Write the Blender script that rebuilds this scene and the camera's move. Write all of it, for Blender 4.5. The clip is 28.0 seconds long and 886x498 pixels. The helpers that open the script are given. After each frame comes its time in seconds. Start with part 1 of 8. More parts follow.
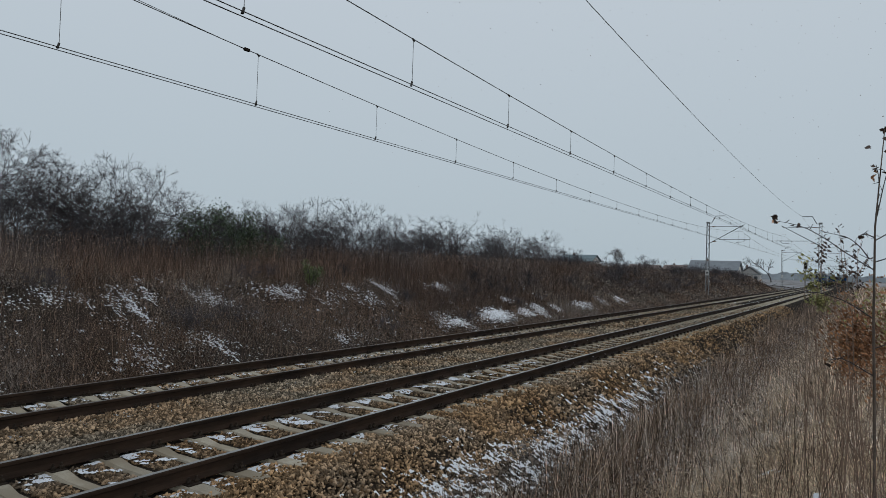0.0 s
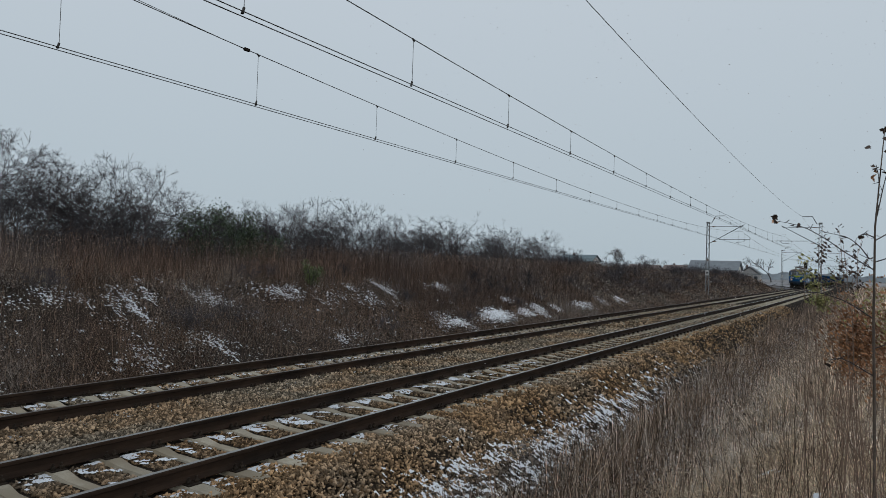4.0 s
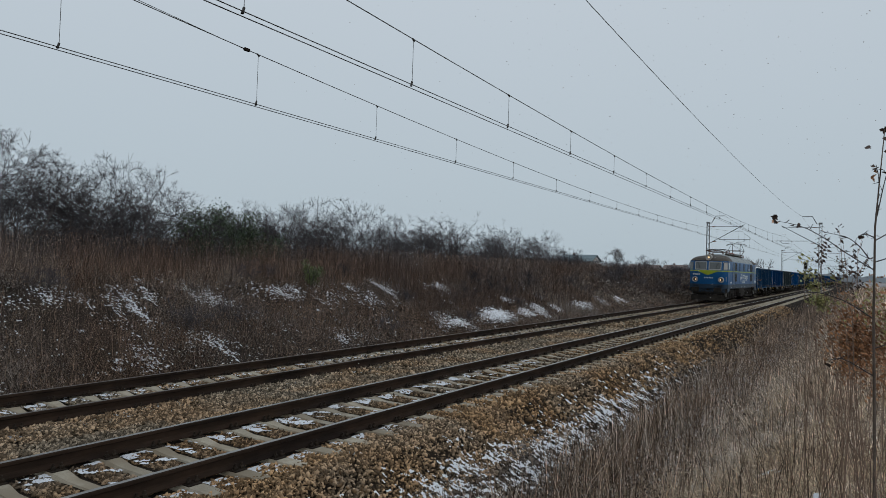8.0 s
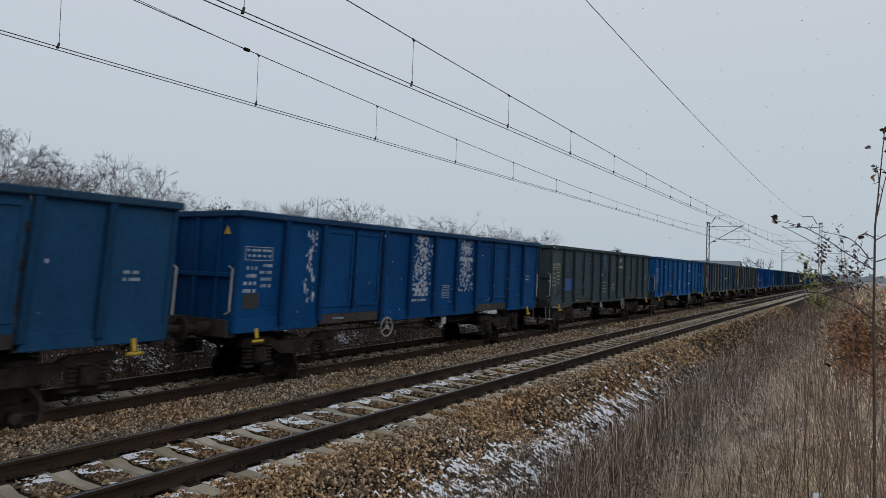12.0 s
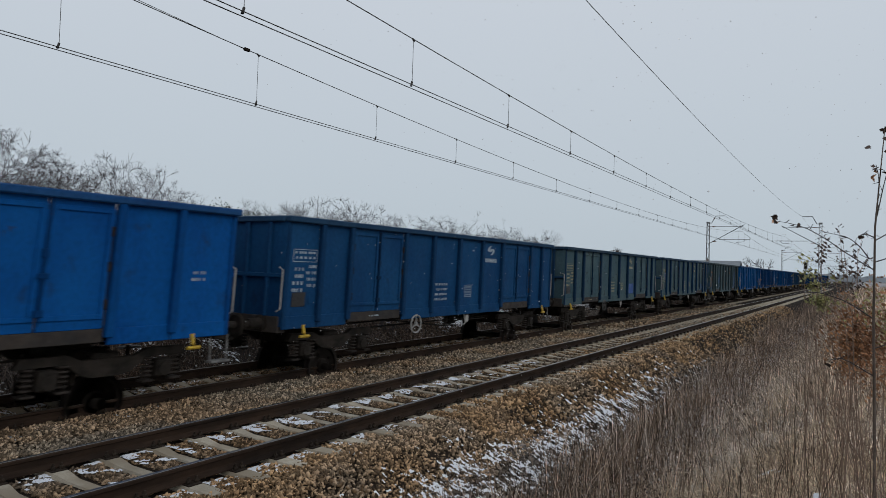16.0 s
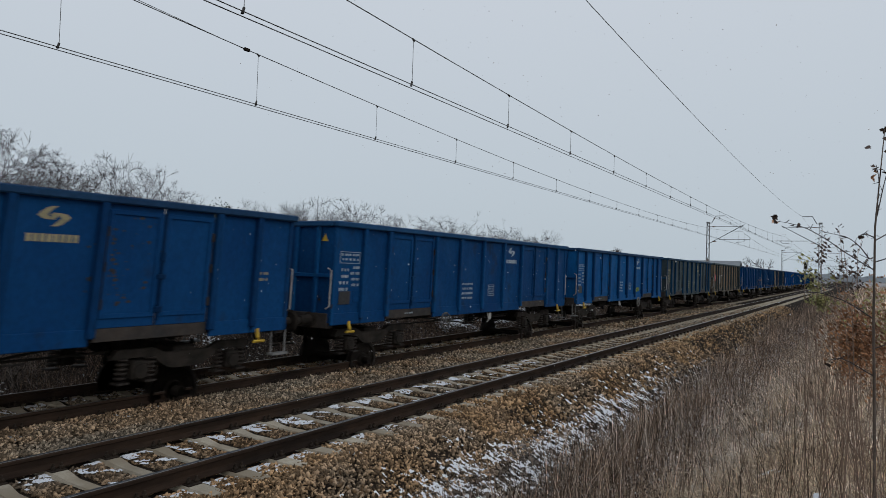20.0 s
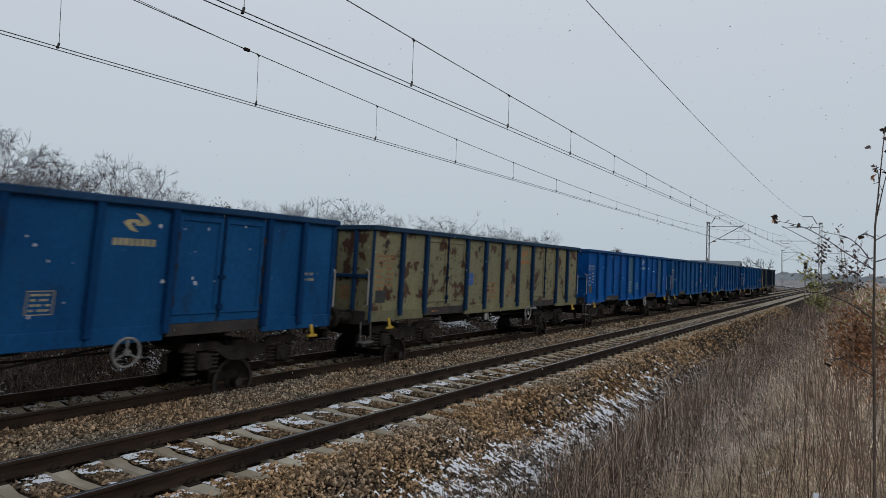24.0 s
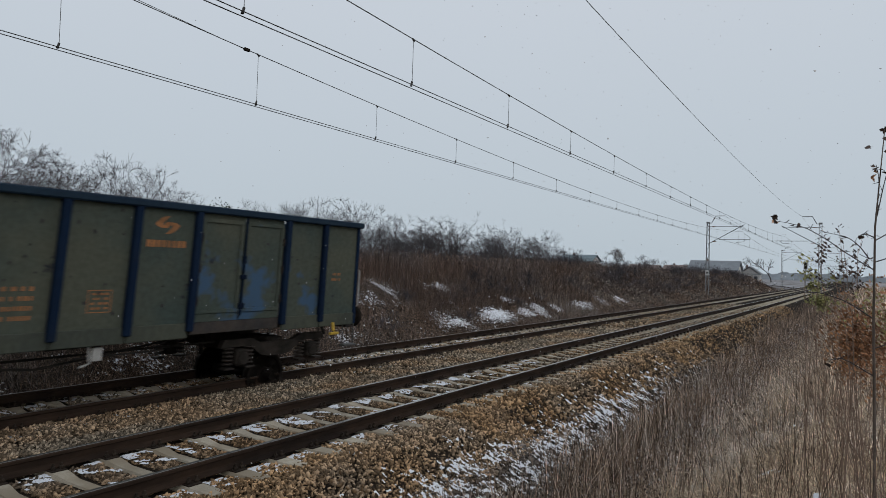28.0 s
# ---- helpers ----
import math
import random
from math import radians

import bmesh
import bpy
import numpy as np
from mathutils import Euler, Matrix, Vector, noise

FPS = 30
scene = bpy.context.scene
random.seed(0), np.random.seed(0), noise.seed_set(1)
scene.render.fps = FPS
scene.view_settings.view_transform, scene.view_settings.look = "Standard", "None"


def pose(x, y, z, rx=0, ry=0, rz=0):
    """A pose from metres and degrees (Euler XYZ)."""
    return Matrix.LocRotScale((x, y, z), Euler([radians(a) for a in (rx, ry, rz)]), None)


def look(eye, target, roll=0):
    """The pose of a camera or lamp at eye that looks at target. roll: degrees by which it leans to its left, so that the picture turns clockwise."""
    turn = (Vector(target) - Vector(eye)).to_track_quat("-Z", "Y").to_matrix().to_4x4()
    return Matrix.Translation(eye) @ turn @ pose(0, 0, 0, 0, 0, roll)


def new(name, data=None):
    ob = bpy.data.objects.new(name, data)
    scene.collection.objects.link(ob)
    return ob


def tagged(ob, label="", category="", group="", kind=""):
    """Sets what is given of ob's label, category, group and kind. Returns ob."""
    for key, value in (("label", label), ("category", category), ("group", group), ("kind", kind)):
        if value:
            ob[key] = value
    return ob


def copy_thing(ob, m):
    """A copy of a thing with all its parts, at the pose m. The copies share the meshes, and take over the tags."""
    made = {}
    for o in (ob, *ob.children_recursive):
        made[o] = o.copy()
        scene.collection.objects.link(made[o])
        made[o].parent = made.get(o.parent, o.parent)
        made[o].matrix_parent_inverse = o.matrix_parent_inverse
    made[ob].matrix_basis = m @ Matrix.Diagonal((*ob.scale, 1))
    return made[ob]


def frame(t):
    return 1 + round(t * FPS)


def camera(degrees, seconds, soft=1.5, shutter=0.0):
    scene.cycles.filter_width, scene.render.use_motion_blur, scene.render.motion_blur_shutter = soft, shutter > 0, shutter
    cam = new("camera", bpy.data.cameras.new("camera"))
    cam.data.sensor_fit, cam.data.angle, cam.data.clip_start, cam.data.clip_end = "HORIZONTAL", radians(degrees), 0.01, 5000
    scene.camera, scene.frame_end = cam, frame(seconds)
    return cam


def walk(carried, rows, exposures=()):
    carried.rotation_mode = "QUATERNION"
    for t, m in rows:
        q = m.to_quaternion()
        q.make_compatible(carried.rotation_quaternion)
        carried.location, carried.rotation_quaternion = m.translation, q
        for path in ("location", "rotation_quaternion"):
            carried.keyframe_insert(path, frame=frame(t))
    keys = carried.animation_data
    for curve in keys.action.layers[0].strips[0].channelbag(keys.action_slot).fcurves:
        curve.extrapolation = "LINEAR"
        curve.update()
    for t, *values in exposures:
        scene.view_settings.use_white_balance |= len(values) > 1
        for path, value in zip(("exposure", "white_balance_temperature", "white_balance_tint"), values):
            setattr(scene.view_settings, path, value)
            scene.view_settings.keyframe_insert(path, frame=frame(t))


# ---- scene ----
# X runs along the railway, away from the eye; Y to its far side; z = 0 at the near track's rail heads.
cam = camera(67.88, 28.0, soft=0.6, shutter=0.87)
# the sensor is read line by line, top first, with a short exposure
scene.cycles.rolling_shutter_type, scene.cycles.rolling_shutter_duration = "TOP", 0.1
EYE = Vector((0.0, 0.0, 2.175))
AIM = EYE + 10 * Vector((0.84385, 0.53622, 0.02634))
walk(cam, [(0.0, look(EYE, AIM, 1.8187)), (28.0, look(EYE, AIM, 1.8187))],
     exposures=[(0.0, -0.12, 6500, 10), (8.0, -0.1, 6500, 10), (10.2, -0.12, 6520, 10), (11.2, 0.0, 6620, 13), (28.0, 0.0, 6620, 13)])

# ---- overcast winter sky ----
world = bpy.data.worlds.new("overcast_sky")
scene.world = world
world.use_nodes = True
wt = world.node_tree
wt.nodes.clear()
SUN_UP, SUN_ROUND = radians(28), radians(200)
sky = wt.nodes.new("ShaderNodeTexSky")
sky.sky_type = "NISHITA"
sky.sun_disc = False
sky.sun_elevation, sky.sun_rotation = SUN_UP, SUN_ROUND
sky.dust_density = 4.0
clear = wt.nodes.new("ShaderNodeBackground")
clear.inputs["Strength"].default_value = 0.05
wt.links.new(sky.outputs[0], clear.inputs[0])
# the cloud deck: a plain pale grey, a little darker and pinker overhead
wco = wt.nodes.new("ShaderNodeTexCoord")
wsep = wt.nodes.new("ShaderNodeSeparateXYZ")
wramp = wt.nodes.new("ShaderNodeValToRGB")
wramp.color_ramp.elements[0].position, wramp.color_ramp.elements[0].color = 0.0, (0.487, 0.583, 0.648, 1)
wramp.color_ramp.elements[1].position, wramp.color_ramp.elements[1].color = 0.45, (0.607, 0.68, 0.75, 1)
deck = wt.nodes.new("ShaderNodeBackground")
deck.inputs["Strength"].default_value = 1.0
wsum = wt.nodes.new("ShaderNodeMixShader")
wsum.inputs[0].default_value = 0.92
wout = wt.nodes.new("ShaderNodeOutputWorld")
wt.links.new(wco.outputs["Generated"], wsep.inputs[0])
wt.links.new(wsep.outputs["Z"], wramp.inputs[0])
wt.links.new(wramp.outputs[0], deck.inputs[0])
wt.links.new(clear.outputs[0], wsum.inputs[1])
wt.links.new(deck.outputs[0], wsum.inputs[2])
wt.links.new(wsum.outputs[0], wout.inputs[0])

sun_data = bpy.data.lights.new("sun", "SUN")
sun_data.energy, sun_data.angle, sun_data.color = 0.6, radians(40), (1.0, 0.97, 0.93)
sun = new("sun", sun_data)
sun.matrix_world = look((0, 0, 60), (0 - 60 * math.sin(SUN_ROUND) * math.cos(SUN_UP), 0 - 60 * math.cos(SUN_ROUND) * math.cos(SUN_UP), 60 - 60 * math.sin(SUN_UP)))


# ---- mesh helpers ----
class Build:
    """Collects corners and faces of one mesh."""

    def __init__(self):
        self.v, self.f = [], []

    def add(self, verts, faces):
        n = len(self.v)
        self.v += [tuple(p) for p in verts]
        self.f += [tuple(i + n for i in f) for f in faces]
        return self

    def box(self, x0, y0, z0, x1, y1, z1, c=0.0):
        """A box; c is the width of its worn edges."""
        if c <= 0:
            vs = [(x, y, z) for z in (z0, z1) for y in (y0, y1) for x in (x0, x1)]
            return self.add(vs, [(0, 2, 3, 1), (4, 5, 7, 6), (0, 1, 5, 4), (2, 6, 7, 3), (0, 4, 6, 2), (1, 3, 7, 5)])
        c = min(c, (x1 - x0) * 0.45, (y1 - y0) * 0.45, (z1 - z0) * 0.45)
        idx, vs = {}, []
        lo, hi = (x0, y0, z0), (x1, y1, z1)
        for sx in (0, 1):
            for sy in (0, 1):
                for sz in (0, 1):
                    s = (sx, sy, sz)
                    for a in range(3):
                        p = [0, 0, 0]
                        for k in range(3):
                            e = hi[k] if s[k] else lo[k]
                            p[k] = e if k == a else e + (-c if s[k] else c)
                        idx[s, a] = len(vs)
                        vs.append(p)
        fs = []
        for a in range(3):
            b, d = (a + 1) % 3, (a + 2) % 3
            for e in (0, 1):
                q = []
                for sb, sd in ((0, 0), (1, 0), (1, 1), (0, 1)):
                    s = [0, 0, 0]
                    s[a], s[b], s[d] = e, sb, sd
                    q.append(idx[tuple(s), a])
                fs.append(q if e else q[::-1])
            for sb in (0, 1):
                for sd in (0, 1):
                    s0, s1 = [0, 0, 0], [0, 0, 0]
                    s0[b] = s1[b] = sb
                    s0[d] = s1[d] = sd
                    s1[a] = 1
                    q = [idx[tuple(s0), b], idx[tuple(s1), b], idx[tuple(s1), d], idx[tuple(s0), d]]
                    fs.append(q if (sb == sd) == False else q[::-1])
        for sx in (0, 1):
            for sy in (0, 1):
                for sz in (0, 1):
                    q = [idx[(sx, sy, sz), a] for a in range(3)]
                    fs.append(q if (sx + sy + sz) % 2 else q[::-1])
        return self.add(vs, fs)

    def tube(self, pts, r, n=6, close=True):
        """A round bar through pts; r is one radius or one for each point."""
        pts = [Vector(p) for p in pts]
        rr = r if isinstance(r, (list, tuple)) else [r] * len(pts)
        vs, fs = [], []
        for i, p in enumerate(pts):
            d = (pts[min(i + 1, len(pts) - 1)] - pts[max(i - 1, 0)]).normalized()
            a = d.orthogonal().normalized() if abs(d.z) > 0.9 else d.cross(Vector((0, 0, 1))).normalized()
            b = d.cross(a)
            for k in range(n):
                t = 2 * math.pi * k / n
                vs.append(p + rr[i] * (math.cos(t) * a + math.sin(t) * b))
        for i in range(len(pts) - 1):
            for k in range(n):
                fs.append((i * n + k, i * n + (k + 1) % n, (i + 1) * n + (k + 1) % n, (i + 1) * n + k))
        if close:
            fs += [tuple(range(n))[::-1], tuple((len(pts) - 1) * n + k for k in range(n))]
        return self.add(vs, fs)

    def disc(self, c, axis, prof, n=20):
        """A turned solid: prof holds (along the axis, radius) pairs; axis 0, 1 or 2."""
        vs, fs = [], []
        b, d = (axis + 1) % 3, (axis + 2) % 3
        for s, r in prof:
            for k in range(n):
                t = 2 * math.pi * k / n
                p = [0, 0, 0]
                p[axis], p[b], p[d] = c[axis] + s, c[b] + r * math.cos(t), c[d] + r * math.sin(t)
                vs.append(p)
        m = len(prof)
        for i in range(m - 1):
            for k in range(n):
                fs.append((i * n + k, i * n + (k + 1) % n, (i + 1) * n + (k + 1) % n, (i + 1) * n + k))
        fs += [tuple(range(n))[::-1], tuple((m - 1) * n + k for k in range(n))]
        return self.add(vs, fs)

    def ring(self, c, axis, R, r, n=24, m=6):
        vs, fs = [], []
        b, d = (axis + 1) % 3, (axis + 2) % 3
        for i in range(n):
            t = 2 * math.pi * i / n
            for j in range(m):
                q = 2 * math.pi * j / m
                p = [0, 0, 0]
                w = R + r * math.cos(q)
                p[axis], p[b], p[d] = c[axis] + r * math.sin(q), c[b] + w * math.cos(t), c[d] + w * math.sin(t)
                vs.append(p)
        for i in range(n):
            for j in range(m):
                fs.append((i * m + j, ((i + 1) % n) * m + j, ((i + 1) % n) * m + (j + 1) % m, i * m + (j + 1) % m))
        return self.add(vs, fs)

    def slab(self, pts, y0, y1):
        """A flat shape given in x, z, with thickness from y0 to y1."""
        n = len(pts)
        vs = [(x, y0, z) for x, z in pts] + [(x, y1, z) for x, z in pts]
        fs = [tuple(range(n)), tuple(range(2 * n - 1, n - 1, -1))]
        fs += [(i, i + n, (i + 1) % n + n, (i + 1) % n) for i in range(n)]
        return self.add(vs, fs)

    def sweep(self, prof, x0, x1):
        """A profile in y, z drawn out along x."""
        n = len(prof)
        vs = [(x0, y, z) for y, z in prof] + [(x1, y, z) for y, z in prof]
        fs = [tuple(range(n)), tuple(range(2 * n - 1, n - 1, -1))]
        fs += [(i, i + n, (i + 1) % n + n, (i + 1) % n) for i in range(n)]
        return self.add(vs, fs)

    def mirror_y(self):
        n = len(self.v)
        self.v += [(x, -y, z) for x, y, z in self.v[:n]]
        self.f += [tuple(i + n for i in f[::-1]) for f in self.f[:]]
        return self

    def mesh(self, name):
        me = bpy.data.meshes.new(name)
        me.from_pydata(self.v, [], self.f)
        bm = bmesh.new()
        bm.from_mesh(me)
        bmesh.ops.recalc_face_normals(bm, faces=bm.faces)
        bm.to_mesh(me)
        bm.free()
        return me


def solid(name, b, material, smooth=False):
    me = b.mesh(name)
    me.materials.append(material)
    if smooth:
        me.shade_smooth()
        me.set_sharp_from_angle(angle=radians(40))
    return new(name, me)


def part(name, b, material, parent, label="", smooth=False):
    ob = solid(name, b, material, smooth)
    ob.parent = parent
    if label:
        ob["label"] = label
    return ob


def share(name, me, parent, m):
    """One more object on a mesh that is already there."""
    ob = new(name, me)
    ob.parent = parent
    ob.matrix_local = m
    return ob


def from_arrays(name, co, loops, sizes, material, smooth=False):
    """A large mesh from number arrays."""
    me = bpy.data.meshes.new(name)
    me.vertices.add(len(co))
    me.vertices.foreach_set("co", np.ascontiguousarray(co, np.float32).ravel())
    me.loops.add(len(loops))
    me.loops.foreach_set("vertex_index", np.ascontiguousarray(loops, np.int32))
    me.polygons.add(len(sizes))
    starts = np.concatenate(([0], np.cumsum(sizes)[:-1])).astype(np.int32)
    me.polygons.foreach_set("loop_start", starts)
    me.update(calc_edges=True)
    me.materials.append(material)
    if smooth:
        me.shade_smooth()
    return me


# ---- materials ----
def surface(name, cols, scale=6.0, rough=0.8, metal=0.0, bump=0.3, bump_scale=None, fine=None, island=0.0, by_object=0.0,
            object_color=False, coord="Object", stretch=(1, 1, 1), spots=None, rough_var=0.12, contrast=(0.35, 0.65), specular=0.5, skew=False):
    """A worn surface: two colours mixed by noise at two scales, with relief; spots: (colour, scale, threshold) of stains with a shape of their own."""
    m = bpy.data.materials.new(name)
    m.use_nodes = True
    t = m.node_tree
    N, L = t.nodes, t.links
    p = N["Principled BSDF"]
    co = N.new("ShaderNodeTexCoord")
    info = N.new("ShaderNodeObjectInfo")
    mp = N.new("ShaderNodeMapping")
    mp.inputs["Scale"].default_value = stretch
    if coord == "World":
        geo0 = N.new("ShaderNodeNewGeometry")
        L.new(geo0.outputs["Position"], mp.inputs[0])
    else:
        L.new(co.outputs[coord], mp.inputs[0])
    off = N.new("ShaderNodeVectorMath")
    off.operation = "ADD"
    L.new(mp.outputs[0], off.inputs[0])
    if object_color:
        sc = N.new("ShaderNodeVectorMath")
        sc.operation = "SCALE"
        sc.inputs["Scale"].default_value = 90.0
        L.new(info.outputs["Color"], sc.inputs[0])
        L.new(sc.outputs[0], off.inputs[1])
    elif by_object:
        mu = N.new("ShaderNodeMath")
        mu.operation = "MULTIPLY"
        mu.inputs[1].default_value = 40.0
        L.new(info.outputs["Random"], mu.inputs[0])
        L.new(mu.outputs[0], off.inputs[1])
    vec = off.outputs[0]

    def tex(s, detail=4.0, ro=0.6):
        n = N.new("ShaderNodeTexNoise")
        n.inputs["Scale"].default_value, n.inputs["Detail"].default_value, n.inputs["Roughness"].default_value = s, detail, ro
        L.new(vec, n.inputs["Vector"])
        return n.outputs["Fac"]

    def span(sock, a, b, to0=0.0, to1=1.0):
        r = N.new("ShaderNodeMapRange")
        for k, val in zip(("From Min", "From Max", "To Min", "To Max"), (a, b, to0, to1)):
            r.inputs[k].default_value = val
        L.new(sock, r.inputs["Value"])
        return r.outputs[0]

    def blend(fac, a, b, kind="MIX"):
        x = N.new("ShaderNodeMix")
        x.data_type, x.blend_type = "RGBA", kind
        for sock, val in ((x.inputs[0], fac), (x.inputs[6], a), (x.inputs[7], b)):
            if isinstance(val, (int, float)):
                sock.default_value = val
            elif isinstance(val, tuple):
                sock.default_value = (*val[:3], 1)
            else:
                L.new(val, sock)
        return x.outputs[2]

    big = span(tex(scale), *contrast)
    small = tex(fine or scale * 9, 3.0)
    if object_color:
        c = blend(big, info.outputs["Color"], blend(1.0, info.outputs["Color"], cols[1], "MULTIPLY"))
    else:
        c = blend(big, cols[0], cols[1])
    c = blend(span(small, 0.3, 0.7, 0.0, 0.55), c, blend(1.0, c, (0.55, 0.53, 0.5), "MULTIPLY"))
    if len(cols) > 2:
        c = blend(span(tex(scale * 0.37 + 0.01, 2.0), 0.45, 0.62), c, cols[2])
    if island:
        geo = N.new("ShaderNodeNewGeometry")
        ramp = N.new("ShaderNodeValToRGB")
        ramp.color_ramp.interpolation = "LINEAR"
        L.new(geo.outputs["Random Per Island"], ramp.inputs[0])
        ramp.color_ramp.elements[0].color = (1 - island,) * 3 + (1,)
        ramp.color_ramp.elements[1].color = (1 + island,) * 3 + (1,)
        if skew == 2:
            ramp.color_ramp.elements[0].color = (0.24, 0.24, 0.24, 1)
            ramp.color_ramp.elements[1].color = (2.05, 2.05, 2.05, 1)
            ramp.color_ramp.elements.new(0.55).color = (0.68, 0.68, 0.68, 1)
        elif skew:
            # most pieces dull, a few bright
            ramp.color_ramp.elements[0].color = (0.2, 0.2, 0.2, 1)
            ramp.color_ramp.elements[1].color = (2.3, 2.3, 2.3, 1)
            mid = ramp.color_ramp.elements.new(0.55)
            mid.color = (0.7, 0.7, 0.7, 1)
        c = blend(1.0, c, ramp.outputs[0], "MULTIPLY")
    if by_object:
        v = span(info.outputs["Random"], 0, 1, 1 - by_object, 1 + by_object)
        c = blend(1.0, c, v, "MULTIPLY")
    for col, s, th, *soft in spots or ():
        msk = span(tex(s, 5.0, 0.65), th, th + (soft[0] if soft else 0.035))
        c = blend(msk, c, col)
    L.new(c, p.inputs["Base Color"])
    L.new(span(tex(scale * 2.3), 0.3, 0.7, max(0.03, rough - rough_var), min(1, rough + rough_var)), p.inputs["Roughness"])
    p.inputs["Metallic"].default_value = metal
    p.inputs["Specular IOR Level"].default_value = specular
    if bump:
        b = N.new("ShaderNodeBump")
        b.inputs["Strength"].default_value, b.inputs["Distance"].default_value = bump, 0.01
        L.new(tex(bump_scale or scale * 12, 4.0), b.inputs["Height"])
        L.new(b.outputs[0], p.inputs["Normal"])
    return m


def glow(name, color, strength):
    m = bpy.data.materials.new(name)
    m.use_nodes = True
    p = m.node_tree.nodes["Principled BSDF"]
    p.inputs["Base Color"].default_value = (*color, 1)
    p.inputs["Emission Color"].default_value = (*color, 1)
    p.inputs["Emission Strength"].default_value = strength
    p.inputs["Roughness"].default_value = 0.15
    return m


def plain_glass(name, color, rough=0.06):
    m = bpy.data.materials.new(name)
    m.use_nodes = True
    p = m.node_tree.nodes["Principled BSDF"]
    p.inputs["Base Color"].default_value = (*color, 1)
    p.inputs["Roughness"].default_value = rough
    p.inputs["Coat Weight"].default_value = 0.6
    p.inputs["Coat Roughness"].default_value = 0.03
    return m


SOIL = surface("frosty_soil", ((0.022, 0.017, 0.014), (0.055, 0.042, 0.034), (0.035, 0.028, 0.024)), 1.3, 0.95, bump=0.8, bump_scale=14, coord="World", specular=0.05,
               spots=(((0.62, 0.66, 0.72), 1.1, 0.66),))


def add_litter(m):
    """The near verge lies under flattened straw: a paler cover on the camera's side of the ditch."""
    t = m.node_tree
    N, L = t.nodes, t.links
    p = N["Principled BSDF"]
    old = p.inputs["Base Color"].links[0].from_socket
    g, sep, r, mix, tex = N.new("ShaderNodeNewGeometry"), N.new("ShaderNodeSeparateXYZ"), N.new("ShaderNodeMapRange"), N.new("ShaderNodeMix"), N.new("ShaderNodeTexNoise")
    L.new(g.outputs["Position"], sep.inputs[0])
    for k, val in zip(("From Min", "From Max", "To Min", "To Max"), (4.0, 2.6, 0.0, 0.9)):
        r.inputs[k].default_value = val
    L.new(sep.outputs["Y"], r.inputs["Value"])
    ramp = N.new("ShaderNodeValToRGB")
    ramp.color_ramp.elements[0].position, ramp.color_ramp.elements[0].color = 0.3, (0.11, 0.084, 0.062, 1)
    ramp.color_ramp.elements[1].position, ramp.color_ramp.elements[1].color = 0.7, (0.44, 0.35, 0.26, 1)
    tex.inputs["Scale"].default_value, tex.inputs["Detail"].default_value = 9.0, 6.0
    L.new(g.outputs["Position"], tex.inputs["Vector"])
    L.new(tex.outputs["Fac"], ramp.inputs[0])
    mix.data_type = "RGBA"
    L.new(r.outputs[0], mix.inputs[0])
    L.new(old, mix.inputs[6])
    L.new(ramp.outputs[0], mix.inputs[7])
    L.new(mix.outputs[2], p.inputs["Base Color"])


add_litter(SOIL)


def add_far_haze(m):
    """The ploughed fields beyond the cutting grow paler: distance haze painted into their colour."""
    t = m.node_tree
    N, L = t.nodes, t.links
    p = N["Principled BSDF"]
    old = p.inputs["Base Color"].links[0].from_socket
    g, sep, r, mix, tex = N.new("ShaderNodeNewGeometry"), N.new("ShaderNodeSeparateXYZ"), N.new("ShaderNodeMapRange"), N.new("ShaderNodeMix"), N.new("ShaderNodeTexNoise")
    L.new(g.outputs["Position"], sep.inputs[0])
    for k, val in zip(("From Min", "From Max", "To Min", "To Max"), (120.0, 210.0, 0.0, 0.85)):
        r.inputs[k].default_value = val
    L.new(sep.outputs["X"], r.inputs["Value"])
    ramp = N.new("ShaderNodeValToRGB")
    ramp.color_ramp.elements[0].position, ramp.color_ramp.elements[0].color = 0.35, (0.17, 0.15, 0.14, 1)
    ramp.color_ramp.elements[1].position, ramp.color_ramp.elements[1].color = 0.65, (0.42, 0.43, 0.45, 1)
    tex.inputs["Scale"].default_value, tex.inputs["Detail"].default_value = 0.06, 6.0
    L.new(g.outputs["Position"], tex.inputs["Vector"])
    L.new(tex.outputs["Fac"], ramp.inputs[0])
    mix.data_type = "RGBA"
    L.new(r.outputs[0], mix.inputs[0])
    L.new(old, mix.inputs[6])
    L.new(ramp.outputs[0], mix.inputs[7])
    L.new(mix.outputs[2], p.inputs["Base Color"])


add_far_haze(SOIL)
# Near-black bed: the shade in the gaps between stones is in its colour.
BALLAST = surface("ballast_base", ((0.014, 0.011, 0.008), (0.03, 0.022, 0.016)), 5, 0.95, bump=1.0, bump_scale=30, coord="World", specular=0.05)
STONE = surface("ballast_stone", ((0.275, 0.174, 0.096), (0.395, 0.258, 0.142), (0.285, 0.215, 0.15)), 1.1, 0.9, bump=0.4, bump_scale=60, island=0.75, coord="World", specular=0.1, skew=2)
# Darker copy of the rusty stone, with the rails' shade painted in.
STONE_SHADED = surface("ballast_stone_crib", ((0.19, 0.122, 0.07), (0.285, 0.19, 0.108), (0.20, 0.156, 0.114)), 1.1, 0.9, bump=0.4, bump_scale=60, island=0.75, coord="World", specular=0.1, skew=2)
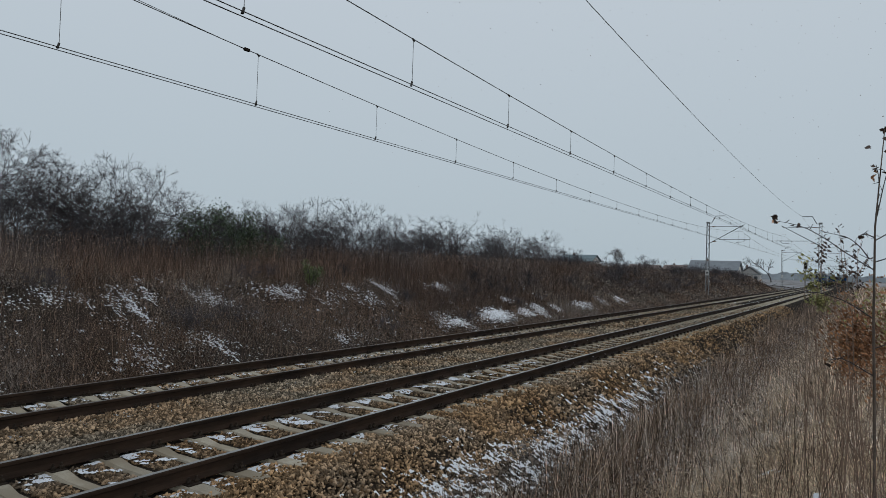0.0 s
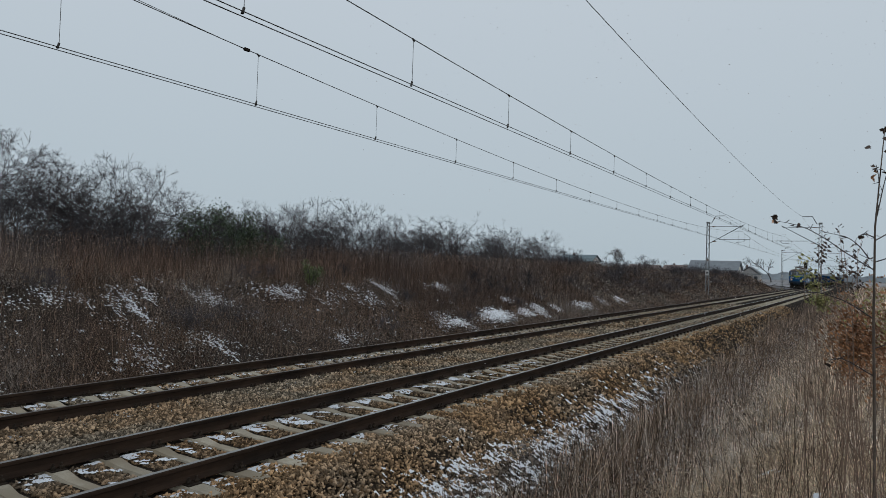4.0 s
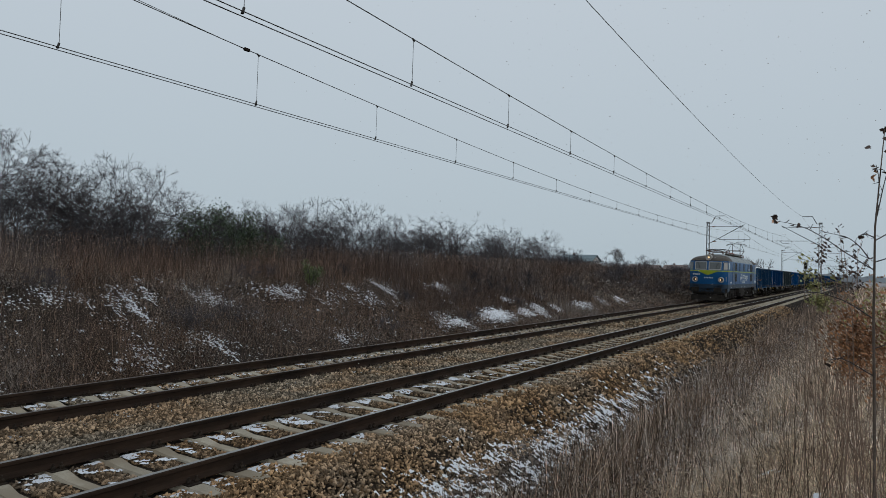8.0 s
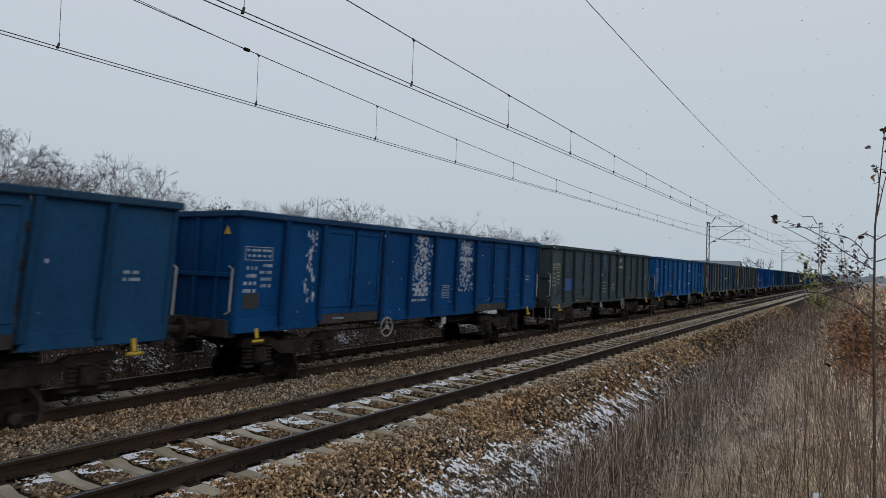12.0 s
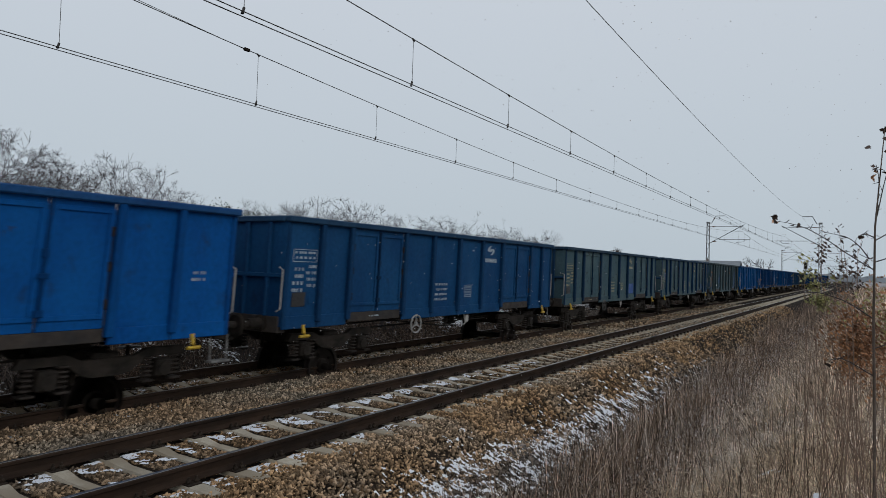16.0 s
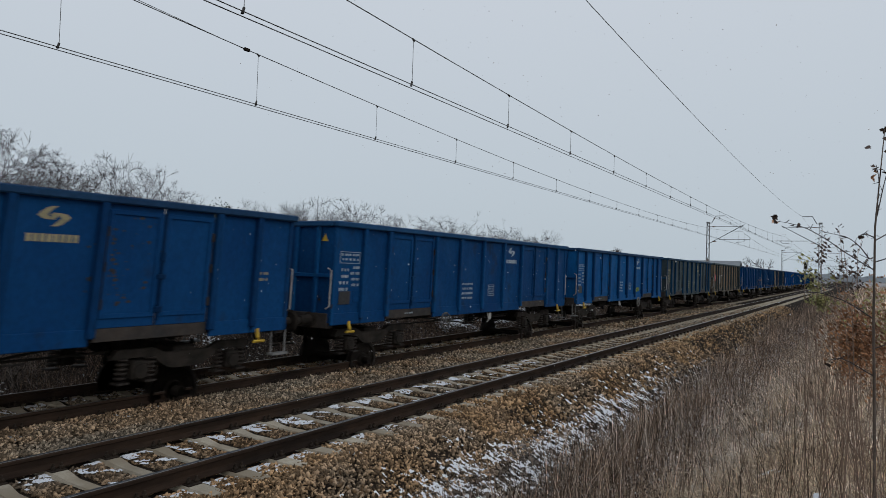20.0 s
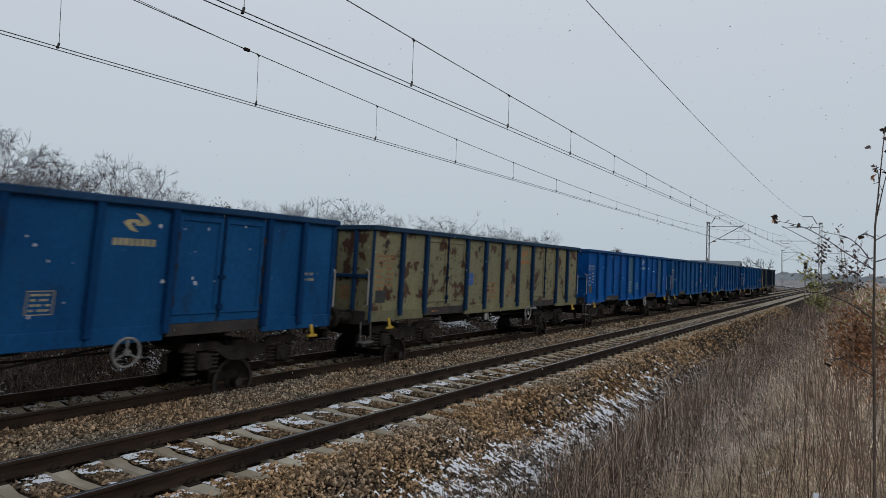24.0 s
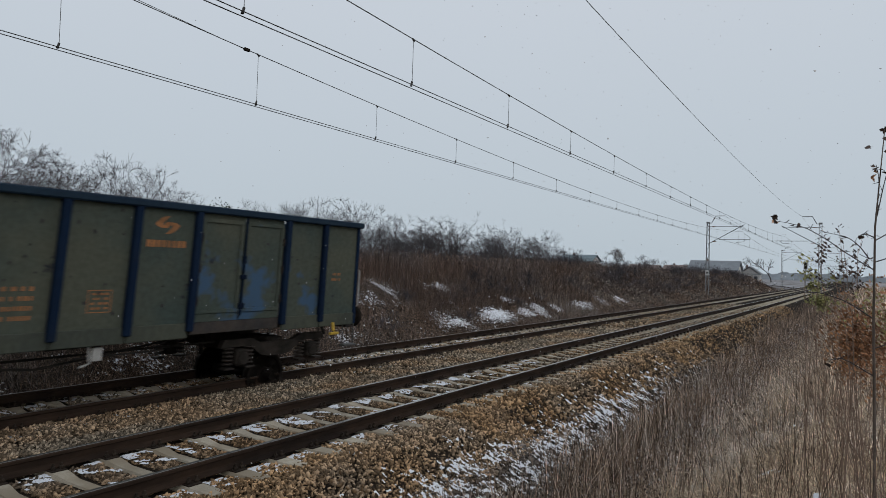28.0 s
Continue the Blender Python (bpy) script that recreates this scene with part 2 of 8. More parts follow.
STONE_DIRTY = surface("ballast_stone_dirty", ((0.15, 0.125, 0.105), (0.25, 0.195, 0.145), (0.19, 0.17, 0.155)), 1.4, 0.9, bump=0.4, bump_scale=60, island=0.75, coord="World", specular=0.1, skew=2)
STONE_GREY = surface("ballast_stone_grey", ((0.205, 0.17, 0.128), (0.365, 0.298, 0.22), (0.29, 0.2, 0.124)), 1.3, 0.9, bump=0.4, bump_scale=60, island=0.75, coord="World", specular=0.1, skew=2)
CONCRETE = surface("sleeper_concrete", ((0.34, 0.30, 0.23), (0.44, 0.395, 0.31), (0.26, 0.215, 0.152)), 4, 0.9, bump=0.35, bump_scale=90, by_object=0.15)
RAIL_RUST = surface("rail_rust", ((0.016, 0.011, 0.0085), (0.04, 0.025, 0.017)), 3, 0.9, 0.0, specular=0.12, bump=0.3, bump_scale=120, stretch=(0.3, 1, 1))
RAIL_HEAD = surface("rail_head", ((0.32, 0.31, 0.3), (0.42, 0.41, 0.40)), 2, 0.32, 1.0, bump=0.05, stretch=(0.05, 1, 1))
RAIL_DULL = surface("rail_head_dull", ((0.13, 0.115, 0.105), (0.2, 0.18, 0.165)), 2, 0.42, 0.9, bump=0.05, stretch=(0.05, 1, 1))
IRON = surface("dark_iron", ((0.012, 0.009, 0.007), (0.034, 0.025, 0.018)), 5, 0.8, 0.0, bump=0.3, specular=0.15)
SNOW = surface("snow", ((0.72, 0.76, 0.82), (0.80, 0.83, 0.87)), 9, 0.7, bump=0.4, bump_scale=50)
GALV = surface("galvanised_steel", ((0.20, 0.21, 0.22), (0.32, 0.33, 0.34)), 6, 0.55, 0.5, bump=0.1)
WIRE = surface("wire", ((0.02, 0.019, 0.018), (0.05, 0.048, 0.045)), 3, 0.6, 0.4, bump=0)
CERAMIC = surface("insulator", ((0.12, 0.05, 0.03), (0.2, 0.1, 0.06)), 8, 0.25, bump=0)
WHITE = surface("white_plate", ((0.6, 0.6, 0.58), (0.72, 0.72, 0.7)), 8, 0.6, bump=0.05)
DARKMARK = surface("dark_marks", ((0.02, 0.02, 0.02), (0.03, 0.03, 0.03)), 8, 0.7, bump=0)


# ---- ground: one sheet from the near field across the cutting to the horizon ----
PROFILE = [(-2500, 0.0), (-300, 0.1), (-40, 0.25), (-6, 0.45), (-1.0, 0.45), (0.3, 0.25), (1.2, -0.25), (2.2, -0.85), (3.0, -1.15), (3.8, -1.1), (4.4, -0.95), (8.5, -0.75),
           (12.6, -0.75), (13.3, -0.55), (14.4, 0.0), (15.6, 0.65), (16.8, 1.3), (17.7, 1.6), (19.5, 1.75), (30, 2.0), (70, 2.6), (300, 2.6), (2500, 2.6)]


def cut_depth(x):
    """1 where the line runs in its cutting, falling to 0 where the bank ends far off."""
    return 1.0 - min(1.0, max(0.0, (x - 118.0) / 45.0)) ** 1.5


def ground_z(x, y):
    ys, zs = zip(*PROFILE)
    z = float(np.interp(y, ys, zs))
    if y > 12.6:
        z = -0.6 + (z + 0.6) * (0.12 + 0.88 * cut_depth(x))
    if -30 < y < 60 and -10 < x < 130:
        z += 0.16 * noise.noise((x * 0.35, y * 0.35, 0)) * (1 if y > 13 or y < 3.5 else 0)
    return z


def strew(a, b, n, near):
    """n + 1 stations from a to b, crowded near the lower end."""
    return [a + (b - a) * (i / n) ** near for i in range(n + 1)]


def build_ground():
    xs = [-1500, -300, -60, -20, -8] + strew(-3, 130, 170, 1.5) + [150, 180, 220, 300, 450, 800, 1500, 3500]
    ys = sorted(set([-2500, -900, -300, -100, -40, -20, -12, -8] + [round(-6 + 0.3 * i, 2) for i in range(32)] + [3.8, 4.4, 6, 8.5, 10.5, 12.6]
                    + [round(12.9 + 0.3 * i, 2) for i in range(22)] + [20, 21, 23, 26, 30, 38, 50, 70, 110, 200, 400, 1000, 2500]))
    b = Build()
    b.v = [(x, y, ground_z(x, y)) for x in xs for y in ys]
    n = len(ys)
    b.f = [(i * n + j, (i + 1) * n + j, (i + 1) * n + j + 1, i * n + j + 1) for i in range(len(xs) - 1) for j in range(n - 1)]
    g = solid("ground", b, SOIL, True)
    tagged(g, "brown frosty ground with dead litter and patches of snow", "ground", kind="structure")


build_ground()

# ---- the double track ----
NEAR_Y, FAR_Y, FAR_Z = 6.736, 10.715, -0.087
GAUGE = 0.7525
X_END = 900.0


def ballast_top(y):
    """Height of the ballast across the line."""
    ys = (3.3, 3.95, 5.0, 8.4, 9.2, 12.35, 13.3)
    zs = (-1.2, -0.9, -0.24, -0.24, -0.33, -0.33, -0.85)
    return float(np.interp(y, ys, zs))


def build_ballast():
    xs = strew(-4, 60, 150, 1.4) + [70, 90, 130, 200, 400, X_END]
    ys = [3.3, 3.6, 3.95, 4.2, 4.5, 4.75, 5.0, 5.3, 5.8, 6.3, 6.8, 7.3, 7.8, 8.3, 8.6, 8.9, 9.2, 9.6, 10.1, 10.6, 11.1, 11.6, 12.0, 12.35, 12.7, 13.0, 13.3]
    b = Build()
    b.v = [(x, y, ballast_top(y) + (0.035 * noise.noise((x * 2.2, y * 2.2, 3)) if x < 60 else 0)) for x in xs for y in ys]
    n = len(ys)
    b.f = [(i * n + j, (i + 1) * n + j, (i + 1) * n + j + 1, i * n + j + 1) for i in range(len(xs) - 1) for j in range(n - 1)]
    return tagged(solid("ballast_bed", b, BALLAST, True), "crushed stone ballast under the tracks, near-black bed painting the shade between rusty brown stones", "ballast", kind="structure")


BED = build_ballast()


def sleeper_mesh():
    """A concrete sleeper, 2.6 m long, waisted and lower in the middle."""
    b = Build()
    secs = [(-1.3, 0.11, 0.0), (-1.28, 0.12, 0.0), (-1.02, 0.125, 0.0), (-0.55, 0.118, 0.0), (-0.3, 0.098, -0.035), (0.3, 0.098, -0.035), (0.55, 0.118, 0.0), (1.02, 0.125, 0.0), (1.28, 0.12, 0.0), (1.3, 0.11, 0.0)]
    for y, w, top in secs:
        for x, z in ((-w, -0.2), (-w, top - 0.05), (-w + 0.035, top), (w - 0.035, top), (w, top - 0.05), (w, -0.2)):
            b.v.append((x, y, z))
    m = len(secs)
    b.f = [(i * 6 + k, i * 6 + (k + 1) % 6, (i + 1) * 6 + (k + 1) % 6, (i + 1) * 6 + k) for i in range(m - 1) for k in range(6)]
    b.f += [tuple(range(6))[::-1], tuple((m - 1) * 6 + k for k in range(6))]
    me = b.mesh("sleeper")
    me.materials.append(CONCRETE)
    return me


def fastening_mesh():
    """Base plate with two screwed clips either side of the rail foot."""
    b = Build()
    b.box(-0.085, -0.17, 0.0, 0.085, 0.17, 0.016, 0.004)
    for s in (-1, 1):
        for dx in (-0.045, 0.045):
            b.disc((dx, s * 0.115, 0.016), 2, ((0, 0.026), (0.03, 0.026), (0.036, 0.02), (0.036, 0.014), (0.065, 0.013), (0.068, 0.008)), 8)
            b.tube([(dx - 0.02, s * 0.14, 0.03), (dx, s * 0.085, 0.05), (dx + 0.02, s * 0.14, 0.03)], 0.011, 5)
    me = b.mesh("rail_fastening")
    me.materials.append(IRON)
    return me


SLEEPER, FASTENING = sleeper_mesh(), fastening_mesh()


def rail(y, z, parent, head):
    """A flat-bottomed rail; its running surface is a strip of its own."""
    prof = [(-0.075, -0.172), (0.075, -0.172), (0.075, -0.16), (0.02, -0.135), (0.009, -0.12), (0.009, -0.055), (0.036, -0.04), (0.036, -0.012), (0.028, -0.001),
            (-0.028, -0.001), (-0.036, -0.012), (-0.036, -0.04), (-0.009, -0.055), (-0.009, -0.12), (-0.02, -0.135), (-0.075, -0.16)]
    r = part("rail", Build().sweep([(y + a, z + c) for a, c in prof], -30, X_END), RAIL_RUST, parent)
    part("running_surface", Build().sweep([(y - 0.034, z - 0.010), (y + 0.034, z - 0.010), (y + 0.024, z + 0.0015), (y - 0.024, z + 0.0015)], -30, X_END), head, r, "bright worn steel rail head")


def build_track(y, z, first, name_label, head):
    track = tagged(new("railway_track"), name_label, "railway track", kind="structure")
    for s in (-1, 1):
        rail(y + s * GAUGE, z, track, head)
    rest = Build()
    restf = Build()
    for i in range(-6, 300):
        x = first + 0.6 * i
        m = pose(x, y, z - 0.186, 0, 0, random.uniform(-0.5, 0.5))
        if i < 70:
            sl = share("sleeper", SLEEPER, track, m)
            if i < 34:
                for s in (-1, 1):
                    share("rail_fastening", FASTENING, sl, pose(0, s * GAUGE, 0.0))
                continue
        else:
            rest.add([m @ v.co for v in SLEEPER.vertices], [tuple(p.vertices) for p in SLEEPER.polygons])
        if i < 130:
            for s in (-1, 1):
                for e in (-1, 1):
                    restf.box(x - 0.06, y + s * GAUGE + e * 0.115 - 0.03, z - 0.186, x + 0.06, y + s * GAUGE + e * 0.115 + 0.03, z - 0.12, 0)
    tagged(part("sleepers_far_off", rest, CONCRETE, track), kind="stuff")
    tagged(part("rail_fastenings_far_off", restf, IRON, track), kind="stuff")


build_track(NEAR_Y, 0.0, 3.903, "near railway track, rusty rails on pale concrete sleepers", RAIL_HEAD)
build_track(FAR_Y, FAR_Z, 4.05, "far railway track, dark rails on pale concrete sleepers", RAIL_DULL)


# ---- overhead line ----
def lattice_mast(x, y, z0, z1, side, far):
    """A lattice mast with its cantilever over the track on its side (+1: towards larger Y)."""
    mast = tagged(new("catenary_mast"), "grey galvanised lattice catenary mast beside the track", "catenary mast", "catenary masts along the line")
    mast.location = (x, y, z0)
    H, w = z1 - z0, 0.17
    part("foundation", Build().box(-0.35, -0.35, -0.5, 0.35, 0.35, 0.12, 0.03), CONCRETE, mast, "concrete mast footing")
    for sx in (-1, 1):
        for sy in (-1, 1):
            part("chord", Build().tube([(sx * w, sy * w, 0.1), (sx * w * 0.72, sy * w * 0.72, H)], 0.032, 4), GALV, mast)
    b = Build()
    n = 16
    close = 70 < x < 80
    for i in range(n):
        a, c = 0.1 + (H - 0.1) * i / n, 0.1 + (H - 0.1) * (i + 1) / n
        wa, wc = w * (1 - 0.28 * i / n), w * (1 - 0.28 * (i + 1) / n)
        s = 1 if i % 2 else -1
        for q in (-1, 1):
            for ends in ([(-s * wa, q * wa, a), (s * wc, q * wc, c)], [(q * wa, -s * wa, a), (q * wc, s * wc, c)]):
                if close:
                    part("lacing_bar", Build().tube(ends, 0.014, 4), GALV, mast)
                else:
                    b.tube(ends, 0.014, 4)
    if not close:
        tagged(part("lacing", b, GALV, mast), kind="stuff")
    part("cap", Build().box(-0.17, -0.17, H - 0.02, 0.17, 0.17, H + 0.16, 0.02), GALV, mast)
    reach = side
    part("tie_rod", Build().tube([(0, 0, H - 0.35), (0, reach * 3.5, H - 0.35)], 0.022, 5), IRON, mast)
    part("strut", Build().tube([(0, 0, H - 2.25), (0, reach * 3.6, H - 0.15)], 0.035, 6), IRON, mast)
    part("registration_arm", Build().tube([(0, reach * 1.1, H - 1.75), (0, reach * 4.2, H - 1.75)], 0.024, 5), IRON, mast)
    part("steady_arm", Build().tube([(0, reach * 3.7, H - 1.75), (0, reach * 3.55, H - 1.98), (0, reach * 2.8, H - 2.05)], 0.018, 5), IRON, mast)
    for y0, zz in ((0.35, H - 0.35), (0.5, H - 1.96)):
        prof = [(reach * 0.035 * k, 0.07 if k % 2 else 0.03) for k in range(11)]
        part("insulator", Build().disc((0, reach * y0, zz), 1, prof, 8), CERAMIC, mast, "brown ribbed insulator")
    part("feeder_arm", Build().tube([(0, 0, H), (0, reach * 0.35, H + 0.05), (0, reach * 0.75, H + 0.8), (0, reach * 1.68, H + 0.8)], 0.035, 5), IRON, mast)
    if far:
        plate = part("number_plate", Build().box(-0.205, -0.16, 2.4, -0.19, 0.16, 2.95, 0.003), WHITE, mast, "white enamel plate with unreadable marks")
        part("mark", Build().box(-0.209, -0.08, 2.6, -0.204, 0.08, 2.78), DARKMARK, plate)
    return mast


for mx in (2.5, 75.7, 156, 236, 316, 396):
    lattice_mast(mx, 14.05, -0.3, 7.75, -1, True)
for mx in (0.8, 78, 158, 238, 318, 398):
    lattice_mast(mx, 3.55, -0.85, 7.75, 1, False)


def wire(name, label, f, x0, x1, n, r, parent=None, sides=5):
    pts = [f(x0 + (x1 - x0) * i / n) for i in range(n + 1)]
    ob = solid(name, Build().tube(pts, r, sides), WIRE)
    if parent:
        ob.parent = parent
        return ob
    return tagged(ob, label, "overhead wire")


def catenary(track_y, masts, contact_z, low, rise, first_drop, step, split, label):
    """Contact wires, the sagging messenger and its droppers over one track."""
    line = tagged(new("catenary"), label, "overhead line", "overhead lines over the two tracks")
    for s in (-1, 1):
        wire("contact_wire", "", lambda x, s=s: (x, track_y + s * split * (0.5 + 0.5 * abs(math.sin(x * 0.045))), contact_z - 0.02 * s), -60, 420, 160, 0.008, line)
    for a, c in zip(masts, masts[1:]):
        mid, half = (a + c) / 2, (c - a) / 2
        sag = lambda x, mid=mid, half=half: low + rise * ((x - mid) / half) ** 2
        wire("messenger_wire", "", lambda x: (x, track_y, sag(x)), a, c, 24, 0.009, line)
        k = first_drop + step * math.ceil((a + 2 - first_drop) / step)
        while k < c - 1:
            d = Build().tube([(k, track_y, contact_z), (k, track_y, sag(k))], 0.0045, 4)
            d.tube([(k - 0.03, track_y, contact_z + 0.0), (k, track_y, contact_z + 0.09)], 0.02, 5)
            d.tube([(k - 0.03, track_y, sag(k) + 0.01), (k + 0.03, track_y, sag(k) - 0.03)], 0.018, 5)
            if -20 < k < 100:
                part("dropper", d, WIRE, line)
            k += step
        # stitch wire that spreads the load beside the mast
        for end, sgn in ((a, 1), (c, -1)):
            zz = sag(end + sgn * 6.6)
            part("stitch_wire", Build().tube([(end + sgn * 6.6, track_y + 0.02, zz), (end, track_y + 0.02, zz + 0.45)], 0.006, 4), WIRE, line)
            part("clamp", Build().box(end + sgn * 6.6 - 0.07, track_y - 0.03, zz - 0.03, end + sgn * 6.6 + 0.07, track_y + 0.03, zz + 0.03, 0.008), IRON, line)


catenary(FAR_Y, (-68, 2.5, 75.7, 156, 236, 316, 396), 5.41, 5.78, 1.07, 1.37, 4.02, 0.03, "far track's sagging catenary with double contact wire and droppers")
catenary(NEAR_Y, (-70, 0.8, 78, 158, 238, 318, 398), 5.33, 5.745, 0.71, 5.65, 3.76, 0.05, "near track's sagging catenary with double contact wire and droppers")
for fy, spans, fz in ((5.23, (-70, 0.8, 78, 158, 238, 318, 398), 8.55), (12.37, (75.7, 156, 236, 316, 396), 8.55)):
    for a, c in zip(spans, spans[1:]):
        wire("feeder_wire", "thin dark feeder wire slung between the mast tops", lambda x: (x, fy, fz - 0.65 * (1 - ((x - (a + c) / 2) / ((c - a) / 2)) ** 2)), a, c, 20, 0.009)


def build_signal(x, y, z):
    """A colour-light signal, seen from behind: tall post, backing box, ladder."""
    t = tagged(new("railway_signal"), "tall dark railway signal beside the far track", "railway signal")
    t.location = (x, y, z)
    part("post", Build().tube([(0, 0, -0.3), (0, 0, 6.2)], 0.09, 8), GALV, t)
    head = part("signal_head", Build().box(-0.2, -0.42, 4.9, 0.1, 0.42, 6.9, 0.06), IRON, t, "black signal box")
    part("hood", Build().tube([(0.1, 0, 5.4), (0.4, 0, 5.36)], 0.14, 10).tube([(0.1, 0, 6.2), (0.4, 0, 6.16)], 0.14, 10), IRON, head)
    for s in (-0.2, 0.2):
        part("ladder_rail", Build().tube([(-0.3, s, -0.2), (-0.3, s, 5.2)], 0.025, 5), GALV, t)
    for i in range(14):
        part("rung", Build().tube([(-0.3, -0.2, 0.2 + 0.35 * i), (-0.3, 0.2, 0.2 + 0.35 * i)], 0.015, 4), GALV, t)


build_signal(214, 13.3, -0.3)


# ---- the freight train ----
PAINT = surface("wagon_paint", ((1, 1, 1), (0.68, 0.72, 0.8)), 0.9, 0.62, specular=0.06, object_color=True, bump=0.12, bump_scale=3, fine=18, stretch=(1, 1, 0.6),
                spots=(((0.012, 0.018, 0.03), 1.7, 0.60, 0.2), ((0.03, 0.024, 0.02), 3.4, 0.69)))
PATCHY = surface("weathered_wagon_paint", ((1, 1, 1), (0.62, 0.78, 0.92)), 0.7, 0.6, object_color=True, specular=0.06, bump=0.15, bump_scale=4, fine=14,
                 spots=(((0.025, 0.028, 0.03), 2.4, 0.645), ((0.012, 0.07, 0.25), 0.9, 0.70), ((0.045, 0.085, 0.14), 0.33, 0.60)))
FLAKED = surface("flaking_wagon_paint", ((1, 1, 1), (0.7, 0.72, 0.78)), 0.9, 0.5, object_color=True, specular=0.06, bump=0.15, bump_scale=4, fine=16,
                 spots=(((0.42, 0.47, 0.53), 6.0, 0.655), ((0.03, 0.03, 0.035), 2.2, 0.69)), stretch=(1, 1, 0.55))
RUSTED = surface("rusted_wagon_paint", ((1, 1, 1), (0.8, 0.85, 0.95)), 1.1, 0.7, object_color=True, specular=0.2, bump=0.2, bump_scale=5, fine=14,
                 spots=(((0.055, 0.026, 0.016), 2.2, 0.545), ((0.025, 0.022, 0.02), 3.4, 0.62)), stretch=(1, 1, 0.8))
ORANGE = surface("orange_bleached_paint", ((1, 1, 1), (0.8, 0.8, 0.85)), 1.0, 0.65, object_color=True, specular=0.2, bump=0.2, bump_scale=4, fine=14,
                 spots=(((0.135, 0.10, 0.055), 0.8, 0.455, 0.16), ((0.02, 0.025, 0.03), 2.6, 0.63)), stretch=(1, 1, 0.6))
UNDER = surface("underframe_grime", ((0.012, 0.0105, 0.009), (0.036, 0.03, 0.025)), 4, 0.85, 0.1, bump=0.3, specular=0.2)
SILL = surface("grimy_sill", ((0.016, 0.015, 0.015), (0.045, 0.034, 0.027)), 2.5, 0.85, bump=0.3)
WHEELSTEEL = surface("wheel_steel", ((0.026, 0.021, 0.018), (0.06, 0.05, 0.043)), 5, 0.6, 0.5, bump=0.2)
TREAD = surface("wheel_tread", ((0.25, 0.24, 0.23), (0.33, 0.32, 0.31)), 5, 0.35, 1.0, bump=0)
YELLOW = surface("yellow_paint", ((0.55, 0.36, 0.02), (0.42, 0.27, 0.03)), 8, 0.6, bump=0.1)
MARK = surface("stencil_paint", ((1, 1, 1), (0.55, 0.6, 0.65)), 3, 0.7, bump=0, object_color=True)
BLACK = surface("black_panel", ((0.012, 0.012, 0.013), (0.022, 0.022, 0.024)), 8, 0.5, bump=0.1)
PALE = surface("pale_handrail", ((0.4, 0.4, 0.38), (0.28, 0.28, 0.27)), 8, 0.6, bump=0.05)
STEP_GREY = surface("worn_step_steel", ((0.07, 0.07, 0.068), (0.16, 0.16, 0.155)), 6, 0.7, bump=0.05, by_object=0.6)
WHEEL_GREY = surface("hand_wheel_grey", ((0.12, 0.12, 0.115), (0.22, 0.22, 0.21)), 6, 0.6, bump=0.05, by_object=0.7)

WL, BODY0, BODY1 = 14.04, 0.62, 13.42
# bay edges of the two wagon patterns: narrow and wide middle bays
NARROW = [0.62, 1.76, 2.80, 4.84, 5.93, 7.02, 8.11, 9.20, 11.24, 12.28, 13.42]
WIDE = [0.62, 1.50, 2.40, 4.45, 5.71, 7.00, 8.30, 9.55, 11.56, 12.47, 13.42]
DOORS = ((2, 3), (7, 8))


def wheelset(name, parent, x, z, r, half, axle_label=""):
    """Two wheels on an axle; it turns about its own y."""
    b = Build()
    b.tube([(0, -half - 0.25, 0), (0, half + 0.25, 0)], 0.085, 10)
    for s in (-1, 1):
        prof = [(-0.065, r + 0.028), (-0.04, r + 0.028), (-0.03, r + 0.002), (0.068, r - 0.004), (0.068, r - 0.07), (0.02, r - 0.085), (0.005, 0.17), (0.07, 0.15), (0.075, 0.085)]
        b.disc((0, s * half, 0), 1, [(s * a, q) for a, q in prof], 20)
    # rim clips and balance holes, so that the turning can be seen
    for s in (-1, 1):
        for k in range(4):
            t = k * math.pi / 2
            b.disc((0.62 * r * math.cos(t), s * (half + 0.015), 0.62 * r * math.sin(t)), 1, ((-0.012, 0.05), (0.012, 0.045)), 8)
    ob = part(name, b, WHEELSTEEL, parent, axle_label, True)
    ob.matrix_local = pose(x, 0, z)
    return ob


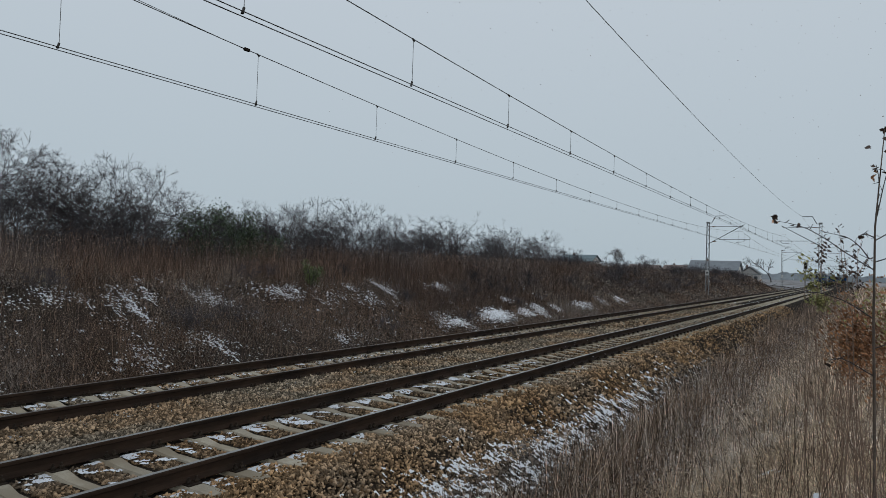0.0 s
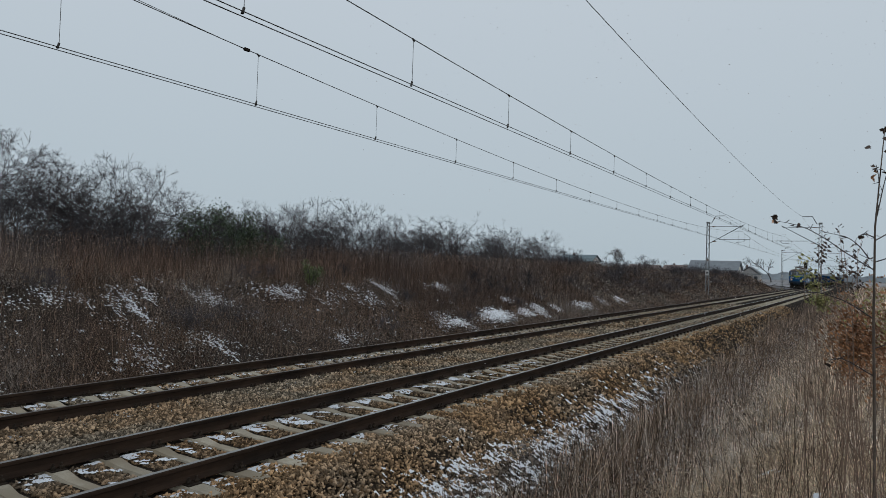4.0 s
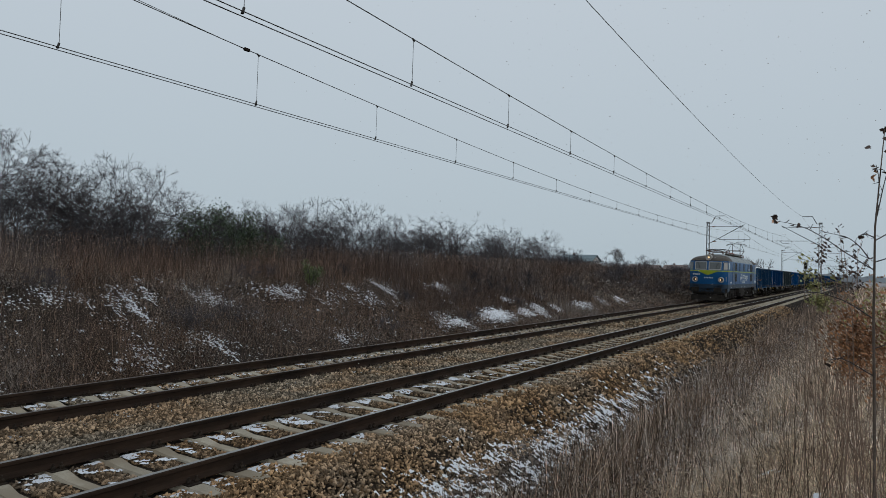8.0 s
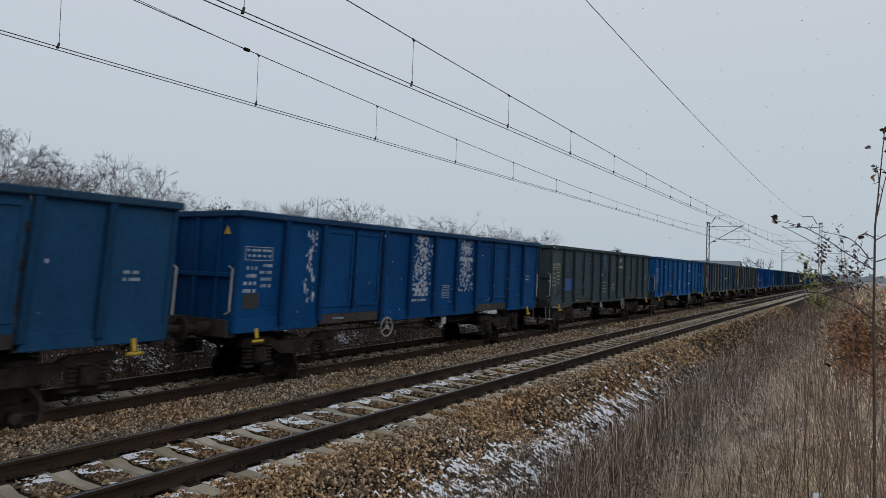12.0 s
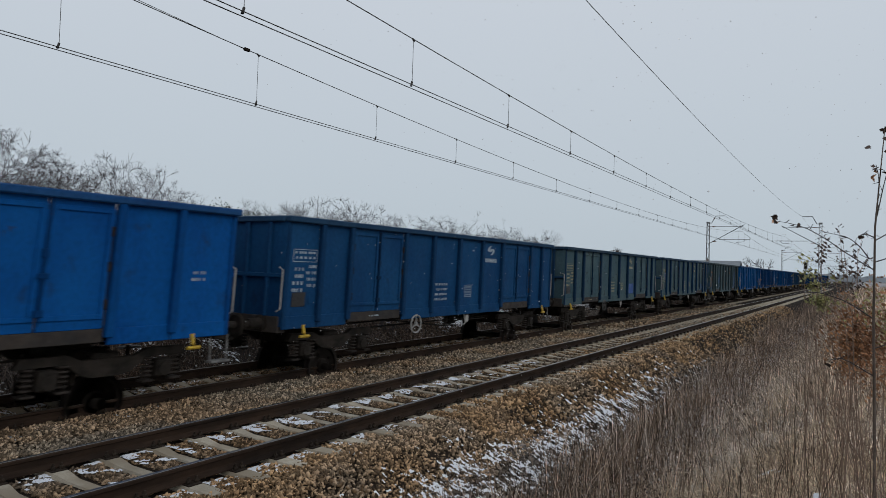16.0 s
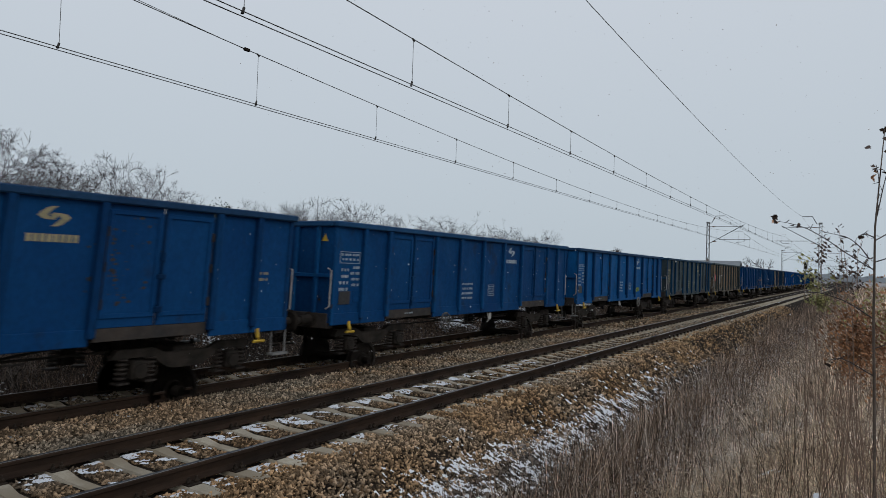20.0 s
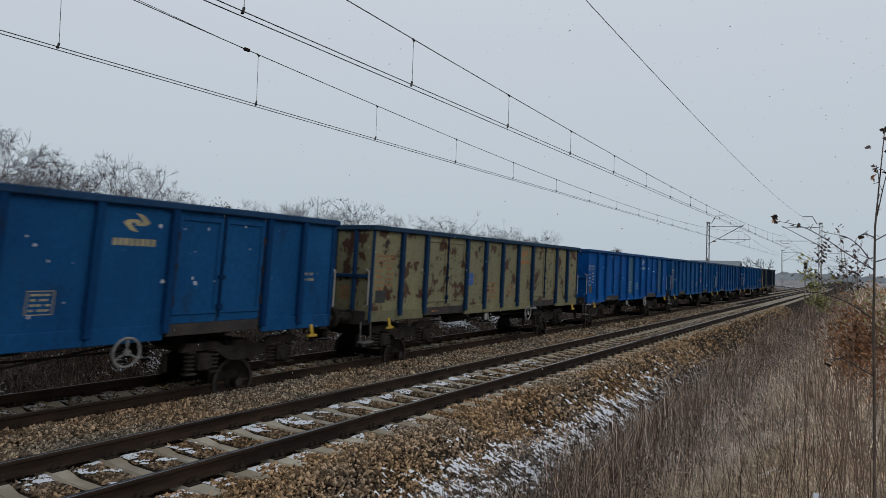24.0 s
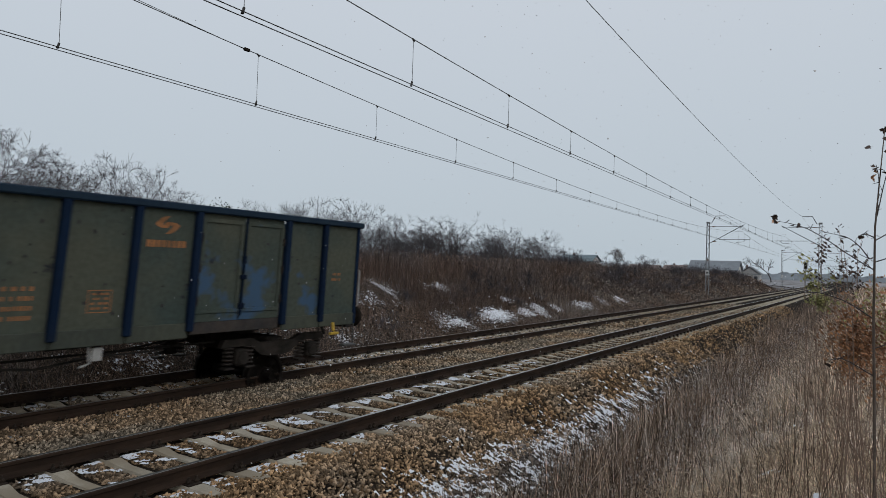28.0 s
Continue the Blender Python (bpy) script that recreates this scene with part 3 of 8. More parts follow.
def wagon_bogie(wagon, x):
    """A two-axle bogie with coil springs beside each axle box."""
    bogie = part("bogie", Build().box(-0.22, -1.0, 0.42, 0.22, 1.0, 0.78, 0.03).disc((0, 0, 0.78), 2, ((0, 0.26), (0.16, 0.24)), 14), UNDER, wagon, "grimy black two-axle bogie")
    bogie.matrix_local = pose(x, 0, 0)
    ws = [wheelset("wheelset", bogie, s * 0.9, 0.46, 0.46, 0.7525) for s in (-1, 1)]
    for s in (-1, 1):
        y0, y1 = sorted((s * 0.95, s * 1.06))
        b = Build()
        out = [(-1.34, 0.66), (-1.26, 0.8), (-0.62, 0.8), (-0.42, 0.7), (0.42, 0.7), (0.62, 0.8), (1.26, 0.8), (1.34, 0.66), (1.2, 0.665), (0.66, 0.665), (0.5, 0.55), (0.36, 0.46),
               (0.2, 0.43), (-0.2, 0.43), (-0.36, 0.46), (-0.5, 0.55), (-0.66, 0.665), (-1.2, 0.665)]
        b.slab(out, y0, y1)
        part("side_frame", b, UNDER, bogie, "cast side frame")
        for ax in (-0.9, 0.9):
            part("axle_box", Build().box(ax - 0.13, min(s * 0.93, s * 1.16), 0.33, ax + 0.13, max(s * 0.93, s * 1.16), 0.62, 0.03)
                 .disc((ax, s * 1.16, 0.46), 1, ((0, 0.12), (s * 0.03, 0.11), (s * 0.035, 0.05)), 12), UNDER, bogie)
            for q in (-0.24, 0.24):
                sp = Build()
                for k in range(5):
                    sp.ring((ax + q, s * 1.02, 0.36 + k * 0.07), 2, 0.08, 0.021, 8, 4)
                sp.box(ax + q - 0.1, min(s * 0.92, s * 1.12), 0.26, ax + q + 0.1, max(s * 0.92, s * 1.12), 0.3, 0.01)
                part("coil_spring", sp, WHEELSTEEL, bogie)
            part("brake_shoe", Build().box(ax - 0.57, s * 0.75 - 0.05, 0.3, ax - 0.5, s * 0.75 + 0.05, 0.62, 0.02), UNDER, bogie)
    return ws


def buffers(thing, x, face, mat_head, z=1.05):
    """Two buffers and a screw coupling at one end; face -1 looks to smaller x."""
    for s in (-1, 1):
        bf = part("buffer", Build().disc((x, s * 0.875, z), 0, ((face * 0.0, 0.16), (face * 0.05, 0.17), (face * 0.06, 0.11), (face * 0.34, 0.1), (face * 0.34, 0.075), (face * 0.57, 0.075)), 14), UNDER, thing)
        part("buffer_head", Build().disc((x, s * 0.875, z), 0, ((face * 0.56, 0.19), (face * 0.585, 0.225), (face * 0.61, 0.2), (face * 0.618, 0.1)), 18), mat_head, bf)
    c = Build().box(min(x, x + face * 0.3), -0.04, z - 0.09, max(x, x + face * 0.3), 0.04, z + 0.06, 0.02)
    c.tube([(x + face * 0.28, 0, z + 0.04), (x + face * 0.42, 0, z - 0.05), (x + face * 0.36, 0, z - 0.14), (x + face * 0.24, 0, z - 0.1)], 0.035, 6)
    c.tube([(x + face * 0.2, 0.05, z - 0.05), (x + face * 0.32, 0.06, z - 0.42), (x + face * 0.2, 0.06, z - 0.5)], 0.02, 5)
    c.tube([(x, 0.35, z - 0.05), (x + face * 0.15, 0.34, z - 0.3), (x + face * 0.3, 0.25, z - 0.42), (x + face * 0.33, 0.1, z - 0.3)], 0.025, 6)
    part("coupling", c, UNDER, thing)


def leaf_shape(cx, cz, w, h, flip):
    """Half of the company's emblem: a bent, pointed leaf."""
    pts = [(-1, 0.05), (-0.72, 0.35), (-0.4, 0.45), (0.2, 0.45), (-0.05, 0.28), (-0.32, 0.05), (-0.34, -0.12), (-0.2, -0.38), (0.05, -0.75), (0.25, -0.95), (-0.15, -0.92), (-0.45, -0.72), (-0.75, -0.35)]
    s = -1 if flip else 1
    return [(cx + s * a * w / 2, cz + s * c * h / 2) for a, c in pts]


def emblem(parent, cx, cz, w, h, y, word, mat):
    t = -0.004 if y < 0 else 0.004
    b = Build().slab(leaf_shape(cx - 0.04 * w, cz - 0.05 * h, w, h, False), y, y + t)
    b.slab(leaf_shape(cx + 0.04 * w, cz + 0.05 * h, w, h, True), y, y + t)
    b.slab([(cx - 0.12 * w, cz + 0.02 * h), (cx, cz + 0.2 * h), (cx + 0.14 * w, cz + 0.06 * h), (cx + 0.02 * w, cz - 0.18 * h)], y, y + t)
    e = part("emblem", b, mat, parent)
    if word:
        k = Build()
        n = 8
        for i in range(n):
            a = cx - 0.36 + 0.72 * i / n
            k.box(a, min(y, y + t), cz - h / 2 - 0.22, a + 0.07, max(y, y + t), cz - h / 2 - 0.11)
        tagged(part("company_mark", k, mat, parent), kind="stuff")
    return e


def stencil(parent, x, z, w, h, rows, y, frame_line=False, seed=1):
    """Rows of unreadable stencilled marks as plain bars."""
    rnd = random.Random(seed)
    t = -0.003 if y < 0 else 0.003
    y0, y1 = sorted((y, y + t))
    b = Build()
    step = h / rows
    for i in range(rows):
        a = x + (0.02 if frame_line else 0)
        while a < x + w - 0.04:
            l = min(rnd.uniform(0.025, 0.07), x + w - a)
            b.box(a, y0, z - i * step - step * 0.46, a + l, y1, z - i * step)
            a += l + rnd.choice((0.018, 0.022, 0.06))
    if frame_line:
        for q in (z + 0.03, z - h - 0.01):
            b.box(x - 0.03, y0, q, x + w + 0.03, y1, q + 0.012)
        for q in (x - 0.03, x + w + 0.018):
            b.box(q, y0, z - h - 0.01, q + 0.012, y1, z + 0.03)
    return part("stencil_block", b, MARK, parent)


def build_wagon(EDGES):
    """A high-sided bogie open wagon: pressed posts, four double doors, sills and running gear."""
    marks_x, grid_x, emblem_x = EDGES[4] + 0.16, EDGES[5] + 0.5, (EDGES[6] + EDGES[7]) / 2
    w = tagged(new("open_wagon"), "", "freight wagon", "open wagons of the train")
    TOP = 3.15
    part("floor", Build().box(BODY0 + 0.02, -1.36, 1.16, BODY1 - 0.02, 1.36, 1.24), SILL, w)
    part("centre_sill", Build().box(0.64, -0.26, 0.86, 13.4, -0.16, 1.16).box(0.64, 0.16, 0.86, 13.4, 0.26, 1.16)
         .box(4.8, -1.2, 1.0, 4.9, 1.2, 1.16).box(9.15, -1.2, 1.0, 9.25, 1.2, 1.16).box(6.95, -1.2, 1.0, 7.05, 1.2, 1.16), UNDER, w)
    for s in (-1, 1):
        def sl(a, c):
            return tuple(sorted((s * a, s * c)))
        # plated bays between the doors
        for i in range(len(EDGES) - 1):
            if (i, i + 1) in DOORS:
                a, c = EDGES[i] + 0.06, EDGES[i + 1] - 0.06
                midx = (a + c) / 2
                for l0, l1 in ((a + 0.022, midx - 0.02), (midx + 0.02, c - 0.022)):
                    y0, y1 = sl(1.355, 1.395)
                    d = Build().box(l0, y0, 1.2, l1, y1, TOP - 0.1, 0.004)
                    q0, q1 = sl(1.395, 1.425)
                    for e0, e1, h0, h1 in ((l0 + 0.02, l0 + 0.09, 1.34, TOP - 0.2), (l1 - 0.09, l1 - 0.02, 1.34, TOP - 0.2), (l0 + 0.09, l1 - 0.09, 1.34, 1.41), (l0 + 0.09, l1 - 0.09, TOP - 0.27, TOP - 0.2)):
                        d.box(e0, q0, h0, e1, q1, h1, 0.006)
                    door = part("door_leaf", d, PAINT, w)
                    hinge = l0 + 0.015 if l0 < midx - 0.5 else l1 - 0.015
                    way, girth = [], []
                    for hz in (1.55, 2.1, 2.62):
                        way += [(hinge, s * 1.43, hz + q) for q in (-0.075, -0.07, 0.07, 0.075)]
                        girth += [0.008, 0.027, 0.027, 0.008]
                    hb = Build().tube(way, girth, 6)
                    part("hinge", hb, UNDER, door)
                lb = Build().tube([(midx, s * 1.44, 1.28), (midx, s * 1.44, TOP - 0.12)], 0.022, 6)
                lb.box(midx - 0.07, *(sl(1.42, 1.47)[:1]), 1.92, midx + 0.07, sl(1.42, 1.47)[1], 2.0, 0.01).box(midx - 0.06, sl(1.42, 1.47)[0], 1.4, midx + 0.06, sl(1.42, 1.47)[1], 1.5, 0.01)
                lb.box(midx - 0.04, sl(1.42, 1.465)[0], 2.2, midx + 0.04, sl(1.42, 1.465)[1], 2.34, 0.01)
                part("door_bar", lb, PAINT, w)
                y0, y1 = sl(1.30, 1.40)
                part("door_sill", Build().box(a, y0, 1.0, c, y1, 1.195, 0.008), SILL, w, "dark grimy steel door sill")
            else:
                y0, y1 = sl(1.345, 1.385)
                part("side_panel", Build().box(EDGES[i], y0, 1.16, EDGES[i + 1], y1, TOP - 0.08), PAINT, w)
                y0, y1 = sl(1.37, 1.415)
                part("side_sill", Build().box(EDGES[i] + 0.01, y0, 0.95, EDGES[i + 1] - 0.01, y1, 1.2, 0.01), PAINT, w)
        for i, e in enumerate(EDGES):
            ww = 0.05 if i in (0, len(EDGES) - 1) else 0.06
            d = 0.035 if i in (0, len(EDGES) - 1) else 0.105
            e = min(max(e, BODY0 + ww), BODY1 - ww)
            y0, y1 = sl(1.38, 1.385 + d)
            part("post", Build().box(e - ww, y0, 1.06 if ww > 0.055 else 0.95, e + ww, y1, TOP - 0.1, 0.018), PAINT, w)
        y0, y1 = sl(1.34, 1.505)
        part("top_rail", Build().box(BODY0 - 0.03, y0, TOP - 0.12, BODY1 + 0.03, y1, TOP, 0.02), PAINT, w)
        # stencilled marks: the data block at one end, number block, load grid, emblem
        yp = s * 1.387
        flip = (lambda a, l: a) if s < 0 else (lambda a, l: WL - a - l)
        stencil(w, flip(0.85, 0.6), 2.47, 0.6, 0.2, 2, yp, True, 2)
        stencil(w, flip(0.82, 0.3), 2.15, 0.3, 0.55, 4, yp, False, 3)
        stencil(w, flip(1.2, 0.28), 2.2, 0.28, 0.5, 4, yp, False, 4)
        stencil(w, flip(marks_x, 0.66), 1.82, 0.66, 0.52, 4, yp, False, 5)
        stencil(w, flip(grid_x, 0.3), 1.72, 0.3, 0.28, 4, yp, True, 6)
        stencil(w, flip(3.2, 0.4), 1.12, 0.4, 0.08, 1, s * 1.401, False, 7)
        stencil(w, flip(12.6, 0.26), 2.05, 0.26, 0.22, 2, yp, False, 8)
        emblem(w, emblem_x if s < 0 else WL - emblem_x, 2.78, 0.42, 0.27, yp, True, MARK)
        y0, y1 = sl(1.386, 1.40)
        x0 = flip(0.85, 0.36)
        part("black_plate", Build().box(x0, y0, 1.38, x0 + 0.36, y1, 1.66, 0.004), BLACK, w, "small black data plate")
        x0 = flip(1.3, 0.36)
        part("label_pocket", Build().box(x0, y0, 1.42, x0 + 0.36, y1, 1.68, 0.006), PAINT, w)
        for hx in (1.35, 12.85):
            part("tow_hook", Build().tube([(hx, s * 1.42, 1.02), (hx, s * 1.46, 0.86), (hx, s * 1.5, 0.82)], 0.035, 6).tube([(hx - 0.12, s * 1.48, 0.8), (hx + 0.12, s * 1.48, 0.8)], 0.03, 6), YELLOW, w, "yellow rope hook")
        for hx, dx in ((BODY0 - 0.06, 0), (BODY1 + 0.06, 0)):
            part("handrail", Build().tube([(hx, s * 1.3, 1.3), (hx - 0.0, s * 1.4, 1.35), (hx, s * 1.4, 2.1), (hx, s * 1.3, 2.15)], 0.016, 6), PALE, w, "pale grab rail")
        part("step", Build().tube([(BODY0 - 0.1, s * 1.28, 0.95), (BODY0 - 0.1, s * 1.3, 0.5)], 0.018, 5).tube([(BODY0 + 0.25, s * 1.28, 0.95), (BODY0 + 0.25, s * 1.3, 0.5)], 0.018, 5)
             .box(BODY0 - 0.12, min(s * 1.22, s * 1.4), 0.48, BODY0 + 0.27, max(s * 1.22, s * 1.4), 0.52, 0.006), STEP_GREY, w)
        hw = Build().ring((8.95, s * 1.44, 0.82), 1, 0.215, 0.02, 24, 6).disc((8.95, s * 1.44, 0.82), 1, ((-0.03, 0.05), (0.03, 0.05)), 10)
        for k in range(3):
            t = math.pi / 2 + k * 2 * math.pi / 3
            hw.tube([(8.95, s * 1.44, 0.82), (8.95 + 0.21 * math.cos(t), s * 1.44, 0.82 + 0.21 * math.sin(t))], 0.016, 5)
        part("brake_wheel", hw, WHEEL_GREY, w, "spoked hand brake wheel")
        part("brake_lever", Build().tube([(6.4, s * 1.3, 0.95), (6.4, s * 1.36, 0.7), (6.55, s * 1.38, 0.66)], 0.018, 5).box(6.2, min(s * 1.3, s * 1.34), 0.72, 6.35, max(s * 1.3, s * 1.34), 0.92, 0.01), PALE, w, "pale brake changeover lever")
    for x0, f in ((BODY0, -1), (BODY1, 1)):
        a, c = sorted((x0, x0 - f * 0.04))
        end = part("end_wall", Build().box(a, -1.36, 1.0, c, 1.36, TOP - 0.08), PAINT, w)
        a, c = sorted((x0, x0 + f * 0.07))
        for py in (-0.95, -0.32, 0.32, 0.95):
            part("end_post", Build().box(a, py - 0.05, 1.2, c, py + 0.05, TOP - 0.1, 0.015), PAINT, w)
        part("end_rail", Build().box(a, -1.36, 1.95, c, 1.36, 2.03, 0.01), PAINT, w)
        a, c = sorted((x0 - f * 0.05, x0 + f * 0.09))
        part("top_rail", Build().box(a, -1.34, TOP - 0.12, c, 1.34, TOP - 0.002, 0.02), PAINT, w)
        a, c = sorted((x0 - f * 0.2, x0 + f * 0.02))
        part("headstock", Build().box(a, -1.32, 0.88, c, 1.32, 1.2, 0.015), SILL, w)
        buffers(w, x0 + f * 0.02, f, UNDER)
        stencil_y = Build()
        for i in range(5):
            stencil_y.box(x0 + f * 0.002 - 0.003, -0.8, 1.7 - 0.06 * i, x0 + f * 0.002 + 0.003, -0.5, 1.73 - 0.06 * i)
        part("end_marks", stencil_y, MARK, w)
    part("air_tank", Build().disc((5.6, -0.62, 0.82), 0, ((-0.5, 0.08), (-0.46, 0.17), (0.46, 0.17), (0.5, 0.08)), 16), UNDER, w)
    part("brake_cylinder", Build().disc((7.2, -0.5, 0.84), 0, ((-0.3, 0.14), (0.2, 0.14), (0.24, 0.06), (0.7, 0.05)), 14), UNDER, w)
    for s in (-1, 1):
        part("brake_rod", Build().tube([(3.6, s * 0.55, 0.72), (10.4, s * 0.5, 0.7)], 0.02, 5), UNDER, w)
        part("truss_rod", Build().tube([(4.2, s * 0.9, 0.95), (6.9, s * 0.9, 0.62), (9.8, s * 0.9, 0.95)], 0.02, 5), UNDER, w)
        part("guard_rail", Build().tube([(5.2, s * 1.25, 1.0), (5.2, s * 1.3, 0.78), (6.6, s * 1.3, 0.78), (6.6, s * 1.25, 1.0)], 0.014, 5), UNDER, w)
    ws = wagon_bogie(w, 2.52) + wagon_bogie(w, 11.52)
    return w, ws


LOCO_BLUE = surface("loco_blue", ((0.006, 0.082, 0.228), (0.008, 0.09, 0.245)), 0.7, 0.42, specular=0.25, bump=0.05, bump_scale=3, fine=20, rough_var=0.08)
LOCO_GREY = surface("loco_skirt", ((0.012, 0.038, 0.072), (0.026, 0.043, 0.064)), 1.4, 0.6, bump=0.1, bump_scale=6, fine=16)
LOCO_PATCH = surface("loco_repaint", ((0.026, 0.125, 0.28), (0.03, 0.135, 0.29)), 1.2, 0.45, bump=0.05)
LOCO_ROOF = surface("loco_roof_grey", ((0.30, 0.33, 0.33), (0.22, 0.25, 0.26)), 0.9, 0.6, bump=0.1, bump_scale=5, fine=11, spots=(((0.12, 0.1, 0.085), 1.6, 0.62),))
CAB_ROOF = surface("sooty_cab_roof", ((0.055, 0.045, 0.036), (0.09, 0.072, 0.055)), 1.2, 0.8, bump=0.15, bump_scale=8)
LIME = surface("lime_stripe", ((0.36, 0.44, 0.015), (0.30, 0.38, 0.02)), 2, 0.5, bump=0)
GRILLE = surface("grille_slats", ((0.006, 0.007, 0.008), (0.013, 0.013, 0.014)), 5, 0.75, bump=0.1, specular=0.1)
LOCO_WHITE = surface("white_lettering", ((0.62, 0.66, 0.68), (0.55, 0.6, 0.62)), 2, 0.5, bump=0)
CABGLASS = plain_glass("cab_glass", (0.06, 0.07, 0.07))
SIDEGLASS = plain_glass("side_window_glass", (0.075, 0.085, 0.095), 0.5)
SIDEGLASS.node_tree.nodes["Principled BSDF"].inputs["Coat Weight"].default_value = 0.08
RED_BAR = surface("red_busbar", ((0.30, 0.035, 0.02), (0.2, 0.03, 0.02)), 6, 0.5, bump=0.05)
PANTO = surface("pantograph_steel", ((0.05, 0.025, 0.018), (0.10, 0.045, 0.03)), 8, 0.6, 0.3, bump=0.1)
LAMP_RING = surface("lamp_ring", ((0.45, 0.43, 0.4), (0.32, 0.3, 0.28)), 6, 0.4, bump=0)
LAMP_LIT = glow("headlamp_lit", (1.0, 0.62, 0.3), 0.95)
LAMP_DULL = plain_glass("headlamp_lens", (0.35, 0.33, 0.3), 0.1)
RUBBER = surface("rubber_seal", ((0.012, 0.012, 0.012), (0.02, 0.02, 0.02)), 6, 0.7, bump=0)
LOCO_L = 19.24


def nose(z):
    """How far the cab front stands back from the buffer faces at a height."""
    return float(np.interp(z, (0.8, 1.2, 2.5, 2.62, 3.42, 3.6, 3.75, 3.9, 4.0, 4.12), (0.84, 0.72, 0.50, 0.50, 0.66, 0.8, 1.2, 2.5, 3.8, 5.2)))


def flank(z):
    """How far the side stands in from the full width at a height."""
    return float(np.interp(z, (0.8, 1.2, 3.38, 3.48, 3.62, 3.78, 3.92, 4.03, 4.1, 4.12), (0.02, 0, 0, 0.05, 0.14, 0.32, 0.58, 0.88, 1.2, 1.35)))


STATIONS = [1.7, 2.6, 3.3, 3.9, 5.5, 7.2, 9.62, 12.0, 13.7, 15.34, 15.95, 16.6, 17.5]


def body_ring(z):
    f, half = nose(z), 1.5 - flank(z)
    k = half / 1.5
    bow = 0.14 * k
    front = [(f, 0.0), (f + bow * 0.5, -0.5 * k), (f + bow, -1.0 * k), (f + bow + 0.03, -1.15 * k), (f + bow + 0.19, -1.325 * k), (f + bow + 0.36, -half)]
    lo, hi = f + bow + 0.37, LOCO_L - f - bow - 0.37
    side = [(min(max(s, lo), hi), -half) for s in STATIONS]
    back = [(LOCO_L - x, y) for x, y in reversed(front)]
    quarter = front + side + back
    return quarter + [(x, -y) for x, y in reversed(quarter[1:-1])]


def loco_shell(loco):
    """The long body with its slanted two-pane fronts, split into bodyside, skirt and roof pieces."""
    zs = [1.15, 1.5, 2.0, 2.5, 2.56, 2.64, 3.0, 3.36, 3.42, 3.48, 3.55, 3.62, 3.7, 3.78, 3.85, 3.92, 3.98, 4.03, 4.07, 4.1, 4.12]
    rings = [body_ring(z) for z in zs]
    n = len(rings[0])
    pieces = {"skirt_band": (Build(), LOCO_GREY, "grimy grey-blue lower band"), "body_side": (Build(), LOCO_BLUE, "blue painted body"), "lime_stripe": (Build(), LIME, "lime yellow waist stripe"),
              "roof_panel": (Build(), LOCO_ROOF, "pale grey roof"), "cab_roof": (Build(), CAB_ROOF, "sooty brown cab roof")}
    faces = {k: [] for k in pieces}
    verts = [(x, y, z) for r, z in zip(rings, zs) for x, y in r]
    for i in range(len(zs) - 1):
        zc = (zs[i] + zs[i + 1]) / 2
        for j in range(n):
            q = (i * n + j, i * n + (j + 1) % n, (i + 1) * n + (j + 1) % n, (i + 1) * n + j)
            xm = sum(verts[a][0] for a in q) / 4
            if zc < 1.5:
                key = "skirt_band"
            elif 2.56 < zc < 2.64:
                key = "lime_stripe"
            elif zc < 3.45:
                key = "body_side"
            else:
                key = "roof_panel" if 3.3 < xm < 15.95 else "cab_roof"
            faces[key].append(q)
    faces["roof_panel"].append(tuple((len(zs) - 1) * n + j for j in range(n)))
    for key, (b, mat, lab) in pieces.items():
        used = sorted({a for q in faces[key] for a in q})
        idx = {a: i for i, a in enumerate(used)}
        b.v = [verts[a] for a in used]
        b.f = [tuple(idx[a] for a in q) for q in faces[key]]
        part(key, b, mat, loco, lab, True)
    part("underfloor", Build().box(1.0, -1.42, 1.1, LOCO_L - 1.0, 1.42, 1.16), UNDER, loco)


def side_pane(loco, x0, x1, z0, z1, s, mat, name="side_window", lab="dark framed window"):
    y = s * 1.503
    y0, y1 = sorted((y, y + s * 0.018))
    fr = Build()
    for a, c, e, g in ((x0, x0 + 0.04, z0, z1), (x1 - 0.04, x1, z0, z1), (x0 + 0.04, x1 - 0.04, z0, z0 + 0.04), (x0 + 0.04, x1 - 0.04, z1 - 0.04, z1)):
        fr.box(a, y0, e, c, y1, g, 0.006)
    w = part(name, fr, LOCO_GREY, loco, lab)
    y0, y1 = sorted((y - s * 0.01, y + s * 0.008))
    part("pane", Build().box(x0 + 0.035, y0, z0 + 0.035, x1 - 0.035, y1, z1 - 0.035), mat, w)


def grille(loco, x0, x1, z0, z1, s):
    y = s * 1.503
    y0, y1 = sorted((y, y + s * 0.02))
    g = part("ventilation_grille", Build().box(x0, y0, z0, x1, y1, z1, 0.006), BLACK, loco, "black louvred air intake")
    y0, y1 = sorted((y + s * 0.02, y + s * 0.034))
    sl = Build()
    k = int((z1 - z0) / 0.055)
    for i in range(k):
        zz = z0 + 0.03 + i * (z1 - z0 - 0.06) / k
        sl.box(x0 + 0.03, y0, zz, x1 - 0.03, y1, zz + 0.026, 0.004)
    part("slats", sl, GRILLE, g)


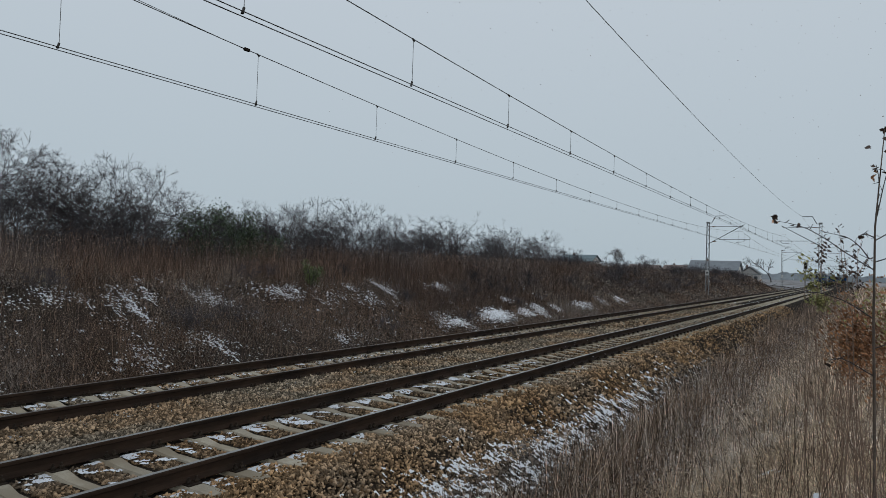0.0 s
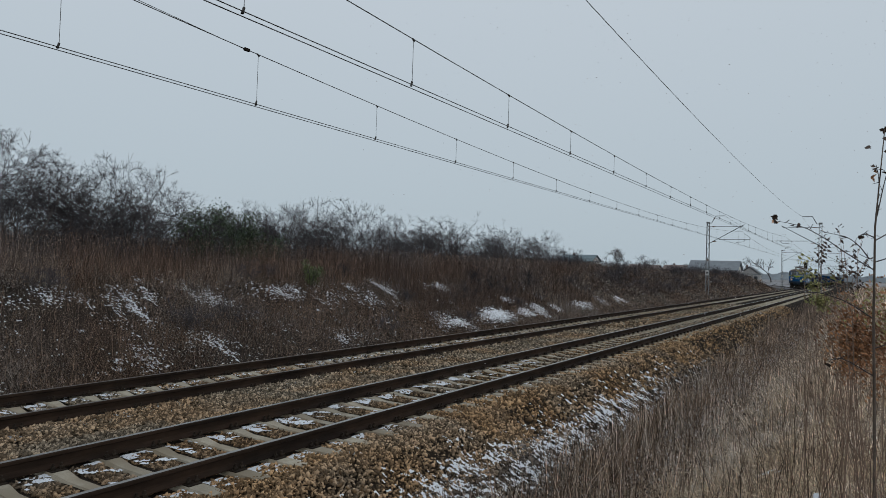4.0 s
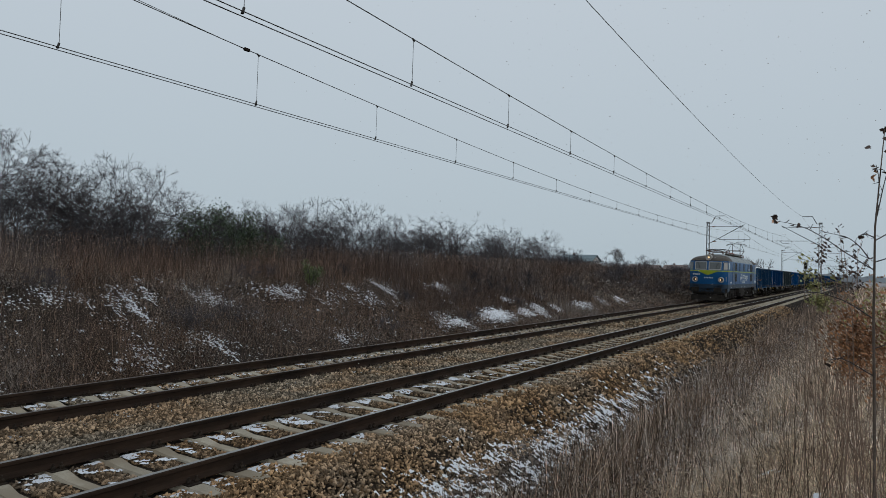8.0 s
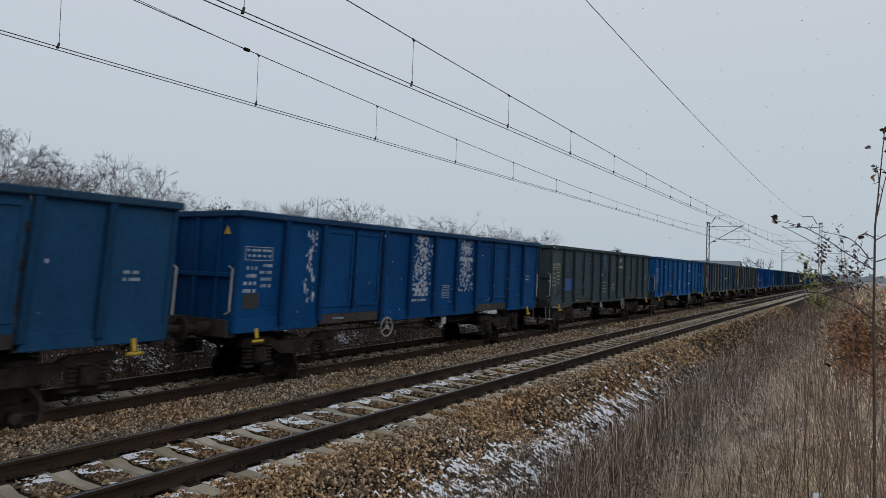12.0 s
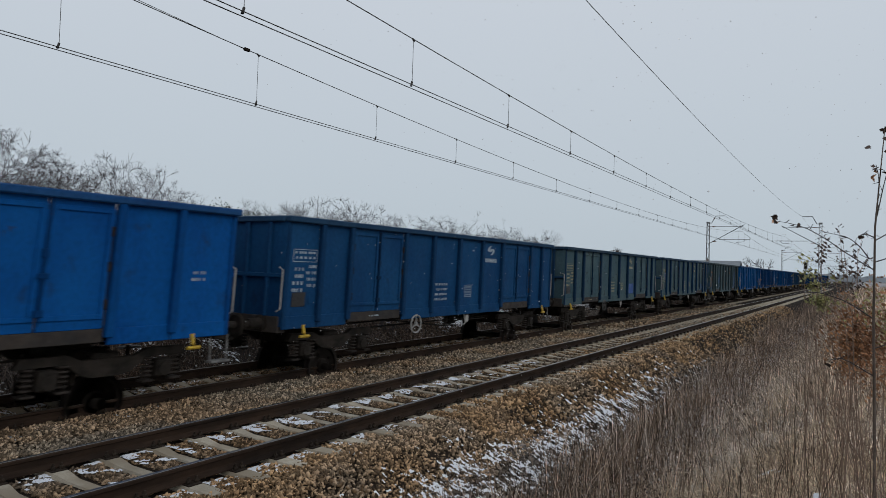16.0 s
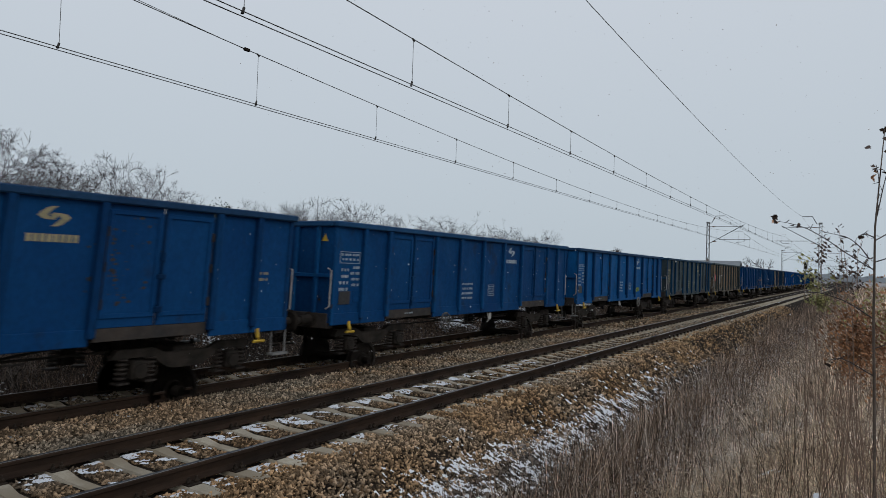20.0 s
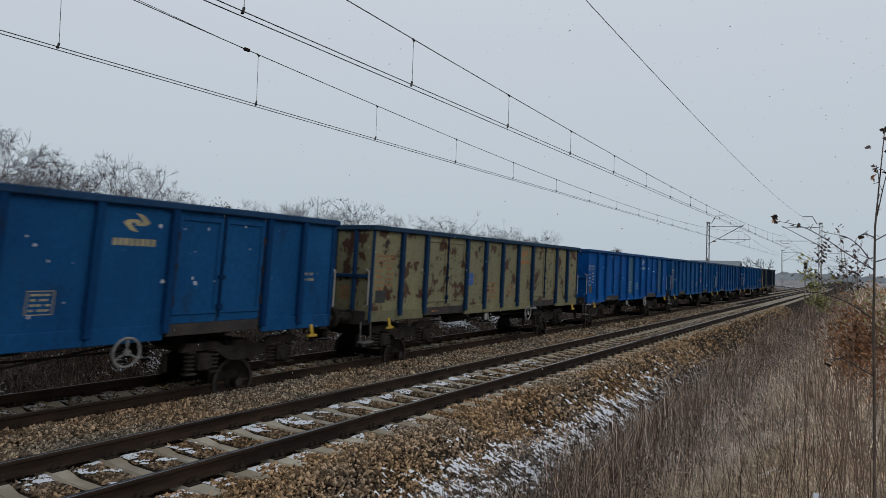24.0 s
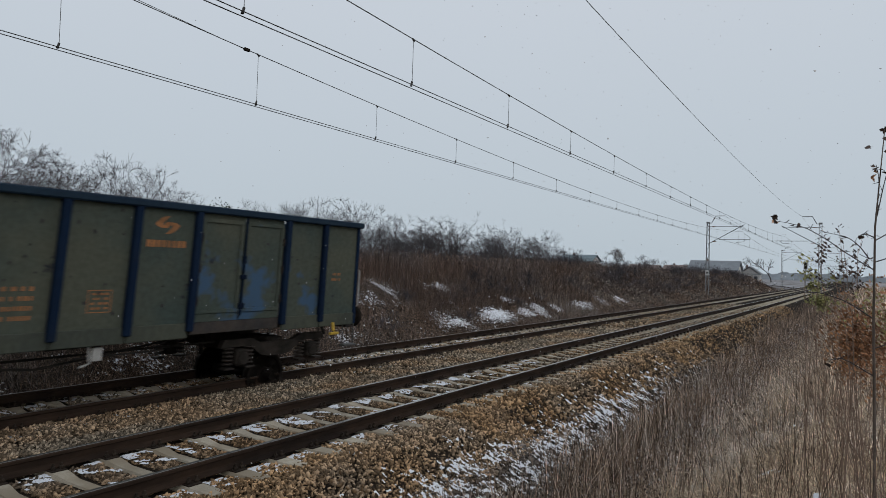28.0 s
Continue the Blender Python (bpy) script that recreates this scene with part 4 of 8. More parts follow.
def loco_front(loco, back):
    """Windscreens, lamps, buffers, steps and snow plough of one cab end."""
    def put(x):
        return LOCO_L - x if back else x
    f = 1 if back else -1

    def quad(y0, y1, z0, z1, out):
        """Corners of a plate that lies on the folded front between two widths and two heights."""
        def at(y, z):
            return put(nose(z) + 0.14 * abs(y) - out)
        return [(at(y, z), y, z) for y, z in ((y0, z0), (y1, z0), (y1, z1), (y0, z1))]

    def plate(y0, y1, z0, z1, o0, o1):
        a, c = quad(y0, y1, z0, z1, o0), quad(y0, y1, z0, z1, o1)
        return a + c, [(0, 1, 2, 3), (7, 6, 5, 4), (0, 4, 5, 1), (1, 5, 6, 2), (2, 6, 7, 3), (3, 7, 4, 0)]
    for s in (-1, 1):
        b = Build()
        for q in ((s * 0.07, s * 0.13, 2.68, 3.36), (s * 0.97, s * 1.03, 2.68, 3.36), (s * 0.13, s * 0.97, 2.68, 2.74), (s * 0.13, s * 0.97, 3.3, 3.36)):
            b.add(*plate(*q, 0.0, 0.035))
        w = part("windscreen", b, PALE, loco, "large windscreen in a pale metal frame")
        part("pane", Build().add(*plate(s * 0.125, s * 0.975, 2.735, 3.305, -0.01, 0.018)), CABGLASS, w)
        a, c = quad(s * 0.85, s * 0.8, 3.34, 2.95, 0.05)[0], quad(s * 0.62, s * 0.62, 2.85, 2.85, 0.05)[0]
        part("wiper", Build().tube([a, c], 0.012, 5).tube([(c[0], c[1], c[2] - 0.12), (c[0] + f * -0.02, c[1] + s * 0.12, c[2] + 0.3)], 0.01, 5), RUBBER, w)
        # quarter light on the slanted corner
        def corner(t, z, out):
            x, y = nose(z) + 0.17 + 0.33 * t - 0.7 * out, 1.15 + 0.35 * t + 0.7 * out
            return put(x), s * y, z
        def pane(t0, t1, z0, z1, o0, o1):
            vs = [corner(t, z, o) for o in (o0, o1) for t, z in ((t0, z0), (t1, z0), (t1, z1), (t0, z1))]
            return vs, [(0, 1, 2, 3), (7, 6, 5, 4), (0, 4, 5, 1), (1, 5, 6, 2), (2, 6, 7, 3), (3, 7, 4, 0)]
        q = part("cab_window", Build().add(*pane(0.04, 0.96, 2.68, 3.34, -0.005, 0.012)), LOCO_GREY, loco, "cab quarter light in a thin frame")
        part("pane", Build().add(*pane(0.12, 0.88, 2.73, 3.29, 0.0, 0.018)), CABGLASS, q)
        # round headlamp in a deep pale ring, the lit bulb toward the middle
        zc, yc = 1.87, s * 1.02
        xc = put(nose(zc) + 0.15)
        lamp = part("headlamp", Build().disc((xc, yc, zc), 0, ((0, 0.23), (f * 0.12, 0.22), (f * 0.14, 0.2), (f * 0.13, 0.155), (f * 0.05, 0.15)), 24), LAMP_RING, loco, "round headlamp in a pale ring", True)
        part("reflector", Build().disc((xc, yc, zc), 0, ((f * 0.03, 0.15), (f * 0.06, 0.145)), 20), BLACK, lamp)
        part("bulb", Build().disc((xc, yc + (0.0 if s < 0 else 0.0) - s * 0.05, zc), 0, ((f * 0.05, 0.065), (f * 0.09, 0.055), (f * 0.1, 0.03)), 14), LAMP_DULL if back else LAMP_LIT, lamp)
        part("front_handrail", Build().tube([(xc, s * 1.4, 1.75), (xc + f * 0.08, s * 1.42, 1.75), (xc + f * 0.08, s * 1.42, 2.1), (xc, s * 1.4, 2.1)], 0.014, 6), PALE, loco)
        part("front_step", Build().box(min(put(0.62), put(0.95)), min(s * 0.75, s * 1.15), 1.36, max(put(0.62), put(0.95)), max(s * 0.75, s * 1.15), 1.4, 0.008), UNDER, loco)
        # buffers with rectangular heads
        bf = part("buffer", Build().disc((put(0.9), s * 0.875, 1.05), 0, ((0, 0.19), (f * 0.3, 0.17), (f * 0.32, 0.12), (f * 0.78, 0.11)), 14), UNDER, loco)
        part("buffer_head", Build().box(min(put(0.12), put(0.04)), s * 0.875 - 0.29, 0.86, max(put(0.12), put(0.04)), s * 0.875 + 0.29, 1.24, 0.03), UNDER, bf, "rectangular blackened buffer head")
        part("ladder", Build().tube([(put(1.25), s * 1.3, 1.1), (put(1.25), s * 1.32, 0.45)], 0.016, 5).tube([(put(1.55), s * 1.3, 1.1), (put(1.55), s * 1.32, 0.45)], 0.016, 5)
             .tube([(put(1.25), s * 1.32, 0.48), (put(1.55), s * 1.32, 0.48)], 0.016, 5), PALE, loco)
    # lime wedge below the stripe
    tri = Build()
    pts = [(put(nose(2.57) - 0.012), 0.0, 2.57), (put(nose(2.57) + 0.108 - 0.012), -0.85, 2.57), (put(nose(2.24) - 0.012), 0.0, 2.24), (put(nose(2.57) + 0.108 - 0.012), 0.85, 2.57)]
    tri.add(pts, [(0, 1, 2), (0, 2, 3)])
    part("lime_wedge", tri, LIME, loco, "lime yellow wedge")
    # the big lamp over the windscreens in its fairing
    top = part("roof_lamp", Build().disc((put(1.22), 0, 3.72), 0, ((0, 0.26), (f * 0.45, 0.26), (f * 0.5, 0.245), (f * 0.49, 0.18), (f * 0.42, 0.17)), 24), LAMP_RING, loco, "large round roof headlamp", True)
    part("reflector", Build().disc((put(1.22), 0, 3.72), 0, ((f * 0.40, 0.165), (f * 0.43, 0.16), (f * 0.432, 0.05)), 18), LAMP_DULL, top)
    part("bulb", Build().disc((put(1.22), -0.02, 3.72), 0, ((f * 0.42, 0.08), (f * 0.446, 0.07), (f * 0.45, 0.03)), 16), LAMP_DULL if back else LAMP_LIT, top)
    part("lamp_fairing", Build().tube([(put(1.18), 0, 3.70), (put(2.2), 0, 3.72), (put(3.6), 0, 3.8)], [0.25, 0.3, 0.22], 16), CAB_ROOF, loco, "", True)
    part("drip_rail", Build().tube([(put(nose(3.42) + 0.02), 0, 3.44), (put(nose(3.42) + 0.12), -1.0, 3.44), (put(nose(3.42) + 0.5), -1.5, 3.44)], 0.02, 5)
         .tube([(put(nose(3.42) + 0.02), 0, 3.44), (put(nose(3.42) + 0.12), 1.0, 3.44), (put(nose(3.42) + 0.5), 1.5, 3.44)], 0.02, 5), RUBBER, loco)
    # nose below the floor, headstock, plough
    part("cab_apron", Build().slab([(put(0.93), 1.16), (put(1.0), 0.86), (put(1.75), 0.86), (put(2.3), 1.16)], -1.49, -1.47).slab([(put(0.93), 1.16), (put(1.0), 0.86), (put(1.75), 0.86), (put(2.3), 1.16)], 1.47, 1.49)
         .box(min(put(0.92), put(1.0)), -1.3, 0.8, max(put(0.92), put(1.0)), 1.3, 1.17, 0.02), LOCO_GREY, loco)
    pl = Build()
    a = [(put(0.55), 0.0), (put(0.85), 1.25)]
    for s in (-1, 1):
        pl.add([(put(0.62), 0, 0.62), (put(0.9), s * 1.3, 0.62), (put(0.85), s * 1.3, 0.16), (put(0.5), 0, 0.16), (put(0.66), 0, 0.62), (put(0.94), s * 1.3, 0.62), (put(0.89), s * 1.3, 0.16), (put(0.54), 0, 0.16)],
               [(0, 1, 2, 3), (7, 6, 5, 4), (0, 4, 5, 1), (1, 5, 6, 2), (2, 6, 7, 3), (3, 7, 4, 0)])
    part("snow_plough", pl, UNDER, loco, "black snow plough with chipped edges")
    part("headstock", Build().box(min(put(0.92), put(1.3)), -1.25, 0.66, max(put(0.92), put(1.3)), 1.25, 0.95, 0.03), UNDER, loco)
    hoses = Build()
    for y in (-0.45, -0.3, 0.3, 0.5):
        hoses.tube([(put(0.9), y, 0.98), (put(0.72), y, 0.85), (put(0.66), y + 0.05, 0.68), (put(0.78), y + 0.1, 0.6)], 0.025, 6)
    hoses.box(min(put(0.9), put(0.45)), -0.05, 0.98, max(put(0.9), put(0.45)), 0.05, 1.12, 0.02)
    part("coupling", hoses, UNDER, loco)
    k = Build()
    for i, (y0, y1) in enumerate(((0.62, 0.72), (0.75, 0.85), (0.88, 0.93), (0.96, 1.06), (1.09, 1.19))):
        k.add(*plate(-y0 if False else y0, y1, 2.24, 2.38, 0.0, 0.008))
    for i in range(6):
        k.add(*plate(-0.4 + 0.12 * i, -0.32 + 0.12 * i, 1.98, 2.07, 0.0, 0.008))
    part("number_bars", k, LOCO_WHITE, loco, "white unreadable number marks")


def loco_bogie(loco, x):
    bogie = part("bogie", Build().box(-2.4, -0.9, 0.78, 2.4, -0.75, 1.0, 0.02).box(-2.4, 0.75, 0.78, 2.4, 0.9, 1.0, 0.02).box(-1.0, -0.8, 0.7, -0.8, 0.8, 1.05, 0.02).box(0.8, -0.8, 0.7, 1.0, 0.8, 1.05, 0.02), UNDER, loco, "grimy black three-axle bogie")
    bogie.matrix_local = pose(x, 0, 0)
    ws = [wheelset("wheelset", bogie, d, 0.625, 0.625, 0.7525) for d in (-1.75, 0, 1.75)]
    for s in (-1, 1):
        y0, y1 = sorted((s * 1.02, s * 1.14))
        out = [(-2.55, 0.78), (-2.3, 1.02), (2.3, 1.02), (2.55, 0.78), (2.2, 0.84), (1.3, 0.84), (1.1, 0.74), (0.6, 0.74), (0.4, 0.84), (-0.4, 0.84), (-0.6, 0.74), (-1.1, 0.74), (-1.3, 0.84), (-2.2, 0.84)]
        part("side_frame", Build().slab(out, y0, y1), UNDER, bogie)
        for d in (-1.75, 0, 1.75):
            part("axle_box", Build().box(d - 0.2, min(s * 1.0, s * 1.25), 0.45, d + 0.2, max(s * 1.0, s * 1.25), 0.82, 0.04).disc((d, s * 1.25, 0.625), 1, ((0, 0.16), (s * 0.05, 0.14), (s * 0.06, 0.06)), 14), UNDER, bogie)
            for q in (-0.42, 0.42):
                sp = Build()
                for k in range(6):
                    sp.ring((d + q, s * 1.14, 0.38 + 0.075 * k), 2, 0.11, 0.028, 12, 4)
                sp.box(d + q - 0.15, min(s * 1.0, s * 1.27), 0.28, d + q + 0.15, max(s * 1.0, s * 1.27), 0.35, 0.02)
                part("coil_spring", sp, WHEELSTEEL, bogie)
            part("brake_gear", Build().tube([(d - 0.85, s * 1.0, 0.95), (d - 0.72, s * 1.08, 0.5), (d - 0.3, s * 1.12, 0.3), (d + 0.4, s * 1.12, 0.3)], 0.035, 6)
                 .box(d - 0.76, s * 0.75 - 0.06, 0.4, d - 0.66, s * 0.75 + 0.06, 0.85, 0.02), UNDER, bogie)
        for e in (-2.6, 2.6):
            part("sand_box", Build().box(e - 0.15, min(s * 0.95, s * 1.2), 0.65, e + 0.15, max(s * 0.95, s * 1.2), 1.02, 0.04), UNDER, bogie)
            part("sand_pipe", Build().tube([(e, s * 0.8, 0.65), (e * 0.96, s * 0.76, 0.2)], 0.025, 6), UNDER, bogie)
    return ws


def pantograph(loco, x, up):
    """A two-armed diamond pantograph; up to the wire or folded down."""
    z0 = 4.2
    base = Build()
    for s in (-1, 1):
        base.tube([(x - 1.15, s * 0.55, z0 + 0.1), (x + 1.15, s * 0.55, z0 + 0.1)], 0.04, 6)
        base.tube([(x + s * 0.75, -0.6, z0 + 0.1), (x + s * 0.75, 0.6, z0 + 0.1)], 0.04, 6)
    p = part("pantograph", base, PANTO, loco, "raised rust-red pantograph touching the wire" if up else "folded rust-red pantograph")
    ins = Build()
    for a in (-0.75, 0.75):
        for s in (-1, 1):
            for k in range(3):
                ins.disc((x + a, s * 0.55, z0 - 0.1 + 0.06 * k), 2, ((-0.025, 0.05), (0, 0.09), (0.025, 0.05)), 10)
    part("insulator", ins, CERAMIC, p)
    knee_z, top_z = (z0 + 0.58, 5.44) if up else (z0 + 0.16, z0 + 0.3)
    knee_x = 1.35 if up else 1.9
    arms, upper = Build(), Build()
    for d in (-1, 1):
        for s in (-1, 1):
            arms.tube([(x + d * 0.42, s * 0.42, z0 + 0.12), (x + d * knee_x, s * 0.55, knee_z)], [0.045, 0.028], 6)
            upper.tube([(x + d * knee_x, s * 0.55, knee_z), (x + d * 0.3, s * 0.42, top_z)], 0.02, 5)
        arms.tube([(x + d * knee_x, -0.6, knee_z), (x + d * knee_x, 0.6, knee_z)], 0.025, 6)
        upper.tube([(x + d * knee_x, -0.55, knee_z), (x + d * 0.3, 0.42, top_z)], 0.012, 5)
    part("lower_arm", arms, PANTO, p, "thick lower arms")
    part("upper_arm", upper, IRON, p, "thin upper arms")
    head = Build()
    for d in (-0.3, 0.3):
        head.tube([(x + d, -0.95, top_z - 0.14), (x + d, -0.75, top_z + 0.0), (x + d, -0.5, top_z + 0.04), (x + d, 0.5, top_z + 0.04), (x + d, 0.75, top_z + 0.0), (x + d, 0.95, top_z - 0.14)], 0.022, 6)
    head.tube([(x - 0.3, -0.42, top_z), (x + 0.3, -0.42, top_z)], 0.018, 5).tube([(x - 0.3, 0.42, top_z), (x + 0.3, 0.42, top_z)], 0.018, 5)
    part("collector_head", head, IRON, p)


def build_loco():
    loco = tagged(new("electric_locomotive"), "blue six-axle electric freight locomotive with a lime waist stripe", "locomotive")
    loco_shell(loco)
    for s in (-1, 1):
        def fx(a, c):
            return (a, c) if s < 0 else (LOCO_L - c, LOCO_L - a)
        # door, window and grille stations are not alike at the two ends of one side
        for (w2, g0, d0) in (((1.18, 1.82), (4.38, 5.48), (3.32, 3.96)), ((17.25, 17.95), (13.82, 14.98), (15.24, 16.0))):
            side_pane(loco, *fx(*w2), 2.68, 3.34, s, CABGLASS, "cab_window", "sliding cab side window")
            grille(loco, *fx(*g0), 2.68, 3.38, s)
            grille(loco, *fx(*g0), 1.74, 2.46, s)
            a, c = fx(*d0)
            y0, y1 = sorted((s * 1.502, s * 1.514))
            d = part("cab_door", Build().box(a, y0, 1.52, c, y1, 2.555, 0.006).box(a, y0, 2.645, c, y1, 3.38, 0.006), LOCO_BLUE, loco, "blue cab entrance door")
            y0, y1 = sorted((s * 1.514, s * 1.524))
            part("pane", Build().box(a + 0.17, y0, 2.7, c - 0.17, y1, 3.28, 0.02), SIDEGLASS, d)
            part("door_handle", Build().tube([(c - 0.1, s * 1.53, 2.2), (c - 0.1, s * 1.55, 2.35)], 0.014, 5), PALE, d)
            for q in (a - 0.08, c + 0.08):
                part("grab_rail", Build().tube([(q, s * 1.5, 1.42), (q, s * 1.57, 1.45), (q, s * 1.57, 3.3), (q, s * 1.5, 3.33)], 0.018, 6), PALE, loco, "tall pale grab rail")
            # A flat black plate paints the shade of a recess below the door.
            part("step_recess", Build().box(a + 0.1, min(s * 1.5, s * 1.504), 1.26, c - 0.1, max(s * 1.5, s * 1.504), 1.44), BLACK, loco)
            lad = Build()
            for zz in (0.5, 0.78, 1.05):
                lad.box(a + 0.1, min(s * 1.3, s * 1.5), zz, c - 0.1, max(s * 1.3, s * 1.5), zz + 0.03)
            lad.tube([(a + 0.1, s * 1.45, 0.5), (a + 0.1, s * 1.45, 1.15)], 0.014, 5).tube([(c - 0.1, s * 1.45, 0.5), (c - 0.1, s * 1.45, 1.15)], 0.014, 5)
            part("cab_ladder", lad, UNDER, loco)
        side_pane(loco, *fx(6.95, 7.36), 2.68, 3.36, s, SIDEGLASS)
        side_pane(loco, *fx(9.3, 10.0), 2.68, 3.06, s, SIDEGLASS)
        side_pane(loco, *fx(9.3, 10.0), 3.08, 3.34, s, SIDEGLASS)
        side_pane(loco, *fx(12.0, 12.45), 2.68, 3.36, s, SIDEGLASS)
        a, c = fx(10.5, 11.85)
        y0, y1 = sorted((s * 1.501, s * 1.506))
        part("repainted_patch", Build().box(a, y0, 2.66, c, y1, 3.38), LOCO_PATCH, loco, "lighter blue repainted panel")
        y0, y1 = sorted((s * 1.5, s * 1.508))
        a, c = fx(2.2, 2.95)
        part("maker_plate", Build().box(a, y0, 1.6, c, y1, 1.72), WHITE, loco, "small pale plate")
        # emblem and the company's bold word as plain shapes
        emblem(loco, 8.18 if s < 0 else LOCO_L - 8.18, 2.06, 1.15, 0.72, s * 1.502, False, LOCO_WHITE)
        for i, (x0, x1, z0, z1) in enumerate(((9.42, 9.72, 1.98, 2.36), (9.78, 10.08, 1.98, 2.36), (10.14, 10.44, 1.98, 2.36), (10.58, 10.9, 1.98, 2.28), (10.97, 11.3, 1.98, 2.28), (11.37, 11.56, 1.98, 2.28), (11.63, 11.98, 1.86, 2.28), (12.05, 12.42, 1.98, 2.28))):
            a, c = fx(x0 - 0.33, x1 - 0.33)
            word = Build()
            # bold bent strokes: slanted and open boxes first, then broken rounded rings
            cx, cz, rx, rz = (a + c) / 2, (z0 + z1) / 2, (c - a) / 2 + 0.02, (z1 - z0) / 2
            power, slant, inner = (0.3, 0.28, 0.56) if i < 3 else (0.5, 0.06, 0.5)
            gap = ((14, 15, 16, 17, 18), (8, 9, 14, 15, 16), (15, 16, 17, 18), (0, 19), (7, 8), (14, 15, 16, 17), (11, 12), ())[i]
            for q in range(20):
                if q in gap:
                    continue
                rim = []
                for g, t in ((1.0, q), (1.0, q + 1), (inner, q + 1), (inner, q)):
                    u, v = math.cos(math.pi * t / 10), math.sin(math.pi * t / 10)
                    u, v = g * math.copysign(abs(u) ** power, u), g * math.copysign(abs(v) ** power, v)
                    rim.append((cx + rx * u + slant * rz * v, cz + rz * v))
                word.slab(rim, y0, y1)
            part("word_shape", word, LOCO_WHITE, loco, "bold white plain shape")
        small = Build()
        for i in range(9):
            a, c = fx(9.09 + 0.29 * i, 9.23 + 0.29 * i)
            small.box(a, y0, 1.80, c, y1, 1.90)
        for i, (x0, x1) in enumerate(((9.1, 9.3), (9.38, 9.58), (9.66, 9.75), (9.84, 10.14), (10.22, 10.56), (10.62, 10.74))):
            a, c = fx(x0 - 0.33, x1 - 0.33)
            small.box(a, y0, 1.6, c, y1, 1.74)
        part("small_bars", small, LOCO_WHITE, loco)
        num = Build()
        for i in range(7):
            a, c = fx(16.85 + 0.16 * i, 16.97 + 0.16 * i)
            num.box(a, y0, 1.6, c, y1, 1.82)
        part("number_bars", num, LOCO_WHITE, loco)
        for a0 in (8.5, 10.3, 2.7, 5.6):
            a, c = fx(a0, a0 + 0.2)
            part("small_plate", Build().box(a, y0, 1.2, c, y1, 1.29), WHITE, loco, "small white plate")
        # equipment boxes slung between the bogies
        for (x0, x1, z0) in ((7.65, 8.4, 0.72), (8.5, 10.55, 0.42), (10.65, 11.3, 0.75)):
            a, c = fx(x0, x1)
            q0, q1 = sorted((s * 0.9, s * 1.44))
            bx = part("equipment_box", Build().box(a, q0, z0, c, q1, 1.12, 0.03), SILL, loco, "grimy underfloor equipment box")
            q0, q1 = sorted((s * 1.44, s * 1.452))
            part("box_lid", Build().box(a + 0.06, q0, z0 + 0.08, c - 0.06, q1, 1.02, 0.01), UNDER, bx)
    part("main_tanks", Build().disc((9.62, 0, 0.66), 0, ((-1.2, 0.1), (-1.15, 0.28), (1.15, 0.28), (1.2, 0.1)), 18), UNDER, loco)
    loco_front(loco, False)
    loco_front(loco, True)
    seams = Build()
    for xs in (6.9, 10.9, 13.6):
        seams.tube([(xs, -1.46, 3.5), (xs, -1.2, 3.79), (xs, -0.8, 4.01), (xs, -0.3, 4.12), (xs, 0.3, 4.12), (xs, 0.8, 4.01), (xs, 1.2, 3.79), (xs, 1.46, 3.5)], 0.018, 5)
    part("roof_seams", seams, LOCO_ROOF, loco)
    bus = Build().tube([(6.9, -0.35, 4.5), (7.6, -0.35, 4.45), (9.0, -0.35, 4.36), (12.6, -0.35, 4.36), (13.4, -0.35, 4.42)], 0.03, 6)
    part("busbar", bus, RED_BAR, loco, "red roof busbar")
    for xx in (7.0, 7.4, 8.6, 9.9, 11.3):
        ib = Build()
        for k in range(4):
            ib.disc((xx, -0.35, 4.14 + 0.06 * k), 2, ((-0.025, 0.06), (0, 0.1), (0.025, 0.06)), 10)
        part("roof_insulator", ib, CERAMIC, loco)
    part("roof_vent", Build().disc((11.7, 0.1, 4.08), 2, ((0, 0.4), (0.14, 0.42), (0.18, 0.36)), 20), LOCO_ROOF, loco)
    part("roof_box", Build().box(12.4, -0.7, 4.05, 12.95, -0.1, 4.34, 0.04), LOCO_ROOF, loco)
    walk_b = Build()
    for s in (-1, 1):
        walk_b.box(4.6, s * 0.62 - 0.14, 4.13, 14.6, s * 0.62 + 0.14, 4.15)
        for i in range(26):
            walk_b.box(4.7 + 0.39 * i, s * 0.62 - 0.02, 4.02, 4.74 + 0.39 * i, s * 0.62 + 0.02, 4.13)
    part("roof_walkway", walk_b, CAB_ROOF, loco, "dark roof walkway boards")
    pantograph(loco, 4.9, False)
    pantograph(loco, 15.1, True)
    ws = loco_bogie(loco, 4.47) + loco_bogie(loco, 14.77)
    return loco, ws


BRIGHT, MID, DEEP, STEEL = (0.002, 0.085, 0.30), (0.005, 0.088, 0.255), (0.004, 0.055, 0.168), (0.014, 0.066, 0.145)
GREEN, OLIVE, DULL, STRAW, BROWN = (0.072, 0.118, 0.13), (0.085, 0.092, 0.07), (0.052, 0.075, 0.082), (0.20, 0.185, 0.105), (0.13, 0.11, 0.08)
CREAM, ORANGE_MARK, PALE_MARK = (0.40, 0.34, 0.19), (0.34, 0.14, 0.045), (0.36, 0.43, 0.48)
